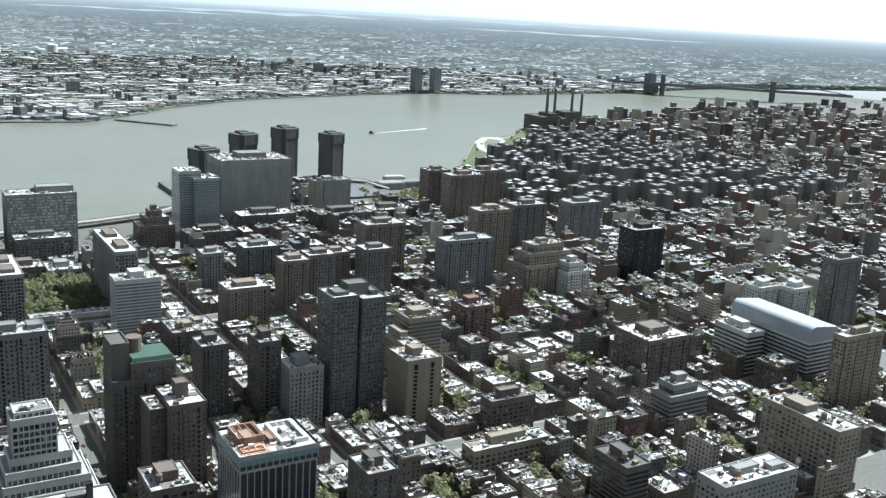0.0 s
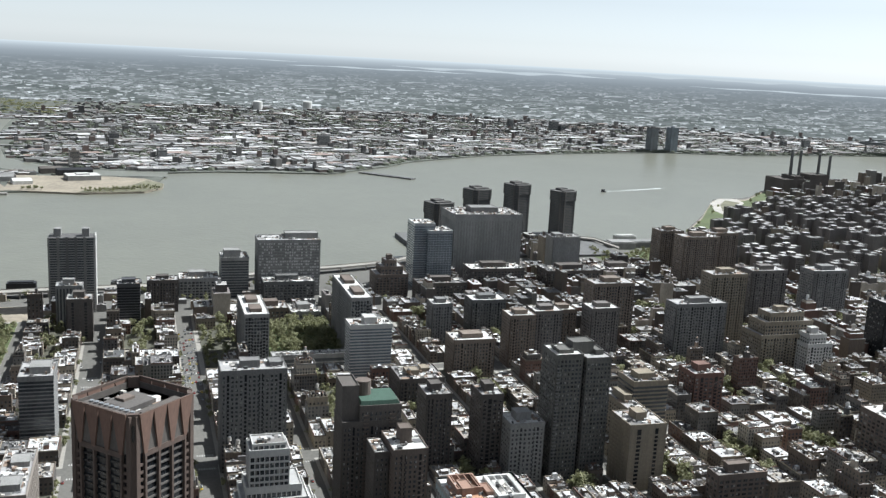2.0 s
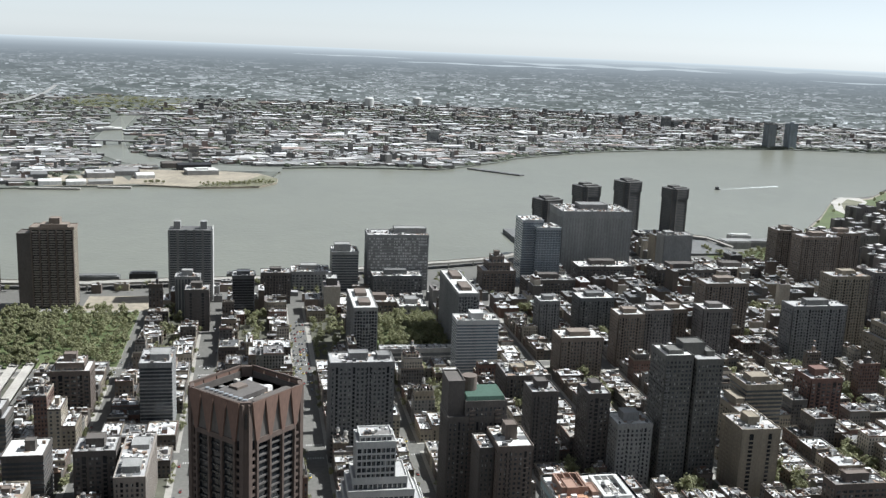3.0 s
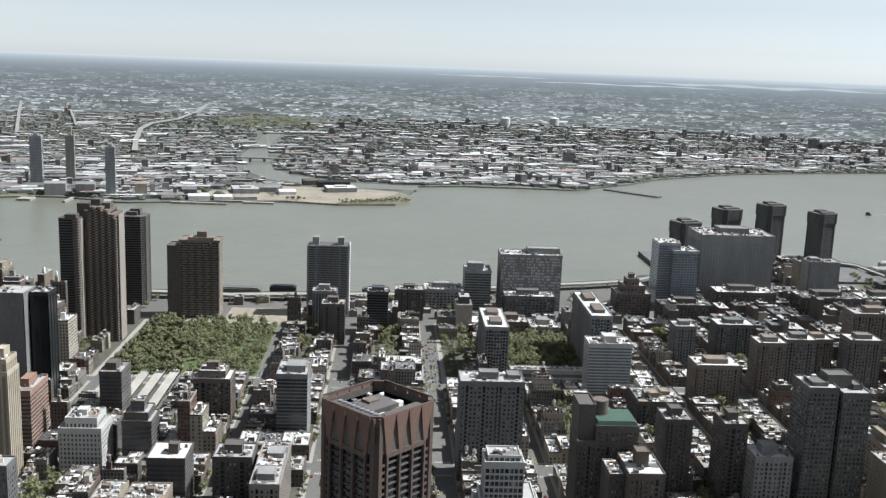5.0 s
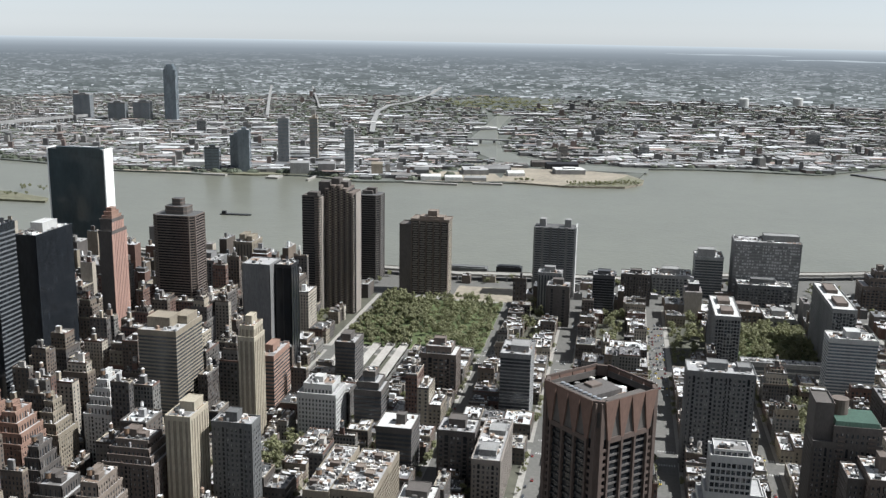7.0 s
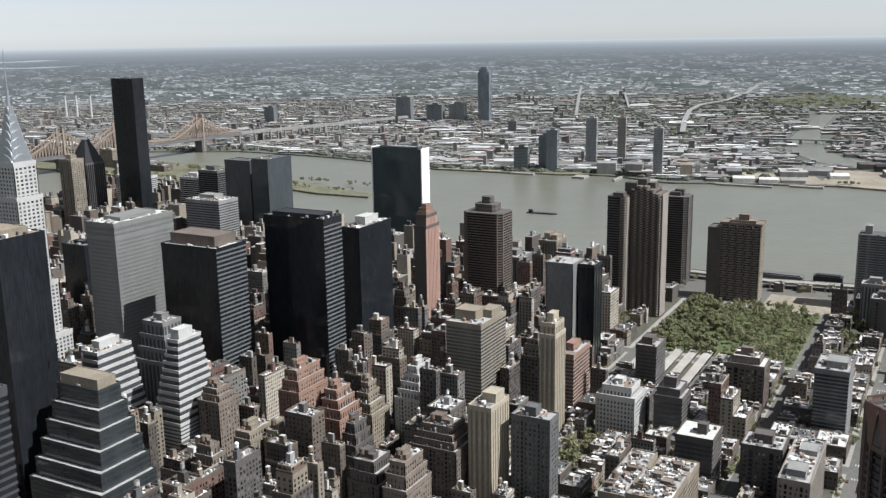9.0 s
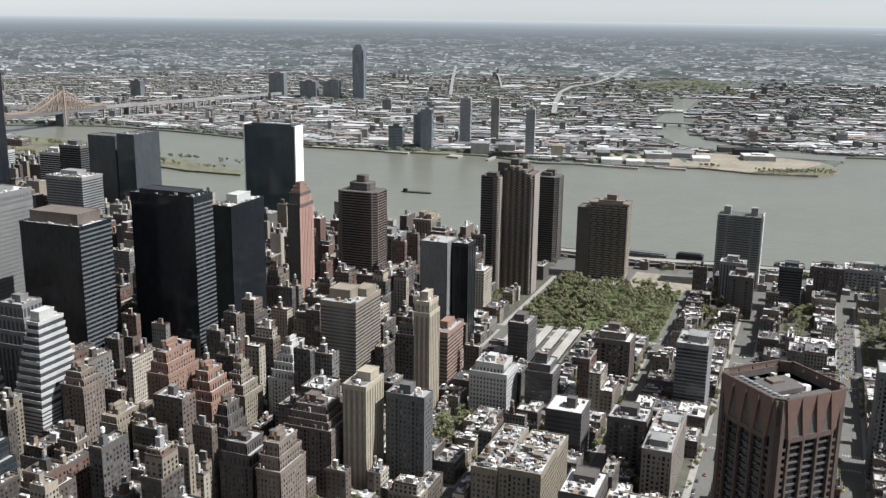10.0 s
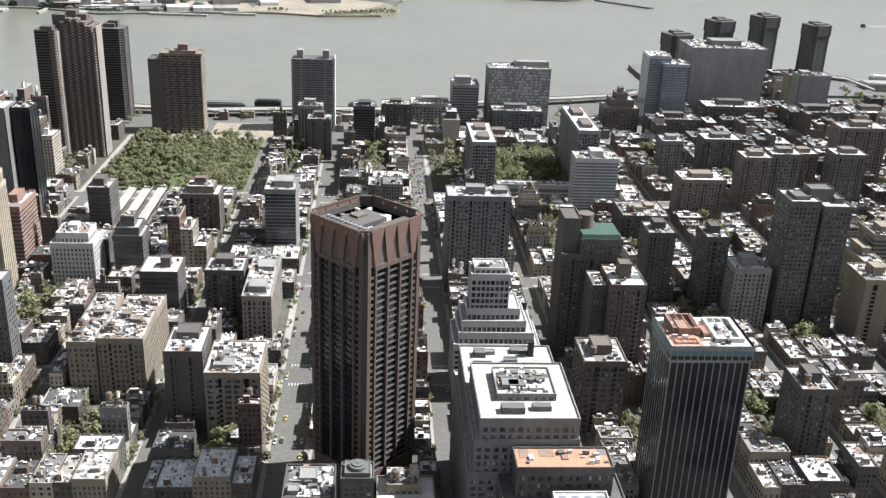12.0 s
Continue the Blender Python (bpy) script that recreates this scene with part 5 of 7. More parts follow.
def column_slab():
    """Brown apartment slab: a blank dark wing and five columns of slanting window bays under a flat cap."""
    root = thing("apartment_tower", "brown brick apartment slab with slanting window columns", "building", (-236, 1200, 0))
    TOWER_BOXES.append((-278, -208, 1184, 1220))
    wing = Mesh()
    wing.box(-39, -24, -14, 14, 0, 90)
    wing.ring(-39.3, -23.7, -14.3, 14.3, 90, 91.2, .5)
    part("wing", wing, m_dkbrown, root)
    body = Mesh()
    body.box(-23.9, 24, -11, 15, 0, 95)
    part("glazing", body, m_glass_dark, root)
    for k in range(6):
        p = Mesh()
        x = -23.2 + k * 9.3
        p.box(x - .7, x + .7, -14.4, -10, 0, 95)
        part("pier", p, m_brown, root)
    for k in range(5):
        x = -18.6 + k * 9.3
        b, w = Mesh(), Mesh()
        for f in range(31):
            z = 2 + f * 3
            e = .55 * ((f % 3) - 1)
            b.box(x - 3.0 + e, x + 3.0 + e, -13.4 - .25 * (f % 3), -11, z, z + 1.35, bottom=True)
            w.box(x - 3.9, x + 3.9, -11.4, -11, z, z + .9, bottom=True)
        part("balcony_stack", b, m_taupe, root, kind="stuff")
        part("spandrels", w, m_brown, root, kind="stuff")
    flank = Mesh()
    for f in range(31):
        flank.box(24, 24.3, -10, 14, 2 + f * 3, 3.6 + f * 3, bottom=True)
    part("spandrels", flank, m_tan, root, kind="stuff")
    cap = Mesh()
    cap.box(-25, 25, -12.5, 15.5, 95, 97.6)
    cap.ring(-25.3, 25.3, -12.8, 15.8, 97.6, 98.4, .5)
    part("roof_cap", cap, m_umber, root)
    top = Mesh()
    top.box(-14, 17, -8, 10, 97.6, 101)
    top.box(-4, 8, -6, 8, 101, 108)
    part("roof_house", top, m_umber, root)


column_slab()
twin = cut_tower("grey twin-headed apartment tower by the river", -80, 1230, 26, 14, 1, 90, m_ltgrey, m_glass_grey, ((-20, -12, -8, 4, 10), (12, 20, -8, 4, 10)), fh=3.0, band=1.3, grow=.4, piers=.5)
for tx in (-15, -5, 5, 15):
    rib = Mesh()
    rib.box(tx - 1.4, tx + 1.4, -15.3, -14, 0, 91)
    part("pier", rib, m_dkgrey if tx in (-5, 5) else m_grey, twin)
# south edge painted white to stand for sunlight on the grey wall
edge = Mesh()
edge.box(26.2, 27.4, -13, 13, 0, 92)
part("end_wall", edge, m_white, twin, "end wall coloured white as if sunlit")
tower("apartment_building", "pale grey apartment block", -92, -64, 1130, 1150, 52, m_ltgrey, mode="piers", bay=3.5)
tower("apartment_building", "dark brick block with sunlit flank", -78, -52, 1085, 1110, 48, m_dkbrown, m_dkbrown, bay=4)
tower("apartment_tower", "black balconied apartment tower", -27, -2, 1130, 1155, 53, m_band, m_glass_black, mode="bands", fh=3, band=1.1, bulk=((.2, .8, .2, .7, 4),))
tower("apartment_building", "brown brick apartment block", 6, 42, 1198, 1222, 40, m_dkbrown, bay=3.6, bulk=((.3, .7, .3, .7, 4),))
tower("hospital_building", "low pale clinic block", 46, 96, 1262, 1300, 26, m_ltgrey, roof=m_roof_w, dense=2)
tower("hospital_building", "grey glass hospital tower with a roof frame", 99, 134, 1262, 1300, 53, m_ltgrey, m_glass_grey, mode="bands", band=1.2, bulk=((.1, .7, .1, .6, 9),))


def patterned_hospital():
    """Broad hospital block whose front is a patchwork of pale and dark panels."""
    root = tower("hospital_building", "broad grey hospital block with patchwork window front", 146, 228, 1262, 1300, 76, m_ltgrey, m_grey, m_roof_g, mode="bands", fh=4.0, band=1.3, bulk=((.45, .98, .3, .8, 7),))
    u = random.Random(8)
    p = Mesh()
    for f in range(17):
        for k in range(26):
            if u.random() < .6:
                a = -39.5 + k * 3.04
                p.box(a, a + u.uniform(1.4, 2.8), -19.7, -19.2, f * 4 + 6, f * 4 + 6 + u.uniform(1.6, 2.6), bottom=True)
    part("panel_front", p, m_white, root, kind="stuff")


patterned_hospital()
tower("hospital_building", "lower grey hospital wing", 150, 215, 1228, 1256, 28, m_dkgrey, roof=m_roof_w, dense=2)
slab1 = tower("apartment_slab", "concrete-grid apartment slab with white roof", 99, 123, 962, 1040, 60, m_ltgrey, m_window, m_roof_w, bay=3.0, pier=.6, band=.8, proud=.5, bulk=((.25, .75, .12, .38, 3), (.25, .75, .6, .88, 3)), bulk_wall=m_brown, dense=0, join=True)
slab2 = tower("apartment_slab", "concrete-grid apartment slab with white roof", 211, 233, 975, 1082, 71, m_ltgrey, m_window, m_roof_w, bay=3.0, pier=.6, band=.8, proud=.5, bulk=((.25, .75, .12, .38, 3), (.25, .75, .6, .88, 3)), bulk_wall=m_brown, dense=0, join=True)
tower("apartment_building", "broad dark brick block with a cluttered white-edged roof", 226, 268, 822, 862, 33, m_dkbrown, roof=m_roof_mid, bay=3.4, bulk=((.2, .5, .3, .6, 4), (.6, .8, .5, .8, 3)), bulk_wall=m_tan, dense=2.5, tanks=1)
tower("office_tower", "blue glass laboratory tower", 366, 396, 1292, 1330, 92, m_metal, m_glass_blue, m_roof_w, mode="bands", band=.6, proud=.15, bulk=())
tower("office_tower", "blue glass laboratory tower with curved front", 384, 420, 1284, 1318, 83, m_metal, m_glass_blue, m_roof_w, mode="grid", band=.6, pier=.4, bay=4, proud=.15, bulk=())
tower("hospital_building", "massive pale grey hospital cube with tall piers", 437, 543, 1332, 1398, 98, m_ltgrey, m_cube, m_roof_g, mode="piers", fh=4.2, band=1.6, bay=4.4, pier=2.6, proud=.25, head=10, bulk=((.3, .7, .3, .7, 7),), bulk_wall=m_grey, dense=2)
tower("hospital_building", "blank pale concrete hospital tower", 590, 634, 1318, 1345, 66, m_ltgrey, m_ltgrey, mode="piers", bay=9, pier=4, bulk=((.1, .4, .2, .8, 4),))
tower("hospital_building", "old brick hospital pavilion with stepped roof", 300, 345, 1240, 1275, 32, m_brown, tiers=[(308, 338, 1244, 1272, 42), (314, 330, 1248, 1266, 50)])
tower("hospital_building", "old dark brick hospital wing", 352, 420, 1210, 1240, 26, m_dkbrown, roof=m_roof_d)
tower("hospital_building", "old dark brick hospital wing", 440, 520, 1255, 1290, 34, m_dkbrown, roof=m_roof_w)
tower("hospital_building", "old dark brick hospital wing", 555, 640, 1250, 1290, 30, m_dkbrown, roof=m_roof_d)
tower("hospital_building", "old dark brick hospital wing", 660, 730, 1290, 1330, 22, m_dkbrown, roof=m_roof_w)


def riverside_tower(x, y, z):
    root = thing("riverside_tower", "dark brown brick riverside tower with flared head", "building", (x, y, 0), 20, "riverside towers")
    TOWER_BOXES.append((x - 26, x + 26, y - 26, y + 26))
    plan_stack(root, cut_plan(18.5, 18.5, 6), 0, z - 18, m_river_brick, m_window, m_roof_d, fh=2.9, band=1.5, grow=.35, piers=.9)
    plan_stack(root, cut_plan(19.7, 19.7, 6.4), z - 18, z, m_river_brick, m_window, m_roof_d, fh=2.9, band=1.6, grow=.35, piers=.9)
    for a, b, c, d, h in ((-14, 14, -14, -4, 2.5), (-9, 9, -2, 12, 4)):
        m = Mesh()
        m.box(a, b, c, d, z, z + h)
        part("roof_house", m, m_river_brick, root)


for wx, wy, wz in ((464, 1500, 90), (557, 1580, 101), (648, 1622, 104), (756, 1660, 87)):
    riverside_tower(wx, wy, wz)
deck = Mesh()
deck.box(440, 790, 1476, 1684, -5, 4, bottom=True)
solid("riverside_platform", deck, m_dkgrey, "dark concrete platform standing in the river", "platform", kind="structure")

# ---------------------------------------------------------------- apartment slabs in the middle distance
MID = [("brown brick apartment tower", 375, 404, 933, 958, 58, m_umber), ("dark brick apartment tower", 406, 438, 940, 966, 60, m_estate), ("dark brick apartment tower", 470, 503, 933, 958, 63, m_estate),
       ("brown brick apartment tower", 440, 468, 968, 990, 53, m_umber), ("dark grey brick slab", 370, 412, 1044, 1072, 46, m_dkgrey), ("narrow pale brick tower", 314, 337, 1018, 1042, 50, m_grey),
       ("old stepped brown apartment block", 304, 348, 905, 935, 42, m_umber)]
for lab, a, b, c, d, z, mt in MID:
    tower("apartment_tower", lab + " with white parapet", a, b, c, d, z, mt, roof=m_roof_w, bay=3.4, bulk=((.25, .75, .25, .75, 4),), dense=.3)
MID2 = [("long dark brick apartment slab", 508, 560, 1007, 1035, 72, m_umber), ("pale brick apartment slab", 568, 632, 922, 946, 68, m_grey), ("tall brown brick tower", 645, 692, 975, 1000, 88, m_tan),
        ("dark brick apartment slab", 748, 800, 1044, 1070, 75, m_estate), ("grey apartment block with rounded front", 856, 910, 1060, 1090, 69, m_grey), ("dark apartment block", 829, 878, 895, 925, 69, m_black),
        ("red-brown apartment tower", 790, 830, 1350, 1380, 68, m_umber), ("dark red-brown apartment slab", 840, 890, 1290, 1320, 76, m_umber), ("red-brown apartment slab", 772, 830, 1250, 1280, 78, m_umber),
        ("white apartment tower", 818, 846, 681, 704, 55, m_white), ("white apartment tower", 850, 880, 664, 688, 55, m_white), ("tall dark tower", 890, 932, 646, 664, 89, m_estate),
        ("tan brick apartment tower", 712, 764, 496, 508, 74, m_tan)]
for lab, a, b, c, d, z, mt in MID2:
    tower("apartment_tower", lab + " with roof houses", a, b, c, d, z, mt, bay=3.6, bulk=((.3, .7, .25, .75, 5),), dense=.4)
tower("apartment_building", "pale stepped brick building with towered corners", 650, 724, 878, 915, 42, m_tan, bay=3.8, tiers=[(656, 718, 882, 912, 56), (664, 708, 886, 908, 65)], bulk=((.3, .6, .3, .7, 5),))
tower("apartment_building", "small white stepped building", 697, 729, 859, 884, 36, m_white, bay=3.8, tiers=[(700, 722, 862, 880, 46)])


def college_building():
    """Bulky striped college building with a curved metal roof."""
    root = thing("college_building", "bulky striped college building with curved metal roof", "building", (760, 602, 0))
    TOWER_BOXES.append((735, 790, 545, 660))
    block(root, 22, 52, 0, 0, 0, 14, m_dkbrown, m_window, m_roof_d, mode="bands", join=True)
    block(root, 18, 48, 0, 0, 13.6, 46, m_white, m_glass_dark, m_roof_g, mode="bands", fh=3.9, band=1.9, join=True, head=1)
    c = Mesh()
    n = 10
    prof = [(-18.5, 0), (-18.5, 9)] + [(-18.5 + 7 * (1 - math.cos(math.pi / 2 * q / n)), 9 + 6 * math.sin(math.pi / 2 * q / n)) for q in range(1, n + 1)] + [(18.5, 12), (18.5, 0)]
    i = len(c.v)
    m = len(prof)
    for y in (-48.6, 48.5):
        c.v.extend([(px, y, pz) for px, pz in prof])
    c.f.append(tuple(range(i, i + m)))
    c.f.append(tuple(range(i + 2 * m - 1, i + m - 1, -1)))
    c.m.extend([0, 0])
    for q in range(m):
        c.f.append((i + q, i + m + q, i + m + (q + 1) % m, i + (q + 1) % m))
        c.m.append(0)
    part("curved_roof", c, m_metal_pale, root, "curved grey metal roof", at=(0, 0, 45.6))


college_building()
tower("college_building", "striped lower wing of a college", 712, 734, 600, 642, 44, m_white, m_glass_dark, mode="bands", band=1.9, fh=3.9)

# ---------------------------------------------------------------- brick housing estate and power station
def estate():
    """Cross-shaped brick houses set out over lawns."""
    u = random.Random(21)
    kinds = []
    for k in range(3):
        w, r, cap = Mesh(), Mesh(), Mesh()
        h = 37 + k * 2
        for a, b, c, d in ((-24, 24, -8, 8), (-8, 8, -22, 22)) if k < 2 else ((-30, 30, -8, 8), (-24, -10, -22, 8), (10, 24, -8, 22)):
            e = .12 if b - a < 40 else 0
            e = e + .1 if d > 20 and k == 2 else e
            w.box(a, b, c - e, d + e, 0, h - e)
            w.ring(a, b, c - e, d + e, h - e, h + .9 - e, .5)
            r.box(a + .6, b - .6, c + .6, d - .6, h - e, h + .2 - e)
        w.box(-5, 5, -5, 5, h, h + 5)
        w.box(7, 10, -3, 3, h, h + 3)
        cap.box(-5.2, 5.2, -5.2, 5.2, h + 5, h + 5.5)
        g = Mesh()
        for f in range(12):
            z = 2 + f * 3
            for q in range(9):
                x = -22 + q * 5.2
                g.face([(x, -8.06 if abs(x) > 9 or k == 2 else -22.06, z), (x + 1.6, -8.06 if abs(x) > 9 or k == 2 else -22.06, z), (x + 1.6, -8.06 if abs(x) > 9 or k == 2 else -22.06, z + 1.5), (x, -8.06 if abs(x) > 9 or k == 2 else -22.06, z + 1.5)])
            for q in range(5):
                y = -7 + q * 3
                g.face([(-24.06 if k < 2 else -30.06, y + 1.5, z), (-24.06 if k < 2 else -30.06, y, z), (-24.06 if k < 2 else -30.06, y, z + 1.5), (-24.06 if k < 2 else -30.06, y + 1.5, z + 1.5)])
        root = thing("estate_block", "dark red-brown brick estate block with pale roof", "building", (0, 0, -500), group="brick estate blocks")
        part("wall", w, m_estate, root)
        part("roof", r, (m_roof_g, m_roof_mid, m_roof_mid)[k], root)
        part("roof_house_cap", cap, (m_roof_w, m_roof_mid, m_roof_g)[k], root)
        part("glazing", g, m_window, root, kind="stuff")
        kinds.append(root)
    first = [True, True, True]
    for gx in range(12):
        for gy in range(10):
            x, y = 912 + gx * 66 + u.uniform(-9, 9) + (gy % 2) * 30, 1225 + gy * 74 + u.uniform(-9, 9)
            if not inside(x, y, 70) or u.random() < .16:
                continue
            TOWER_BOXES.append((x - 26, x + 26, y - 26, y + 26))
            k = u.randrange(3)
            m = pose(x, y, 0, 0, 0, u.choice((0, 90, 180, 270)))
            if first[k]:
                kinds[k].matrix_world = m
                first[k] = False
            else:
                copy_thing(kinds[k], m)


estate()


def power_station():
    root = thing("power_station", "old dark brick riverside power station", "building", (1745, 2235, 0))
    TOWER_BOXES.append((1640, 1860, 2170, 2320))
    for a, b, c, d, z in ((-110, 40, -40, 40, 42), (-60, -10, -50, -40.3, 30), (40.3, 95, -29, 29, 36), (-20, 39, -31, 20, 54), (-74, -42, -33, 21, 50)):
        m = Mesh()
        m.box(a, b, c, d, 0, z)
        m.ring(a, b, c, d, z, z + 1.2, .8)
        part("boiler_hall", m, m_dkbrown, root)
    for k, (x, y, z) in enumerate(((-62, 0, 118), (-38, -4, 116), (22, -6, 108), (60, -2, 102))):
        s = Mesh()
        s.cyl(x, y, 4.6, 40, z, n=14, scale=.78)
        s.cyl(x, y, 3.9, z, z + 2, n=14)
        part("chimney", s, m_dkgrey, root, "tall grey chimney stack")


power_station()

tower("clinic_building", "low brick clinic with a pale flat roof", 132, 168, 1136, 1170, 18, m_brown, roof=m_roof_g, dense=2)
tower("clinic_building", "low grey clinic wing with roof plant", 172, 206, 1134, 1172, 13, m_ltgrey, roof=m_roof_w, dense=2)
tower("school_building", "long low pale school with a flat roof", 128, 208, 968, 982, 13, m_ltgrey, roof=m_roof_g, mode="bands", bulk=tuple((.06 + .085 * q, .1 + .085 * q, .3, .6, 1.2) for q in range(11)), bulk_wall=m_white, dense=.6)

# ---------------------------------------------------------------- trees
def leaf_crown(u, r, h, count):
    """A crown of many small leaf sprays in uneven clumps with gaps."""
    m = Mesh()
    clumps = []
    for _ in range(11):
        a, q = u.uniform(0, 6.283), u.uniform(.15, .8)
        clumps.append((r * q * math.cos(a), r * q * math.sin(a), h * u.uniform(.3, .95), r * u.uniform(.28, .48)))
    for _ in range(count):
        cx, cy, cz, cr = u.choice(clumps)
        d = Vector((u.gauss(0, 1), u.gauss(0, 1), u.gauss(0, .8))).normalized() * cr * u.uniform(.6, 1.05)
        p = Vector((cx, cy, cz)) + d
        s = r * u.uniform(.085, .205)
        nrm = d.normalized() + Vector((u.uniform(-.5, .5), u.uniform(-.5, .5), u.uniform(0, .7)))
        e1 = nrm.cross(Vector((u.uniform(-1, 1), u.uniform(-1, 1), u.uniform(-1, 1)))).normalized() * s
        e2 = e1.cross(nrm).normalized() * s * .8
        m.face([tuple(p - e1), tuple(p + e2), tuple(p + e1), tuple(p - e2 + Vector((0, 0, .2 * s)))])
    return m


def tree_kinds():
    u = random.Random(3)
    out = []
    for k in range(4):
        r, h = (5.2, 8) if k < 2 else (3.6, 7)
        trunk = Mesh()
        trunk.cyl(0, 0, .35, 0, 4.5, n=7, scale=.6)
        for a in range(5):
            t = 1.26 * a + k
            trunk.beam((0, 0, 3 + .4 * a), (r * .55 * math.cos(t), r * .55 * math.sin(t), 6.5 + .4 * a), .22)
        crown = leaf_crown(u, r, h, 640)
        crown.v = [(x, y, z + 2.5) for x, y, z in crown.v]
        root = thing("tree", "broad tree in fresh spring leaf", "tree", (0, 0, 0), group="city trees")
        part("trunk", trunk, m_bark, root)
        part("crown", crown, m_leaf, root)
        out.append([root, True, crown.v])
    return out


TREES = tree_kinds()


REST = Mesh()
LEAVES = 240
PLANTED = [0]


def plant(x, y, u, z=.3, scale=1.0):
    PLANTED[0] += 1
    if PLANTED[0] > 150:
        k = u.choice(TREES)
        a, s = u.uniform(0, 6.283), scale * u.uniform(.8, 1.25)
        base = len(REST.v)
        some = k[2][:4 * LEAVES]
        REST.v.extend([(x + s * (v[0] * math.cos(a) - v[1] * math.sin(a)), y + s * (v[0] * math.sin(a) + v[1] * math.cos(a)), z + s * v[2]) for v in some])
        REST.f.extend([(base + 4 * q, base + 4 * q + 1, base + 4 * q + 2, base + 4 * q + 3) for q in range(LEAVES)])
        REST.m.extend([0] * LEAVES)
        return
    k = u.choice(TREES)
    m = pose(x, y, z, 0, 0, u.uniform(0, 360))
    if k[1]:
        k[0].matrix_world = m
        k[1] = False
        ob = k[0]
    else:
        ob = copy_thing(k[0], m)
    s = scale * u.uniform(.8, 1.25)
    ob.scale = (s, s, s)


def lawn(name, x0, x1, y0, y1, material, label):
    m = Mesh()
    m.box(x0, x1, y0, y1, 0, .25)
    return solid(name, m, material, label, "ground", kind="structure")


lawn("ground_park", -288, -136, 966, 1166, m_grass, "green park lawn under trees")
lawn("ground_sports_field", -205, -118, 1172, 1240, m_sand, "pale bare sports field")
lawn("ground_court", 124, 212, 985, 1128, m_grass, "green lawn between apartment slabs")
green = Mesh()
sheet([30 + .5 * k for k in range(30)], lambda az: [1480 / max(math.cos(radians(az - 30)), .5) + (az - 30) * 12, shore(WEST_SHORE, az) - 50], .2, green)
solid("ground_estate", green, m_grass, "green lawns between estate blocks", "ground", kind="structure")
lawn("ground_square", 905, 1010, 690, 770, m_grass, "green square with trees")
lawn("ground_waterside_park", 760, 850, 1385, 1470, m_grass, "green waterside lawn")
tu = random.Random(17)
for gx in range(17):
    for gy in range(22):
        x, y = -283 + gx * 9 + tu.uniform(-3, 3), 970 + gy * 9.2 + tu.uniform(-3, 3)
        if tu.random() < .86 and not (-215 < x < -190 and 985 < y < 1010):
            plant(x, y, tu, scale=1.0)
for _ in range(150):
    plant(tu.uniform(126, 210), tu.uniform(1000, 1125), tu, scale=1.15)
for _ in range(40):
    plant(tu.uniform(910, 1005), tu.uniform(695, 765), tu)
for _ in range(30):
    plant(tu.uniform(765, 845), tu.uniform(1390, 1465), tu, scale=.8)


def yard_trees():
    """Trees in back yards and along the streets, near blocks first."""
    u = random.Random(29)
    n = 0
    for sx0, sx1 in zip(STREETS, STREETS[1:]):
        for ay0, ay1 in zip(AVENUES, AVENUES[1:]):
            cx, cy = (sx0 + sx1) / 2, (ay0 + ay1) / 2
            if not (-420 < cx < 1100 and 380 < cy < 1250) or n > 2300:
                continue
            for _ in range(u.randint(11, 19)):
                x, y = cx + u.uniform(-12, 12), u.uniform(ay0 + 38, ay1 - 38)
                if not blocked(x - 3, x + 3, y - 3, y + 3):
                    plant(x, y, u, scale=1.25)
                    n += 1
            for _ in range(u.randint(2, 6)):
                x, y = sx1 - WIDE.get(sx1, 9) + 1.5, u.uniform(ay0 + 25, ay1 - 25)
                if not blocked(x - 2, x + 2, y - 2, y + 2):
                    plant(x, y, u, z=.15, scale=.65)
                    n += 1


yard_trees()
def street_rows():
    u = random.Random(37)
    for sx in (47, -50, 127, -130, 207, -210):
        y = 470
        while y < 940:
            y += u.uniform(9, 26)
            for s in (-1, 1):
                x = sx + s * (WIDE.get(sx, 8.8) - 1.8)
                if u.random() < .55 and not blocked(x - 1, x + 1, y - 1, y + 1):
                    plant(x, y, u, z=.15, scale=.6)


street_rows()
lawn("ground_verge", 61, 76, 975, 1110, m_grass, "green verge with trees beside a wide street")
verge_random = random.Random(43)
for k in range(26):
    plant(verge_random.uniform(63, 74), 978 + 5 * k, verge_random, scale=.75)


def estate_trees():
    u = random.Random(31)
    m = Mesh()
    for _ in range(1500):
        x, y = u.uniform(885, 1650), u.uniform(1205, 1950)
        if not inside(x, y, 20):
            continue
        c = leaf_crown(u, u.uniform(4, 6.5), 9, 30)
        base = len(m.v)
        m.v.extend([(a + x, b + y, z + 2) for a, b, z in c.v])
        m.f.extend([tuple(q + base for q in f) for f in c.f])
        m.m.extend(c.m)
    solid("estate_trees", m, m_leaf, "spring-green trees between estate blocks", "trees", kind="stuff")


estate_trees()

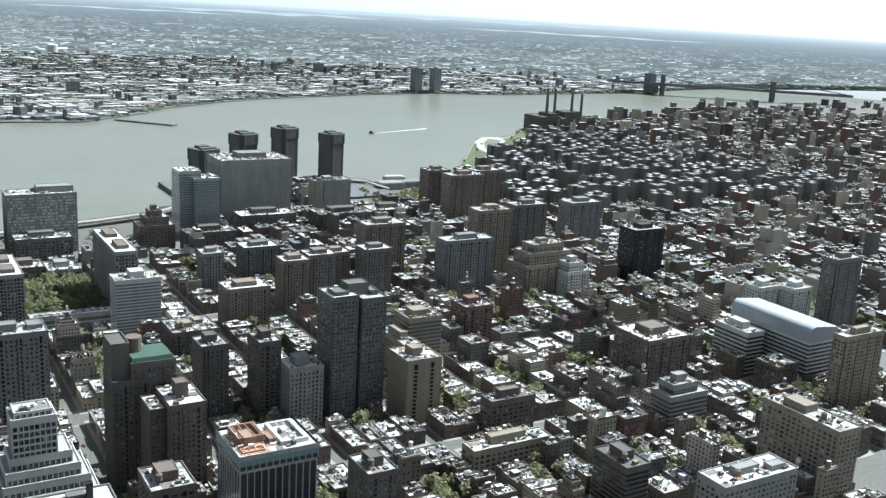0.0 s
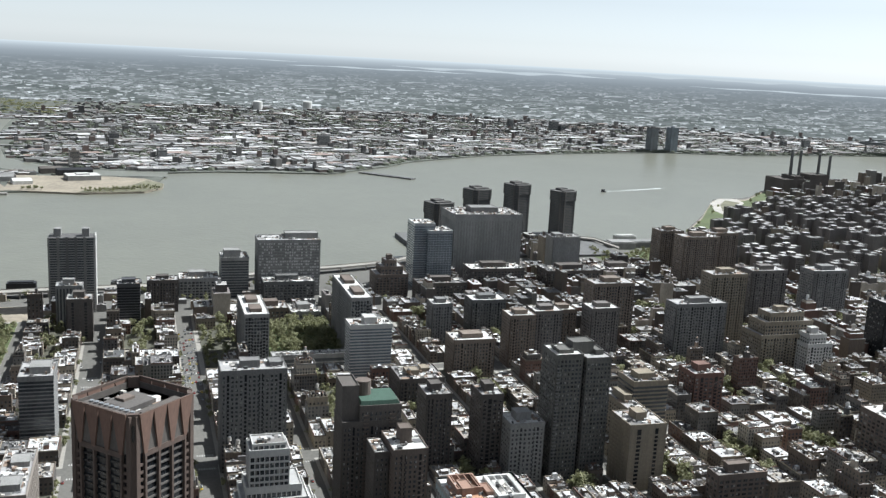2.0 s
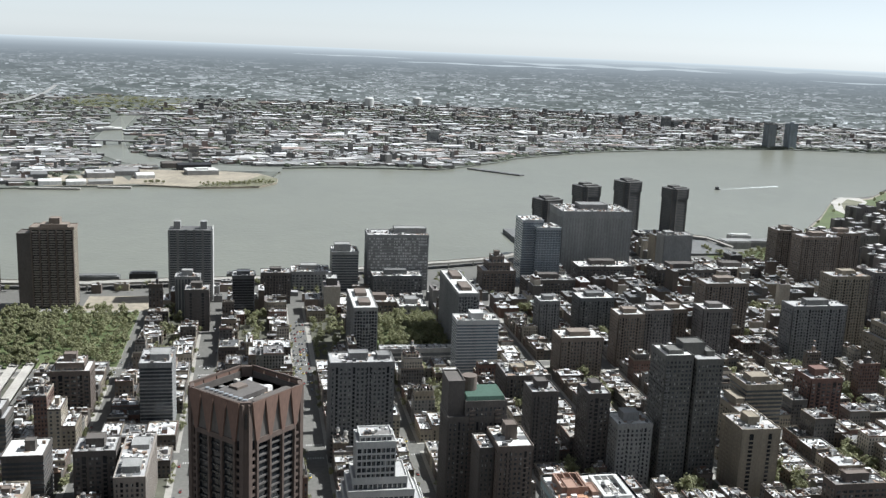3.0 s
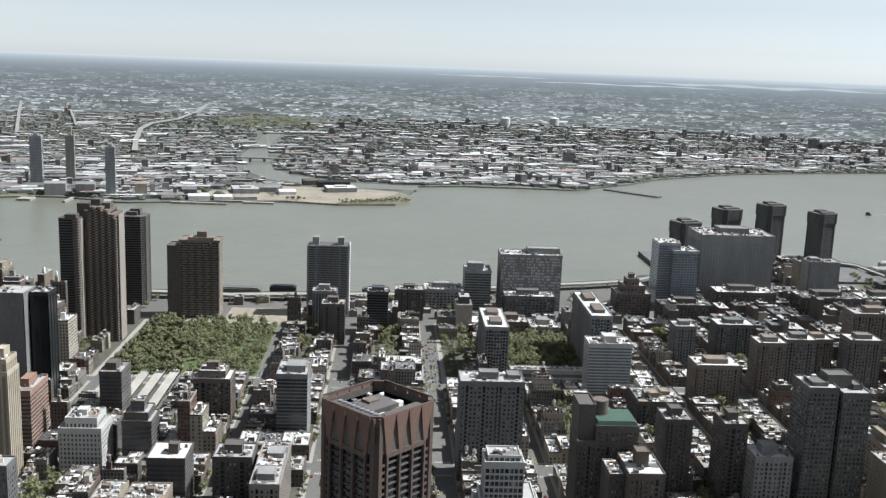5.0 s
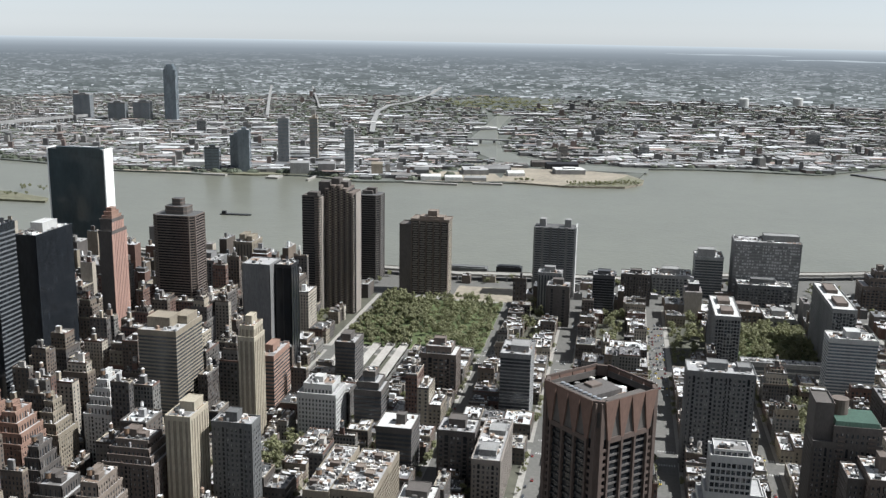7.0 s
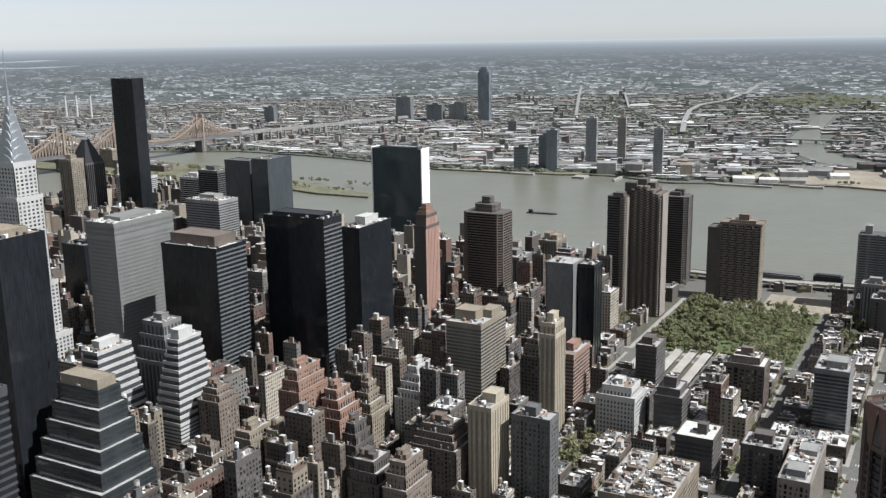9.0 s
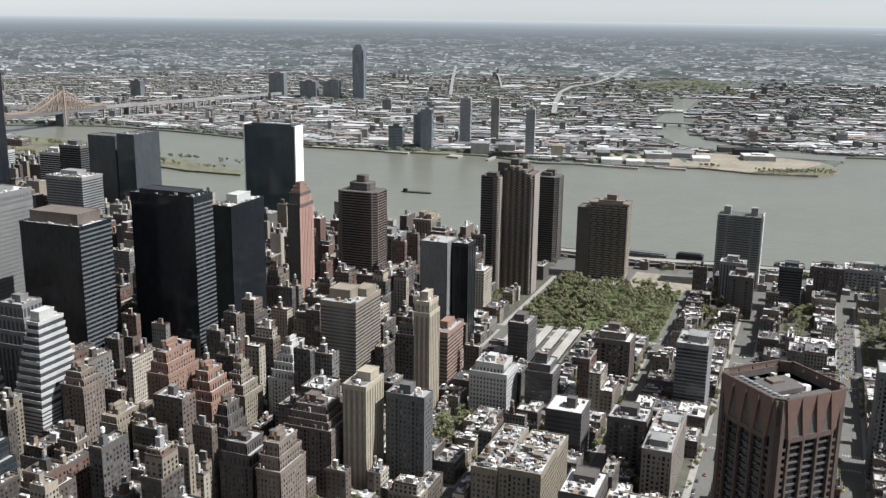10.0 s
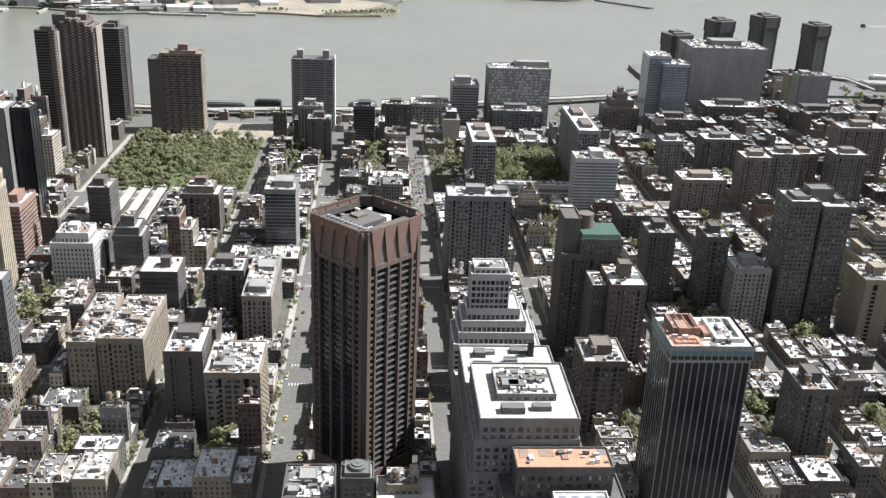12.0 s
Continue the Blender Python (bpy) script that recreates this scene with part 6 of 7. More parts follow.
# ---------------------------------------------------------------- bridges
def truss_bridge():
    """Long tan cantilever bridge with peaked steel towers."""
    root = thing("bridge", "long tan steel cantilever bridge over the river", "bridge")
    a, b = Vector((-2075, 1250)), Vector((-1975, 2330))
    d = b - a
    def at(s, z, off=0):
        p = a + d * s
        nrm = Vector((-d.y, d.x)).normalized() * off
        return far(p.x + nrm.x, p.y + nrm.y, z)
    deckm = Mesh()
    n = 60
    for k in range(n):
        p, q, r, s = at(k / n, 40, -13), at((k + 1) / n, 40, -13), at((k + 1) / n, 40, 13), at(k / n, 40, 13)
        deckm.face([p, q, r, s])
        for e, f in ((p, q), (r, s)):
            deckm.face([e, f, (f[0], f[1], f[2] - 7), (e[0], e[1], e[2] - 7)])
    part("deck", deckm, m_bridge_g, root)
    peaks = (.092, .425, .584, .855)
    def chord(s):
        near = min(abs(s - p) for p in peaks)
        return 46 + 52 * max(0, 1 - near / .10) ** 1.15
    for off in (-13, 13):
        t = Mesh()
        for k in range(n * 2):
            s0, s1 = k / n / 2, (k + 1) / n / 2
            t.beam(at(s0, chord(s0), off), at(s1, chord(s1), off), 3.0)
            t.beam(at(s0, 40, off), at(s0, chord(s0), off), 1.6)
            t.beam(at(s0, 40, off), at(s1, chord(s1), off), 1.4)
        part("truss", t, m_bridge, root)
    for p in peaks:
        for off in (-13, 13):
            w = Mesh()
            w.beam(at(p, 0, off), at(p, 108, off), 5)
            part("bridge_tower", w, m_bridge, root)
        q = Mesh()
        x, y, _ = at(p, 0)
        q.box(x - 14, x + 14, y - 10, y + 10, -5, 36)
        part("pier", q, m_dkgrey, root)


truss_bridge()
via = thing("viaduct", "pale elevated road leading to the bridge", "viaduct")
for k in range(26):
    m = Mesh()
    x0, y0 = -1975 + k * 3, 2330 + k * 34
    p, q = far(x0, y0, 38 - k * .8), far(x0 + 3, y0 + 34, 37.2 - k * .8)
    m.beam(p, q, 9)
    m.beam(far(x0, y0, 0), p, 5)
    part("span", m, m_ltgrey, via)


def suspension_bridge():
    """Grey suspension bridge far down the river."""
    root = thing("suspension_bridge", "grey steel suspension bridge far down river", "bridge")
    a, b = Vector((2900, 3420)), Vector((3750, 2780))
    d = b - a
    t0, t1 = .23, .68
    def at(s, z, off=0):
        p = a + d * s
        return far(p.x + off * .6, p.y + off * .8, z)
    m = Mesh()
    for k in range(50):
        s0, s1 = k / 50, (k + 1) / 50
        for off in (-18, 18):
            m.beam(at(s0, 44, off), at(s1, 44, off), 9)
        m.face([at(s0, 46, -18), at(s1, 46, -18), at(s1, 46, 18), at(s0, 46, 18)])
    part("deck", m, m_bridge_g, root)
    for t in (t0, t1):
        for off in (-18, 18):
            w = Mesh()
            w.beam(at(t, -4, off), at(t, 86, off), 11)
            part("bridge_tower", w, m_bridge_g, root)
        w = Mesh()
        w.beam(at(t, 82, -18), at(t, 82, 18), 8)
        w.beam(at(t, 62, -18), at(t, 62, 18), 6)
        part("cross_beam", w, m_bridge_g, root)
    for off in (-18, 18):
        c = Mesh()
        for k in range(40):
            def zc(s):
                if t0 <= s <= t1:
                    q = (s - t0) / (t1 - t0) * 2 - 1
                    return 50 + 36 * q * q
                return 86 - 40 * ((t0 - s) / t0 if s < t0 else (s - t1) / (1 - t1))
            c.beam(at(k / 40, zc(k / 40), off), at((k + 1) / 40, zc((k + 1) / 40), off), 2.5)
        part("cable", c, m_bridge_g, root)


suspension_bridge()

# ---------------------------------------------------------------- far-shore landmarks
def far_tower(label, x, y, w, l, z, wall, glass=None, mode="bands", z0=0):
    """A tower across the river, drawn in with the distance."""
    px, py, pz = far(x, y, 0)
    s = math.hypot(px, py) / math.hypot(x, y)
    root = thing("far_tower", label, "building", (px, py, pz), 12)
    root.scale = (s, s, s)
    block(root, w / 2, l / 2, 0, 0, 0, z, wall, glass or m_glass_blue, m_roof_g, mode, join=True, band=1.4)
    m = Mesh()
    m.box(-w / 5, w / 5, -l / 5, l / 5, z - .4, z + 5)
    part("roof_house", m, wall, root)
    return root


def court_tower():
    root = far_tower("tall blue-green glass tower standing alone", -1614, 3306, 42, 42, 182, m_glass_blue, m_glass_blue)
    m = Mesh()
    m.prism(cut_plan(18, 18, 4), 182, 194)
    m.prism(cut_plan(13, 13, 4), 194, 202)
    part("stepped_top", m, m_glass_blue, root)


court_tower()
FT = "riverside apartment tower across the water"
far_tower("glass " + FT, -953, 2154, 34, 26, 57, m_glass_grey)
far_tower("glass " + FT, -908, 2190, 26, 26, 84, m_glass_blue)
far_tower("blue-grey glass " + FT, -880, 2171, 26, 30, 99, m_glass_blue, m_glass_blue)
far_tower("brown " + FT, -784, 2402, 20, 26, 112, m_tan)
far_tower("grey " + FT, -833, 2313, 26, 28, 117, m_ltgrey)
far_tower("grey " + FT, -621, 2165, 20, 28, 112, m_ltgrey)
far_tower("grey office tower across the river", -1935, 3260, 60, 40, 90, m_grey)
far_tower("grey office block across the river", -1800, 3260, 60, 40, 64, m_dkgrey)
far_tower("grey office block across the river", -1720, 3290, 60, 40, 66, m_grey)
far_tower("dark " + FT, -2380, 3000, 40, 34, 60, m_dkgrey)
far_tower("brown waterfront tower downriver", 1846, 3290, 34, 30, 90, m_dkgrey)
far_tower("blue waterfront tower downriver", 1930, 3290, 34, 30, 92, m_glass_blue)
far_tower("dark waterfront tower downriver", 3080, 3340, 44, 34, 84, m_dkgrey)
ru = random.Random(41)
for k in range(13):
    az = ru.uniform(-34, 46)
    r = min(shore(EAST_SHORE, az) + ru.uniform(150, 1500), 4500)
    far_tower("hazy mid-rise block among low houses", r * math.sin(radians(az)), r * math.cos(radians(az)), ru.uniform(20, 40), ru.uniform(16, 30), ru.uniform(25, 46), ru.choice((m_ltgrey, m_grey, m_taupe, m_tan)), m_glass_grey)
for k in range(26):
    az = ru.uniform(-30, 20)
    r = shore(EAST_SHORE, az) + ru.uniform(120, 1600)
    x, y = r * math.sin(radians(az)), r * math.cos(radians(az))
    if -560 < x < 60 and 2420 < y < 4150 and abs(x - (-60 - (y - 2450) * .32)) < 110:
        continue
    m = Mesh()
    w, l = ru.uniform(50, 110), ru.uniform(40, 80)
    p = far(x, y, 0)
    s = math.hypot(p[0], p[1]) / r
    m.box(-w / 2 * s, w / 2 * s, -l / 2 * s, l / 2 * s, 0, 12 * s, 0, 1)
    m.box(-w / 5 * s, w / 5 * s, -l / 5 * s, l / 5 * s, 12 * s, 15 * s, 0, 1)
    solid("warehouse", m, [m_ltgrey, m_roof_w if ru.random() < .35 else m_roof_g], "long pale flat-roofed warehouse across the river", "warehouse", "warehouses", at=p, turn=14)
for x, y in ((830, 5080), (560, 4950)):
    px, py, pz = far(x, y, 0)
    s = math.hypot(px, py) / math.hypot(x, y)
    m = Mesh()
    m.cyl(0, 0, 24 * s, 0, 38 * s, n=18)
    m.cyl(0, 0, 24 * s, 38 * s, 44 * s, n=18, scale=.3)
    solid("storage_tank", m, m_white, "big white cylindrical storage tank", "tank", at=(px, py, pz))
for k in range(3):
    px, py, pz = far((-3380, -3335, -3276)[k], (2888, 2906, 2929)[k], 0)
    m = Mesh()
    m.cyl(0, 0, 5, 0, 88, n=12, scale=.7)
    m.cyl(0, 0, 3.6, 88, 97, n=12, mi=1)
    solid("chimney", m, [m_white, m_red], "tall striped power station chimney", "chimney", "far chimneys", at=(px, py, pz))


def spit(name, pts, z, material, label):
    m = Mesh()
    m.prism([far(x, y)[:2] for x, y in pts], -6, z)
    return solid(name, m, material, label, "island", kind="structure")


spit("ground_spit", [(-275, 2188), (-119, 2152), (7, 2177), (46, 2240), (50, 2298), (8, 2383), (-78, 2412), (-280, 2420)], .8, m_sand, "bare sandy point with scrub")
spit("ground_spit_green", [(-128, 2153), (7, 2178), (46, 2241), (49, 2298), (12, 2350), (-22, 2262), (-112, 2196)], 1.3, m_scrub, "brown-green scrub along the point")
spit("ground_island", [(-1085, 1670), (-1215, 1668), (-1300, 1690), (-1480, 1680), (-2000, 1712), (-2600, 1740), (-2600, 1940), (-2000, 1940), (-1704, 1930), (-1376, 1800), (-1207, 1748), (-1099, 1704)], .8, m_scrub, "narrow green river island")
for k in range(16):
    q = .42 + .58 * k / 16
    tower("island_block", "apartment block on the narrow river island", -1240 - 1300 * q - 22, -1240 - 1300 * q + 22, 1755 + 80 * q, 1785 + 80 * q, ru.uniform(14, 48), ru.choice((m_brown, m_grey, m_tan)), bay=4, bulk=((.3, .6, .3, .6, 3),), dense=.2)
spit("pier_long", [(560, 2560), (675, 2440), (690, 2450), (580, 2575)], .5, m_dkgrey, "long thin dark pier")
for k in range(210):
    q = ru.random()
    x = -1130 - 900 * q
    y = 1680 + (40 if q < .25 else 20) + ru.uniform(-14, 16) + (0 if ru.random() < .5 else 60 + 120 * q)
    plant(x, y, ru, z=1, scale=.75 if q < .25 else 1.1)
for k in range(120):
    q = ru.random()
    plant(-115 + 155 * q + ru.uniform(-8, 8), 2172 + 60 * q * q + ru.uniform(-14, 30), ru, z=1, scale=.55)
for k in range(24):
    plant(-240 + 45 * ru.random(), 2192 + 14 * ru.random(), ru, z=1, scale=.6)


# works on the far shore
for x, y, w, l, h, mt in ((-430, 2165, 46, 30, 9, m_roof_w), (-378, 2170, 40, 26, 8, m_roof_w), (-330, 2182, 50, 22, 7, m_ltgrey), (-470, 2255, 34, 50, 12, m_dkgrey), (-250, 2290, 40, 44, 8, m_roof_w), (-300, 2330, 60, 30, 10, m_grey),
                          (-150, 2440, 80, 26, 13, m_black), (-205, 2470, 50, 30, 12, m_dkbrown), (-560, 2180, 26, 26, 30, m_tan), (-690, 2210, 40, 40, 22, m_grey), (-745, 2175, 44, 34, 26, m_ltgrey), (-1010, 2190, 60, 30, 16, m_white)):
    m = Mesh()
    m.box(-w / 2, w / 2, -l / 2, l / 2, 0, h)
    i = len(m.v)
    m.v.extend([(-w / 2, -l / 2, h), (w / 2, -l / 2, h), (w / 2, l / 2, h), (-w / 2, l / 2, h), (-w / 2, 0, h + 4), (w / 2, 0, h + 4)])
    m.f.extend([(i, i + 1, i + 5, i + 4), (i + 2, i + 3, i + 4, i + 5), (i + 1, i + 2, i + 5), (i + 3, i, i + 4)])
    m.m.extend([0] * 4)
    solid("riverside_shed", m, mt, "pitched-roof shed on the far river bank", "shed", "far riverside sheds", at=(x, y, .5), turn=14)
tracks = Mesh()
for k in range(7):
    tracks.box(-395 + 11 * k, -391 + 11 * k, 2330, 2470, .5, 1.1)
solid("rail_yard", tracks, m_sand, "parallel pale tracks of a rail yard", "rail yard", kind="structure")
jetty = Mesh()
for x0, x1, y0, y1 in ((-960, -900, 2098, 2112), (-800, -770, 2090, 2125), (-700, -694, 2080, 2150), (-625, -605, 2060, 2120), (-480, -360, 2112, 2122), (-330, -262, 2140, 2152)):
    jetty.box(x0, x1, y0, y1, -4, 1)
solid("jetties", jetty, m_pave, "concrete jetties along the far bank", "jetty", kind="structure")

# creek bridge
cb = thing("creek_bridge", "low grey road bridge over the creek", "bridge")
for k in range(9):
    m = Mesh()
    x = -640 + k * 42
    m.box(x, x + 42, 2930, 2944, 11, 14, bottom=True)
    m.box(x - 3, x + 3, 2930.5, 2943.5, -3, 11)
    part("span", m, m_grey, cb)

# ---------------------------------------------------------------- waterfront
wk = Mesh()
for k in range(14):
    a, b = k / 14, (k + 1) / 14
    wa, wb = 1.5 + 5 * a, 1.5 + 5 * b
    p, q = Vector((1145 + 200 * a, 2256 + 70 * a)), Vector((1145 + 200 * b, 2256 + 70 * b))
    wk.face([(p.x, p.y - wa, -2.9), (q.x, q.y - wb, -2.9), (q.x, q.y + wb, -2.9), (p.x, p.y + wa, -2.9)])
solid("water_wake", wk, m_foam, "pale foam wake behind a small boat", "wake", kind="structure")
spit("ground_shore_sand", [(-1301, 2262), (-1153, 2098), (-992, 2112), (-1050, 2300), (-1200, 2250)], .5, m_sand, "bare sandy plot on the far shore")
spit("ground_shore_green", [(-968, 2120), (-845, 2120), (-720, 2158), (-600, 2110), (-620, 2180), (-740, 2200), (-863, 2212), (-979, 2204)], .5, m_scrub, "green park strip on the far shore")
spit("ground_shore_yard", [(-439, 2146), (-336, 2160), (-260, 2185), (-300, 2300), (-462, 2310)], .5, m_sand, "pale works yard on the far shore")
for k in range(5):
    ramp = Mesh()
    x, y = -283 + k * 15, 866
    ramp.box(x, x + 9, y, y + 90 + k * 8, .1, .4 + k * .5)
    ramp.ring(x, x + 9, y, y + 90 + k * 8, .3, 1.2 + k * .5, .4)
    solid("road_ramp", ramp, m_pave2, "pale concrete road ramp", "road", kind="structure")
spit("ground_cove_park", [(1242, 1790), (1256, 1862), (1270, 1942), (1322, 2046), (1398, 2128), (1446, 2120), (1426, 2058), (1330, 1950), (1300, 1860)], .9, m_pave2, "pale paved riverside loop")
spit("ground_cove_green", [(1280, 1880), (1292, 1945), (1340, 2030), (1398, 2098), (1416, 2060), (1330, 1965)], 1.2, m_scrub, "green middle of a riverside loop")
spit("ground_riverside_park", [(716, 1420), (790, 1480), (912, 1556), (876, 1474), (782, 1402)], .5, m_grass, "green riverside park lawn")
for _ in range(46):
    q = tu.random()
    plant(735 + 150 * q + tu.uniform(-12, 12), 1420 + 98 * q + tu.uniform(-14, 14), tu, scale=.8)
strand = Mesh()
sheet([24 + .25 * k for k in range(61)], lambda az: [shore(WEST_SHORE, az) - 62, shore(WEST_SHORE, az) - 34], .35, strand)
bank = Mesh()
sheet([26 + .25 * k for k in range(40)], lambda az: [shore(WEST_SHORE, az) - (150 if az < 31 else 320), shore(WEST_SHORE, az) - 66], .3, bank)
solid("ground_bank", bank, m_grass, "green strip of park along the river road", "ground", kind="structure")
for k in range(60):
    az = tu.uniform(26, 35.5)
    r = shore(WEST_SHORE, az) - tu.uniform(75, 145 if az < 31 else 310)
    plant(r * math.sin(radians(az)), r * math.cos(radians(az)), tu, scale=.9)
solid("road_waterfront", strand, m_sand, "pale curved riverside road and promenade", "road", kind="structure")
fdr = thing("riverside_road", "elevated concrete riverside road", "road")
for k in range(44):
    m = Mesh()
    az0, az1 = -38 + k * 1.5, -38 + (k + 1) * 1.5
    r0, r1 = shore(WEST_SHORE, az0) - 16, shore(WEST_SHORE, az1) - 16
    p, q = polar(az0, r0, 8), polar(az1, r1, 8)
    p2, q2 = polar(az0, r0 - 18, 8), polar(az1, r1 - 18, 8)
    m.face([p2, q2, q, p])
    m.face([(p2[0], p2[1], 6), (p2[0], p2[1], 9), (q2[0], q2[1], 9), (q2[0], q2[1], 6)])
    m.face([(p[0], p[1], 9), (p[0], p[1], 6), (q[0], q[1], 6), (q[0], q[1], 9)])
    m.beam((p2[0], p2[1], 0), p2, 2)
    m.beam((p[0], p[1], 0), p, 2)
    part("span", m, m_pave, fdr)
for x, y, w, l, h, mt in ((-210, 1330, 60, 16, 5, m_dkgrey), (-150, 1338, 36, 14, 7, m_black), (-95, 1345, 30, 12, 6, m_white), (-20, 1345, 40, 14, 5, m_dkgrey), (40, 1352, 30, 12, 4, m_grey),
                          (830, 1560, 50, 30, 9, m_ltgrey), (890, 1570, 70, 24, 7, m_grey), (870, 1620, 40, 16, 8, m_white)):
    m = Mesh()
    m.box(-w / 2, w / 2, -l / 2, l / 2, -5, h, bottom=True)
    m.box(-w / 2 + 3, w / 2 - 3, -l / 2 + 2, l / 2 - 2, h, h + 1.6)
    solid("pier_shed", m, mt, "low shed on a river pier", "shed", "pier sheds", at=(x, y, 0))
for x, y, l in ((-690, 1653, 58), (1136, 2252, 14)):
    m = Mesh()
    m.prism([(-l / 2, -5), (l / 2 - 8, -5), (l / 2, 0), (l / 2 - 8, 5), (-l / 2, 5)], -3.4, -1, bottom=True)
    m.box(-l / 2 + 3, -l / 2 + 10, -3, 3, -1, 4)
    solid("barge", m, m_black, "long dark barge lying on the river", "boat", at=(x, y, 0), turn=4 if l > 20 else 200)

# ---------------------------------------------------------------- strip along the river road
def river_strip():
    """Low sheds and trees between the last avenue and the river road."""
    u = random.Random(47)
    for _ in range(420):
        x, y = u.uniform(-420, 330), u.uniform(1202, 1330)
        if not inside(x, y, -12) or blocked(x - 6, x + 6, y - 6, y + 6):
            continue
        if u.random() < .55:
            plant(x, y, u, z=.1, scale=u.uniform(.6, .95))
            continue
        w, l, h = u.uniform(8, 22), u.uniform(6, 13), u.uniform(4, 11)
        if blocked(x - w / 2, x + w / 2, y - l / 2, y + l / 2):
            continue
        TOWER_BOXES.append((x - w / 2, x + w / 2, y - l / 2, y + l / 2))
        m = Mesh()
        m.box(-w / 2, w / 2, -l / 2, l / 2, 0, h, 0, 1)
        m.ring(-w / 2 - .1, w / 2 + .1, -l / 2 - .1, l / 2 + .1, h, h + .7, .4)
        for k in range(3):
            a, b = u.uniform(-w * .4, w * .3), u.uniform(-l * .4, l * .3)
            m.box(a, a + u.uniform(1, 3), b, b + u.uniform(1, 2.5), h, h + u.uniform(1, 2.4))
        solid("low_building", m, [u.choice((m_brown, m_grey, m_tan, m_dkgrey, m_umber)), u.choice((m_roof_g, m_roof_w, m_roof_mid))], "low flat-roofed building near the river road", "building", "low riverside buildings", at=(x, y, 0))


river_strip()

# ---------------------------------------------------------------- cars
def cars():
    u = random.Random(9)
    body, cab = Mesh(), Mesh()
    body.box(-.9, .9, -2.25, 2.25, .35, .95, bottom=True)
    cab.prism([(-.82, -1.3), (.82, -1.3), (.82, 1.1), (-.82, 1.1)], .95, 1.5, scale=.8)
    wheel = Mesh()
    wheel.beam((-.95, 0, .33), (.95, 0, .33), .62)
    root = thing("car", "parked or waiting car on the street", "car", (0, 0, -50), group="cars")
    part("body", body, m_car, root)
    part("cabin", cab, m_window, root)
    part("axle_wheels", wheel, m_black, root, at=(0, -1.4, 0))
    part("axle_wheels", wheel, m_black, root, at=(0, 1.4, 0))
    n = 0
    spots = []
    for sx in (47, -50, 127, -130, 207):
        for _ in range(9):
            spots.append((sx + u.choice((-6.5, -3, 3, 6.5)) * (.9 if sx != -50 else 1.4), u.uniform(470, 1150), 0))
    for lane in (-7.5, -4, -.5, 3, 6.5):
        y = 905 + u.uniform(0, 8)
        while y < 1115:
            spots.append((47 + lane, y, 0))
            y += u.uniform(7, 30)
    for _ in range(26):
        spots.append((-50 + u.choice((-8, -4, 4, 8)), u.uniform(480, 760), 0))
    for ay in (585, 745, 950):
        for _ in range(12):
            spots.append((u.uniform(-250, 330), ay + u.choice((-8, -4, 0, 4, 8)), 90))
    for k, (x, y, t) in enumerate(spots):
        if any(a - 1 < x < b + 1 and c - 1 < y < d + 1 for a, b, c, d in TOWER_BOXES):
            continue
        m = pose(x, y, .02, 0, 0, t)
        if n == 0:
            root.matrix_world = m
        else:
            copy_thing(root, m)
        n += 1


cars()


# green burial ground and highways across the river
BURIAL = [(-856, 4416), (-777, 5000), (-577, 5100), (-300, 5050), (-342, 4686), (-582, 4271)]
spit("ground_burial", BURIAL, 1.5, m_grass, "distant green burial ground among houses")
for k in range(400):
    x, y = tu.uniform(-860, -300), tu.uniform(4270, 5100)
    if noise.noise((x / 90, y / 90, 2)) > -.05 and y > 4416 - (x + 856) * .5 and x < -330:
        p = far(x, y, 1)
        q = math.hypot(p[0], p[1]) / math.hypot(x, y)
        for c in range(14):
            a, r, h = tu.uniform(0, 6.28), tu.uniform(1, 8) * q, tu.uniform(2, 11) * q
            u0, u1 = tu.uniform(2, 4) * q, tu.uniform(1, 3) * q
            cx, cy, cz = p[0] + 1.6 * r * math.cos(a), p[1] + r * math.sin(a), p[2] + .55 * h
            REST.face([(cx - u0, cy, cz), (cx, cy - u0, cz + u1), (cx + u0, cy, cz), (cx, cy + u0, cz + u1)])


def highway(name, label, pts, w, z):
    """A raised road across the far town, in short spans."""
    root = thing(name, label, "road", kind="structure")
    for (ax, ay), (bx, by) in zip(pts, pts[1:]):
        d = Vector((bx - ax, by - ay))
        n = max(1, int(d.length / 400))
        s = Vector((-d.y, d.x)).normalized() * w / 2
        for k in range(n):
            p, q = Vector((ax, ay)) + d * k / n, Vector((ax, ay)) + d * (k + 1) / n
            m = Mesh()
            m.face([far(p.x - s.x, p.y - s.y, z), far(q.x - s.x, q.y - s.y, z), far(q.x + s.x, q.y + s.y, z), far(p.x + s.x, p.y + s.y, z)])
            for e in (-1, 1):
                m.face([far(p.x + e * s.x, p.y + e * s.y, z - 3), far(q.x + e * s.x, q.y + e * s.y, z - 3), far(q.x + e * s.x, q.y + e * s.y, z + 1), far(p.x + e * s.x, p.y + e * s.y, z + 1)])
            part("span", m, m_ltgrey, root)


highway("road_expressway", "pale elevated expressway winding inland", [(-799, 3047), (-900, 3456), (-993, 3884), (-1024, 4187), (-981, 4464), (-1001, 5017), (-1080, 5700)], 18, 13)
highway("road_boulevard", "pale straight boulevard across the far town", [(-1347, 3557), (-1747, 4655), (-2050, 5500)], 13, 10)
highway("road_rail_viaduct", "pale straight rail viaduct across the far town", [(-1267, 3966), (-1800, 5500)], 10, 10)

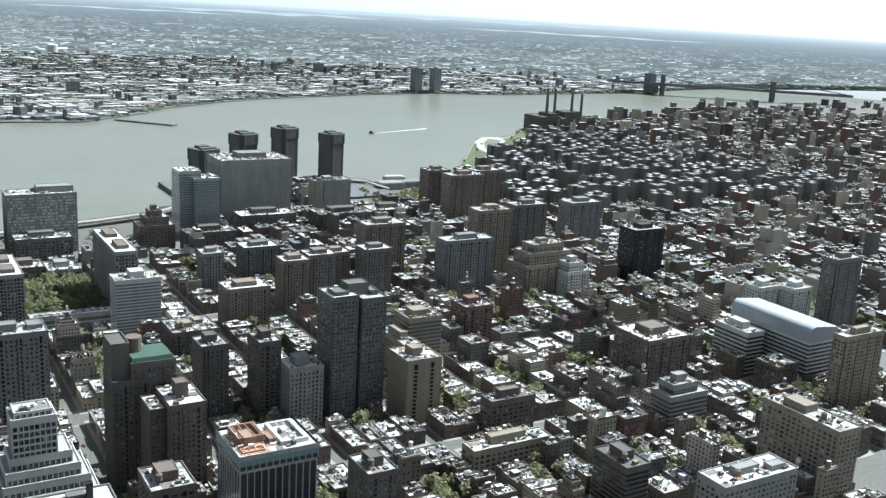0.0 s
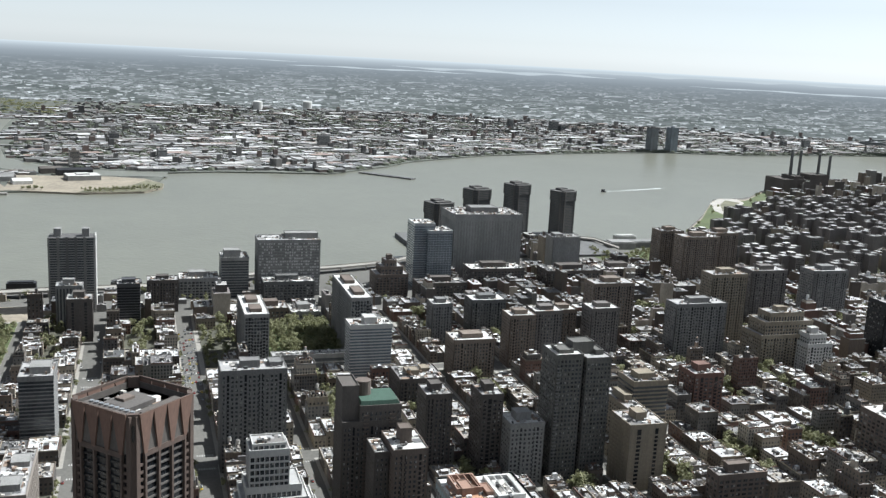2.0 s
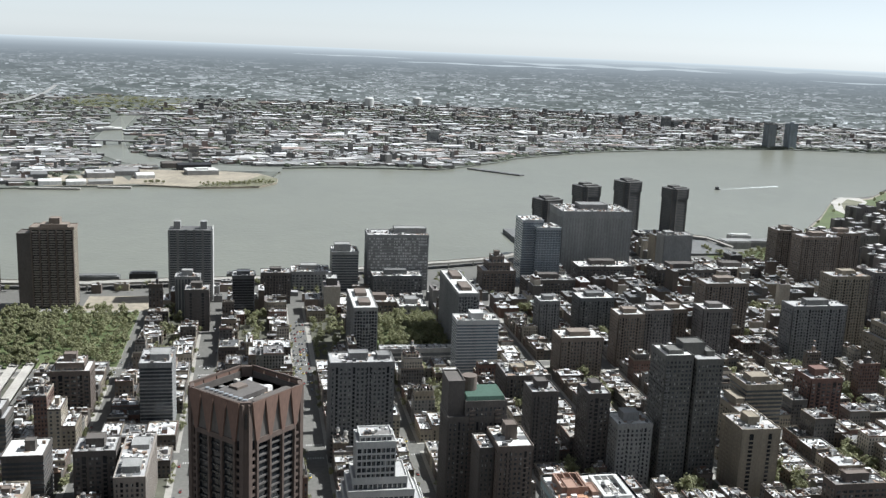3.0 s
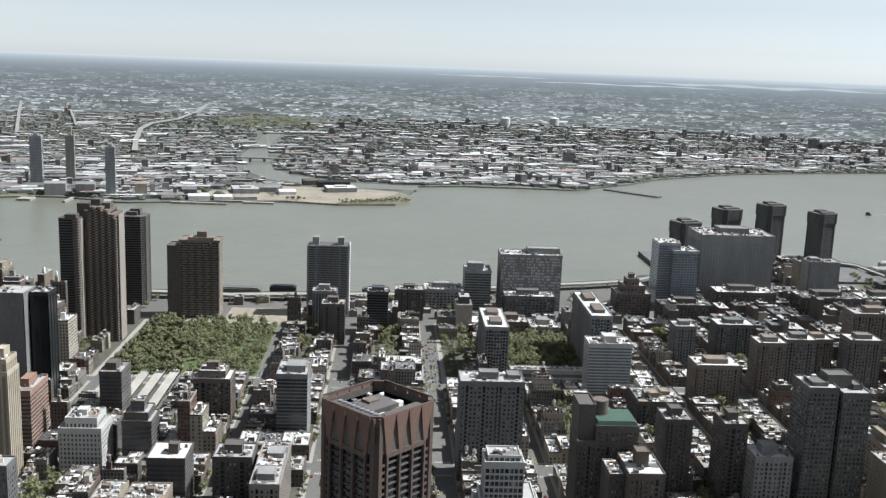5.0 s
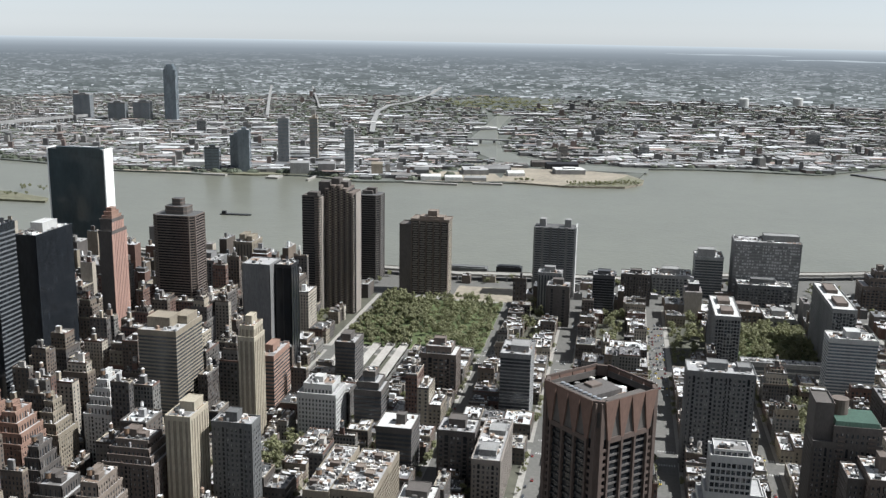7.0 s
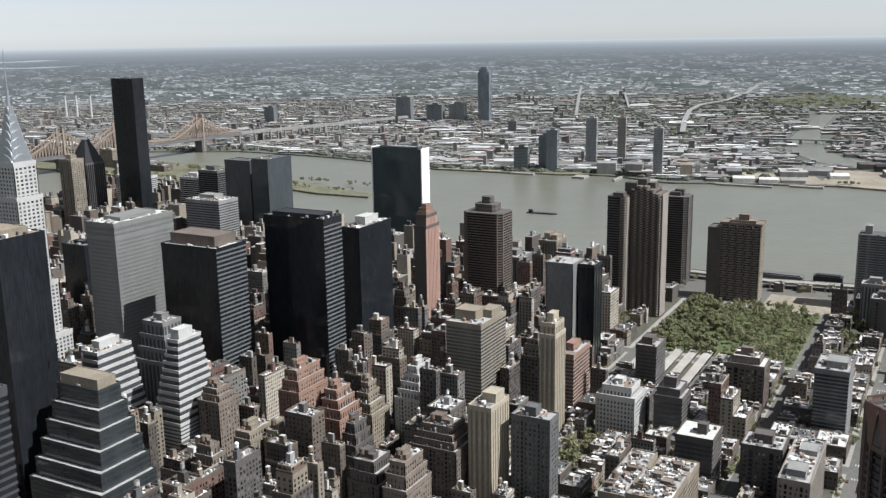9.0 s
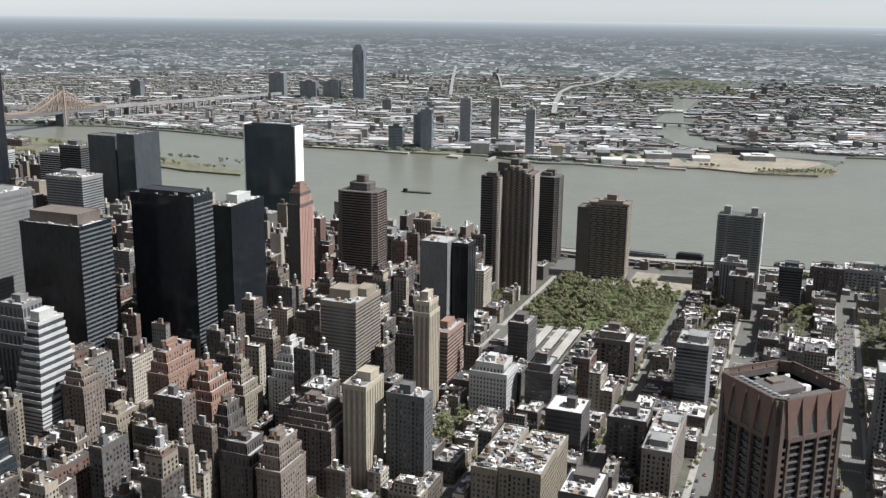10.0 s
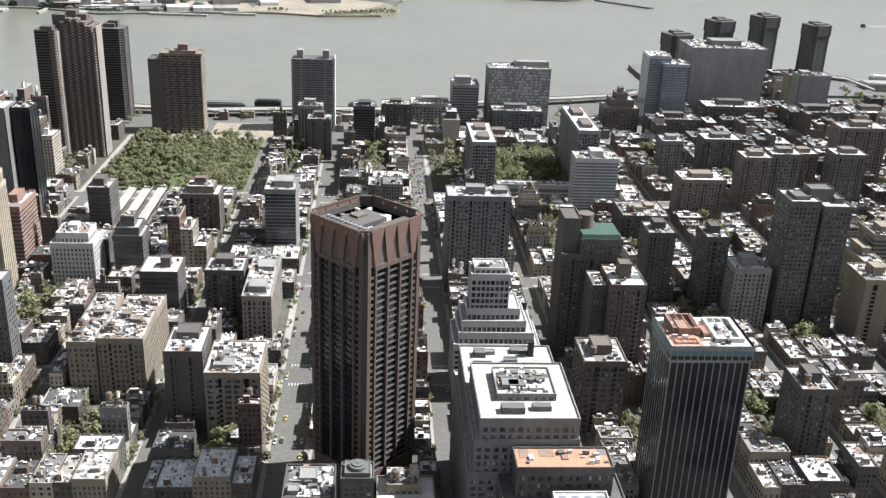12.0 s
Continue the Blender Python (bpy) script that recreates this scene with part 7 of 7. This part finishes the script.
# street crossings
marks = Mesh()
for sx in (47, -50, 127, -130, 207, -210):
    for ay in (425, 585, 745, 950):
        for e in (-13, 13):
            for k in range(7):
                x = sx - 6 + k * 2
                marks.box(x, x + .7, ay + e - 1.6, ay + e + 1.6, .005, .03)
solid("road_markings", marks, m_white, "white painted bars of street crossings", "road marking", kind="structure")
solid("street_trees", REST, m_leaf, "spring-green trees in parks, yards and streets", "trees", kind="stuff")

# ---------------------------------------------------------------- fill the blocks
def height(u, end, x, y):
    r = u.random()
    if -300 < x < -130 and y > 800:
        return u.uniform(10, 16)
    if x > 1560 or y > 1400:
        return u.uniform(12, 22) if r < .80 else u.uniform(24, 34) if r < .94 else u.uniform(36, 60)
    if x < -330:
        return u.uniform(22, 40) if r < .35 else u.uniform(40, 75) if r < .85 else u.uniform(14, 20)
    if 60 < x < 470 and 520 < y < 1000:
        return u.uniform(9, 14) if r < (.80 if end else .92) else u.uniform(15, 24) if r < .97 else u.uniform(26, 40)
    if end:
        return u.uniform(13, 20) if r < .76 else u.uniform(22, 34) if r < .95 else u.uniform(36, 50)
    return u.uniform(10, 16) if r < .82 else u.uniform(17, 27) if r < .96 else u.uniform(30, 46)


def lots(u, x0, x1, y0, y1):
    """Cuts a block into building lots: (x0, x1, y0, y1, at an avenue)."""
    out = []
    e0, e1 = y0 + u.uniform(22, 30), y1 - u.uniform(22, 30)
    for a, b in ((y0, e0), (e1, y1)):
        x = x0
        while x < x1 - 1:
            w = u.choice((7, 8, 10, 12, 15, 20))
            n = x1 if x + w > x1 - 7 else x + w
            out.append((x, n, a, b, True))
            x = n
    for side in (0, 1):
        y = e0
        while y < e1 - 1:
            w = u.choice((6, 6, 6.5, 7, 8, 10, 12, 15, 20))
            n = e1 if y + w > e1 - 5 else y + w
            d = u.uniform(13, 17) if w < 9 else u.uniform(17, 25)
            if u.random() > .035:
                out.append((x0, x0 + d, y, n, False) if side == 0 else (x1 - d, x1, y, n, False))
            y = n
    return out


def fill():
    u = random.Random(11)
    paves, yards = Mesh(), Mesh()
    strips = {}
    n_near = 0
    plots = []
    for sx0, sx1 in zip(STREETS, STREETS[1:]):
        for ay0, ay1 in zip(AVENUES, AVENUES[1:]):
            x0, x1 = sx0 + WIDE.get(sx0, 8.8), sx1 - WIDE.get(sx1, 8.8)
            y0, y1 = ay0 + 11, ay1 - 11
            cx, cy = (x0 + x1) / 2, (y0 + y1) / 2
            az = math.degrees(math.atan2(cx, cy))
            if not -60 < az < 60 or math.hypot(cx, cy) < 395 or not inside(cx, cy, 60) or not inside(x1, y1, 0) or not inside(x0, y1, 0):
                continue
            paves.box(x0 - 3, x1 + 3, y0 - 4, y1 + 4, 0, .15)
            if blocked(x0, x1, y0, y1) and any(a < cx < b and c < cy < d for a, b, c, d in PARKS):
                continue
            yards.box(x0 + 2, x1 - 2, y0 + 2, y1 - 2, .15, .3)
            for a, b, c, d, end in lots(u, x0, x1, y0, y1):
                h = height(u, end, a, c)
                quads = [(a, b, c, d)]
                if blocked(a, b, c, d):
                    mx, my = (a + b) / 2, (c + d) / 2
                    quads = [q for q in ((a, mx, c, my), (mx, b, c, my), (a, mx, my, d), (mx, b, my, d)) if q[1] - q[0] > 4 and q[3] - q[2] > 4 and not blocked(*q)]
                    h = min(h, 24)
                for a, b, c, d in quads:
                    plots.append((math.hypot((a + b) / 2, (c + d) / 2), a, b, c, d, h * u.uniform(.9, 1.1), end))
    plots.sort()
    for dist, a, b, c, d, h, end in plots:
        if 430 < dist < 2000 and n_near < 240 and b > -420 and a < 520:
            n_near += 1
            house(a, b, c, d, h, u)
        else:
            key = (int((a + 2000) // 320), int(c // 400), dist < 1100)
            m = strips.setdefault(key, Mesh())
            shell(m, a, b, c, d, h, 0, 1, 2, 3, u, windows=430 < dist < 1150, clutter=dist < 2600, gear=1.0 if dist < 800 else .6 if dist < 1150 else .3, east=a)
    for key, m in strips.items():
        solid("city_houses", m, [m_brick, m_roof if key[2] else m_roof_far, m_clutter, m_window], "dense rows of brick houses with flat roofs", "buildings", kind="stuff")
    solid("pavement", paves, m_pave, "concrete pavements round the city blocks", "pavement", kind="structure")
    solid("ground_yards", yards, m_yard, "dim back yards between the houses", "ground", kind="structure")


fill()

# ---------------------------------------------------------------- the far shore
def within(poly, x, y, gap):
    """Whether a spot, or one a gap away from it, lies in a plan."""
    for dx, dy in ((0, 0), (gap, 0), (-gap, 0), (0, gap), (0, -gap)):
        px, py, hit = x + dx, y + dy, False
        for (ax, ay), (bx, by) in zip(poly, poly[1:] + poly[:1]):
            if (ay > py) != (by > py) and px < ax + (bx - ax) * (py - ay) / (by - ay):
                hit = not hit
        if hit:
            return True
    return False


def far_town():
    """Low houses, sheds and trees across the river, joined by sector."""
    u = random.Random(5)
    sectors = {}
    woods = {}
    ca, sa = math.cos(radians(14)), math.sin(radians(14))
    for _ in range(34000):
        az = u.uniform(-56, 56)
        s = shore(EAST_SHORE, az)
        r = 1 / (1 / (s + 30) - u.random() * (1 / (s + 30) - 1 / 6500))
        x, y = r * math.sin(radians(az)), r * math.cos(radians(az))
        near = (r - s) < 900
        big = u.random() < (.17 if near else .12)
        w, l = (u.uniform(24, 92), u.uniform(14, 46)) if big else (u.uniform(6, 19), u.uniform(6, 16))
        h = u.uniform(4, 9) if big else u.uniform(4, 9) if u.random() < .975 else u.uniform(15, 30)
        k = 1 + max(0, r - 3300) / 11000
        w, l = w * k, l * k
        gx, gy = x * ca + y * sa, -x * sa + y * ca
        gx, gy = round(gx / 46) * 46 + u.uniform(-12, 12), gy
        x, y = gx * ca - gy * sa, gx * sa + gy * ca
        if within(CREEK, x, y, 26) or within(BURIAL, x, y, 5) or (-300 < x < 70 and y < 2425) or (-480 < x < -255 and y < 2330) or (-410 < x < -315 and y < 2480):
            continue
        if math.hypot(x, y) < shore(EAST_SHORE, math.degrees(math.atan2(x, y))) + 40:
            continue
        if r > 5200:
            continue
        m = sectors.setdefault(int(az // 14), Mesh())
        i = len(m.v)
        cs = [(x + (p * w * ca - q * l * sa) / 2, y + (p * w * sa + q * l * ca) / 2) for p, q in ((-1, -1), (1, -1), (1, 1), (-1, 1))]
        m.v.extend([far(px, py, 0) for px, py in cs] + [far(px, py, h) for px, py in cs])
        for e in range(4):
            m.f.append((i + e, i + (e + 1) % 4, i + 4 + (e + 1) % 4, i + 4 + e))
            m.m.append(0)
        j = len(m.v)
        m.v.extend([far(px, py, h + .1) for px, py in cs])
        m.f.append((j, j + 1, j + 2, j + 3))
        m.m.append(1)
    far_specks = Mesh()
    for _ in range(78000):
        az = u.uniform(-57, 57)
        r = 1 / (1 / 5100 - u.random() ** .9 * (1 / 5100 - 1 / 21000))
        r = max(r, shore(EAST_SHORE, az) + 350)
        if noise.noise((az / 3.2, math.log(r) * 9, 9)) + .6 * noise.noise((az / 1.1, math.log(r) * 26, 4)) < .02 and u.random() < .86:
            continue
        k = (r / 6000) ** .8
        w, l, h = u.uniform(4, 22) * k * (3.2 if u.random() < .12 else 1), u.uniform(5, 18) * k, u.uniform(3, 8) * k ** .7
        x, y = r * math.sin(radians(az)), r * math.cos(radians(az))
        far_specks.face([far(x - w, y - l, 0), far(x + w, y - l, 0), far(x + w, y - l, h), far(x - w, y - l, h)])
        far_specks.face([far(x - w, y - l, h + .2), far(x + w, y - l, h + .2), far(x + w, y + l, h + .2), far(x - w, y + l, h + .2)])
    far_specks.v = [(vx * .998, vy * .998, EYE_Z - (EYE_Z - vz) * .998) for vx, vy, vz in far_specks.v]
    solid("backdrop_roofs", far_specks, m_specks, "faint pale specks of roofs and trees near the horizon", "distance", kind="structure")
    for m in sectors.values():
        solid("far_town", m, [m_far_wall, m_far_roof], "hazy spread of low houses and sheds with pale flat roofs", "buildings", kind="stuff")
    for _ in range(10000):
        az = u.uniform(-56, 56)
        s = shore(EAST_SHORE, az)
        r = s + 20 + (u.random() ** 1.4) * max(300, 4700 - s)
        if noise.noise((r * math.sin(radians(az)) / 700, r * math.cos(radians(az)) / 700, 3)) < -.05 and u.random() < .75:
            continue
        x, y = r * math.sin(radians(az)), r * math.cos(radians(az))
        if within(CREEK, x, y, 20) or (-300 < x < 70 and y < 2425):
            continue
        k = 1 + max(0, r - 3300) / 3500
        m = woods.setdefault(int(az // 28), Mesh())
        i = len(m.v)
        w = u.uniform(4, 11) * k
        n = 6
        for ring, (q, hz) in enumerate(((1, 0), (.9, .55), (.45, 1))):
            for e in range(n):
                t = 2 * math.pi * e / n
                f = w * q * u.uniform(.75, 1.2)
                m.v.append(far(x + f * 1.5 * math.cos(t), y + f * math.sin(t), hz * u.uniform(5, 9)))
        for ring in range(2):
            for e in range(n):
                a, b = i + ring * n + e, i + ring * n + (e + 1) % n
                m.f.append((a, b, b + n, a + n))
                m.m.append(0)
        m.f.append(tuple(range(i + 2 * n, i + 3 * n)))
        m.m.append(0)
    for m in woods.values():
        solid("far_woods", m, m_far_tree, "hazy spring-green clumps of distant trees", "trees", kind="stuff")


far_town()
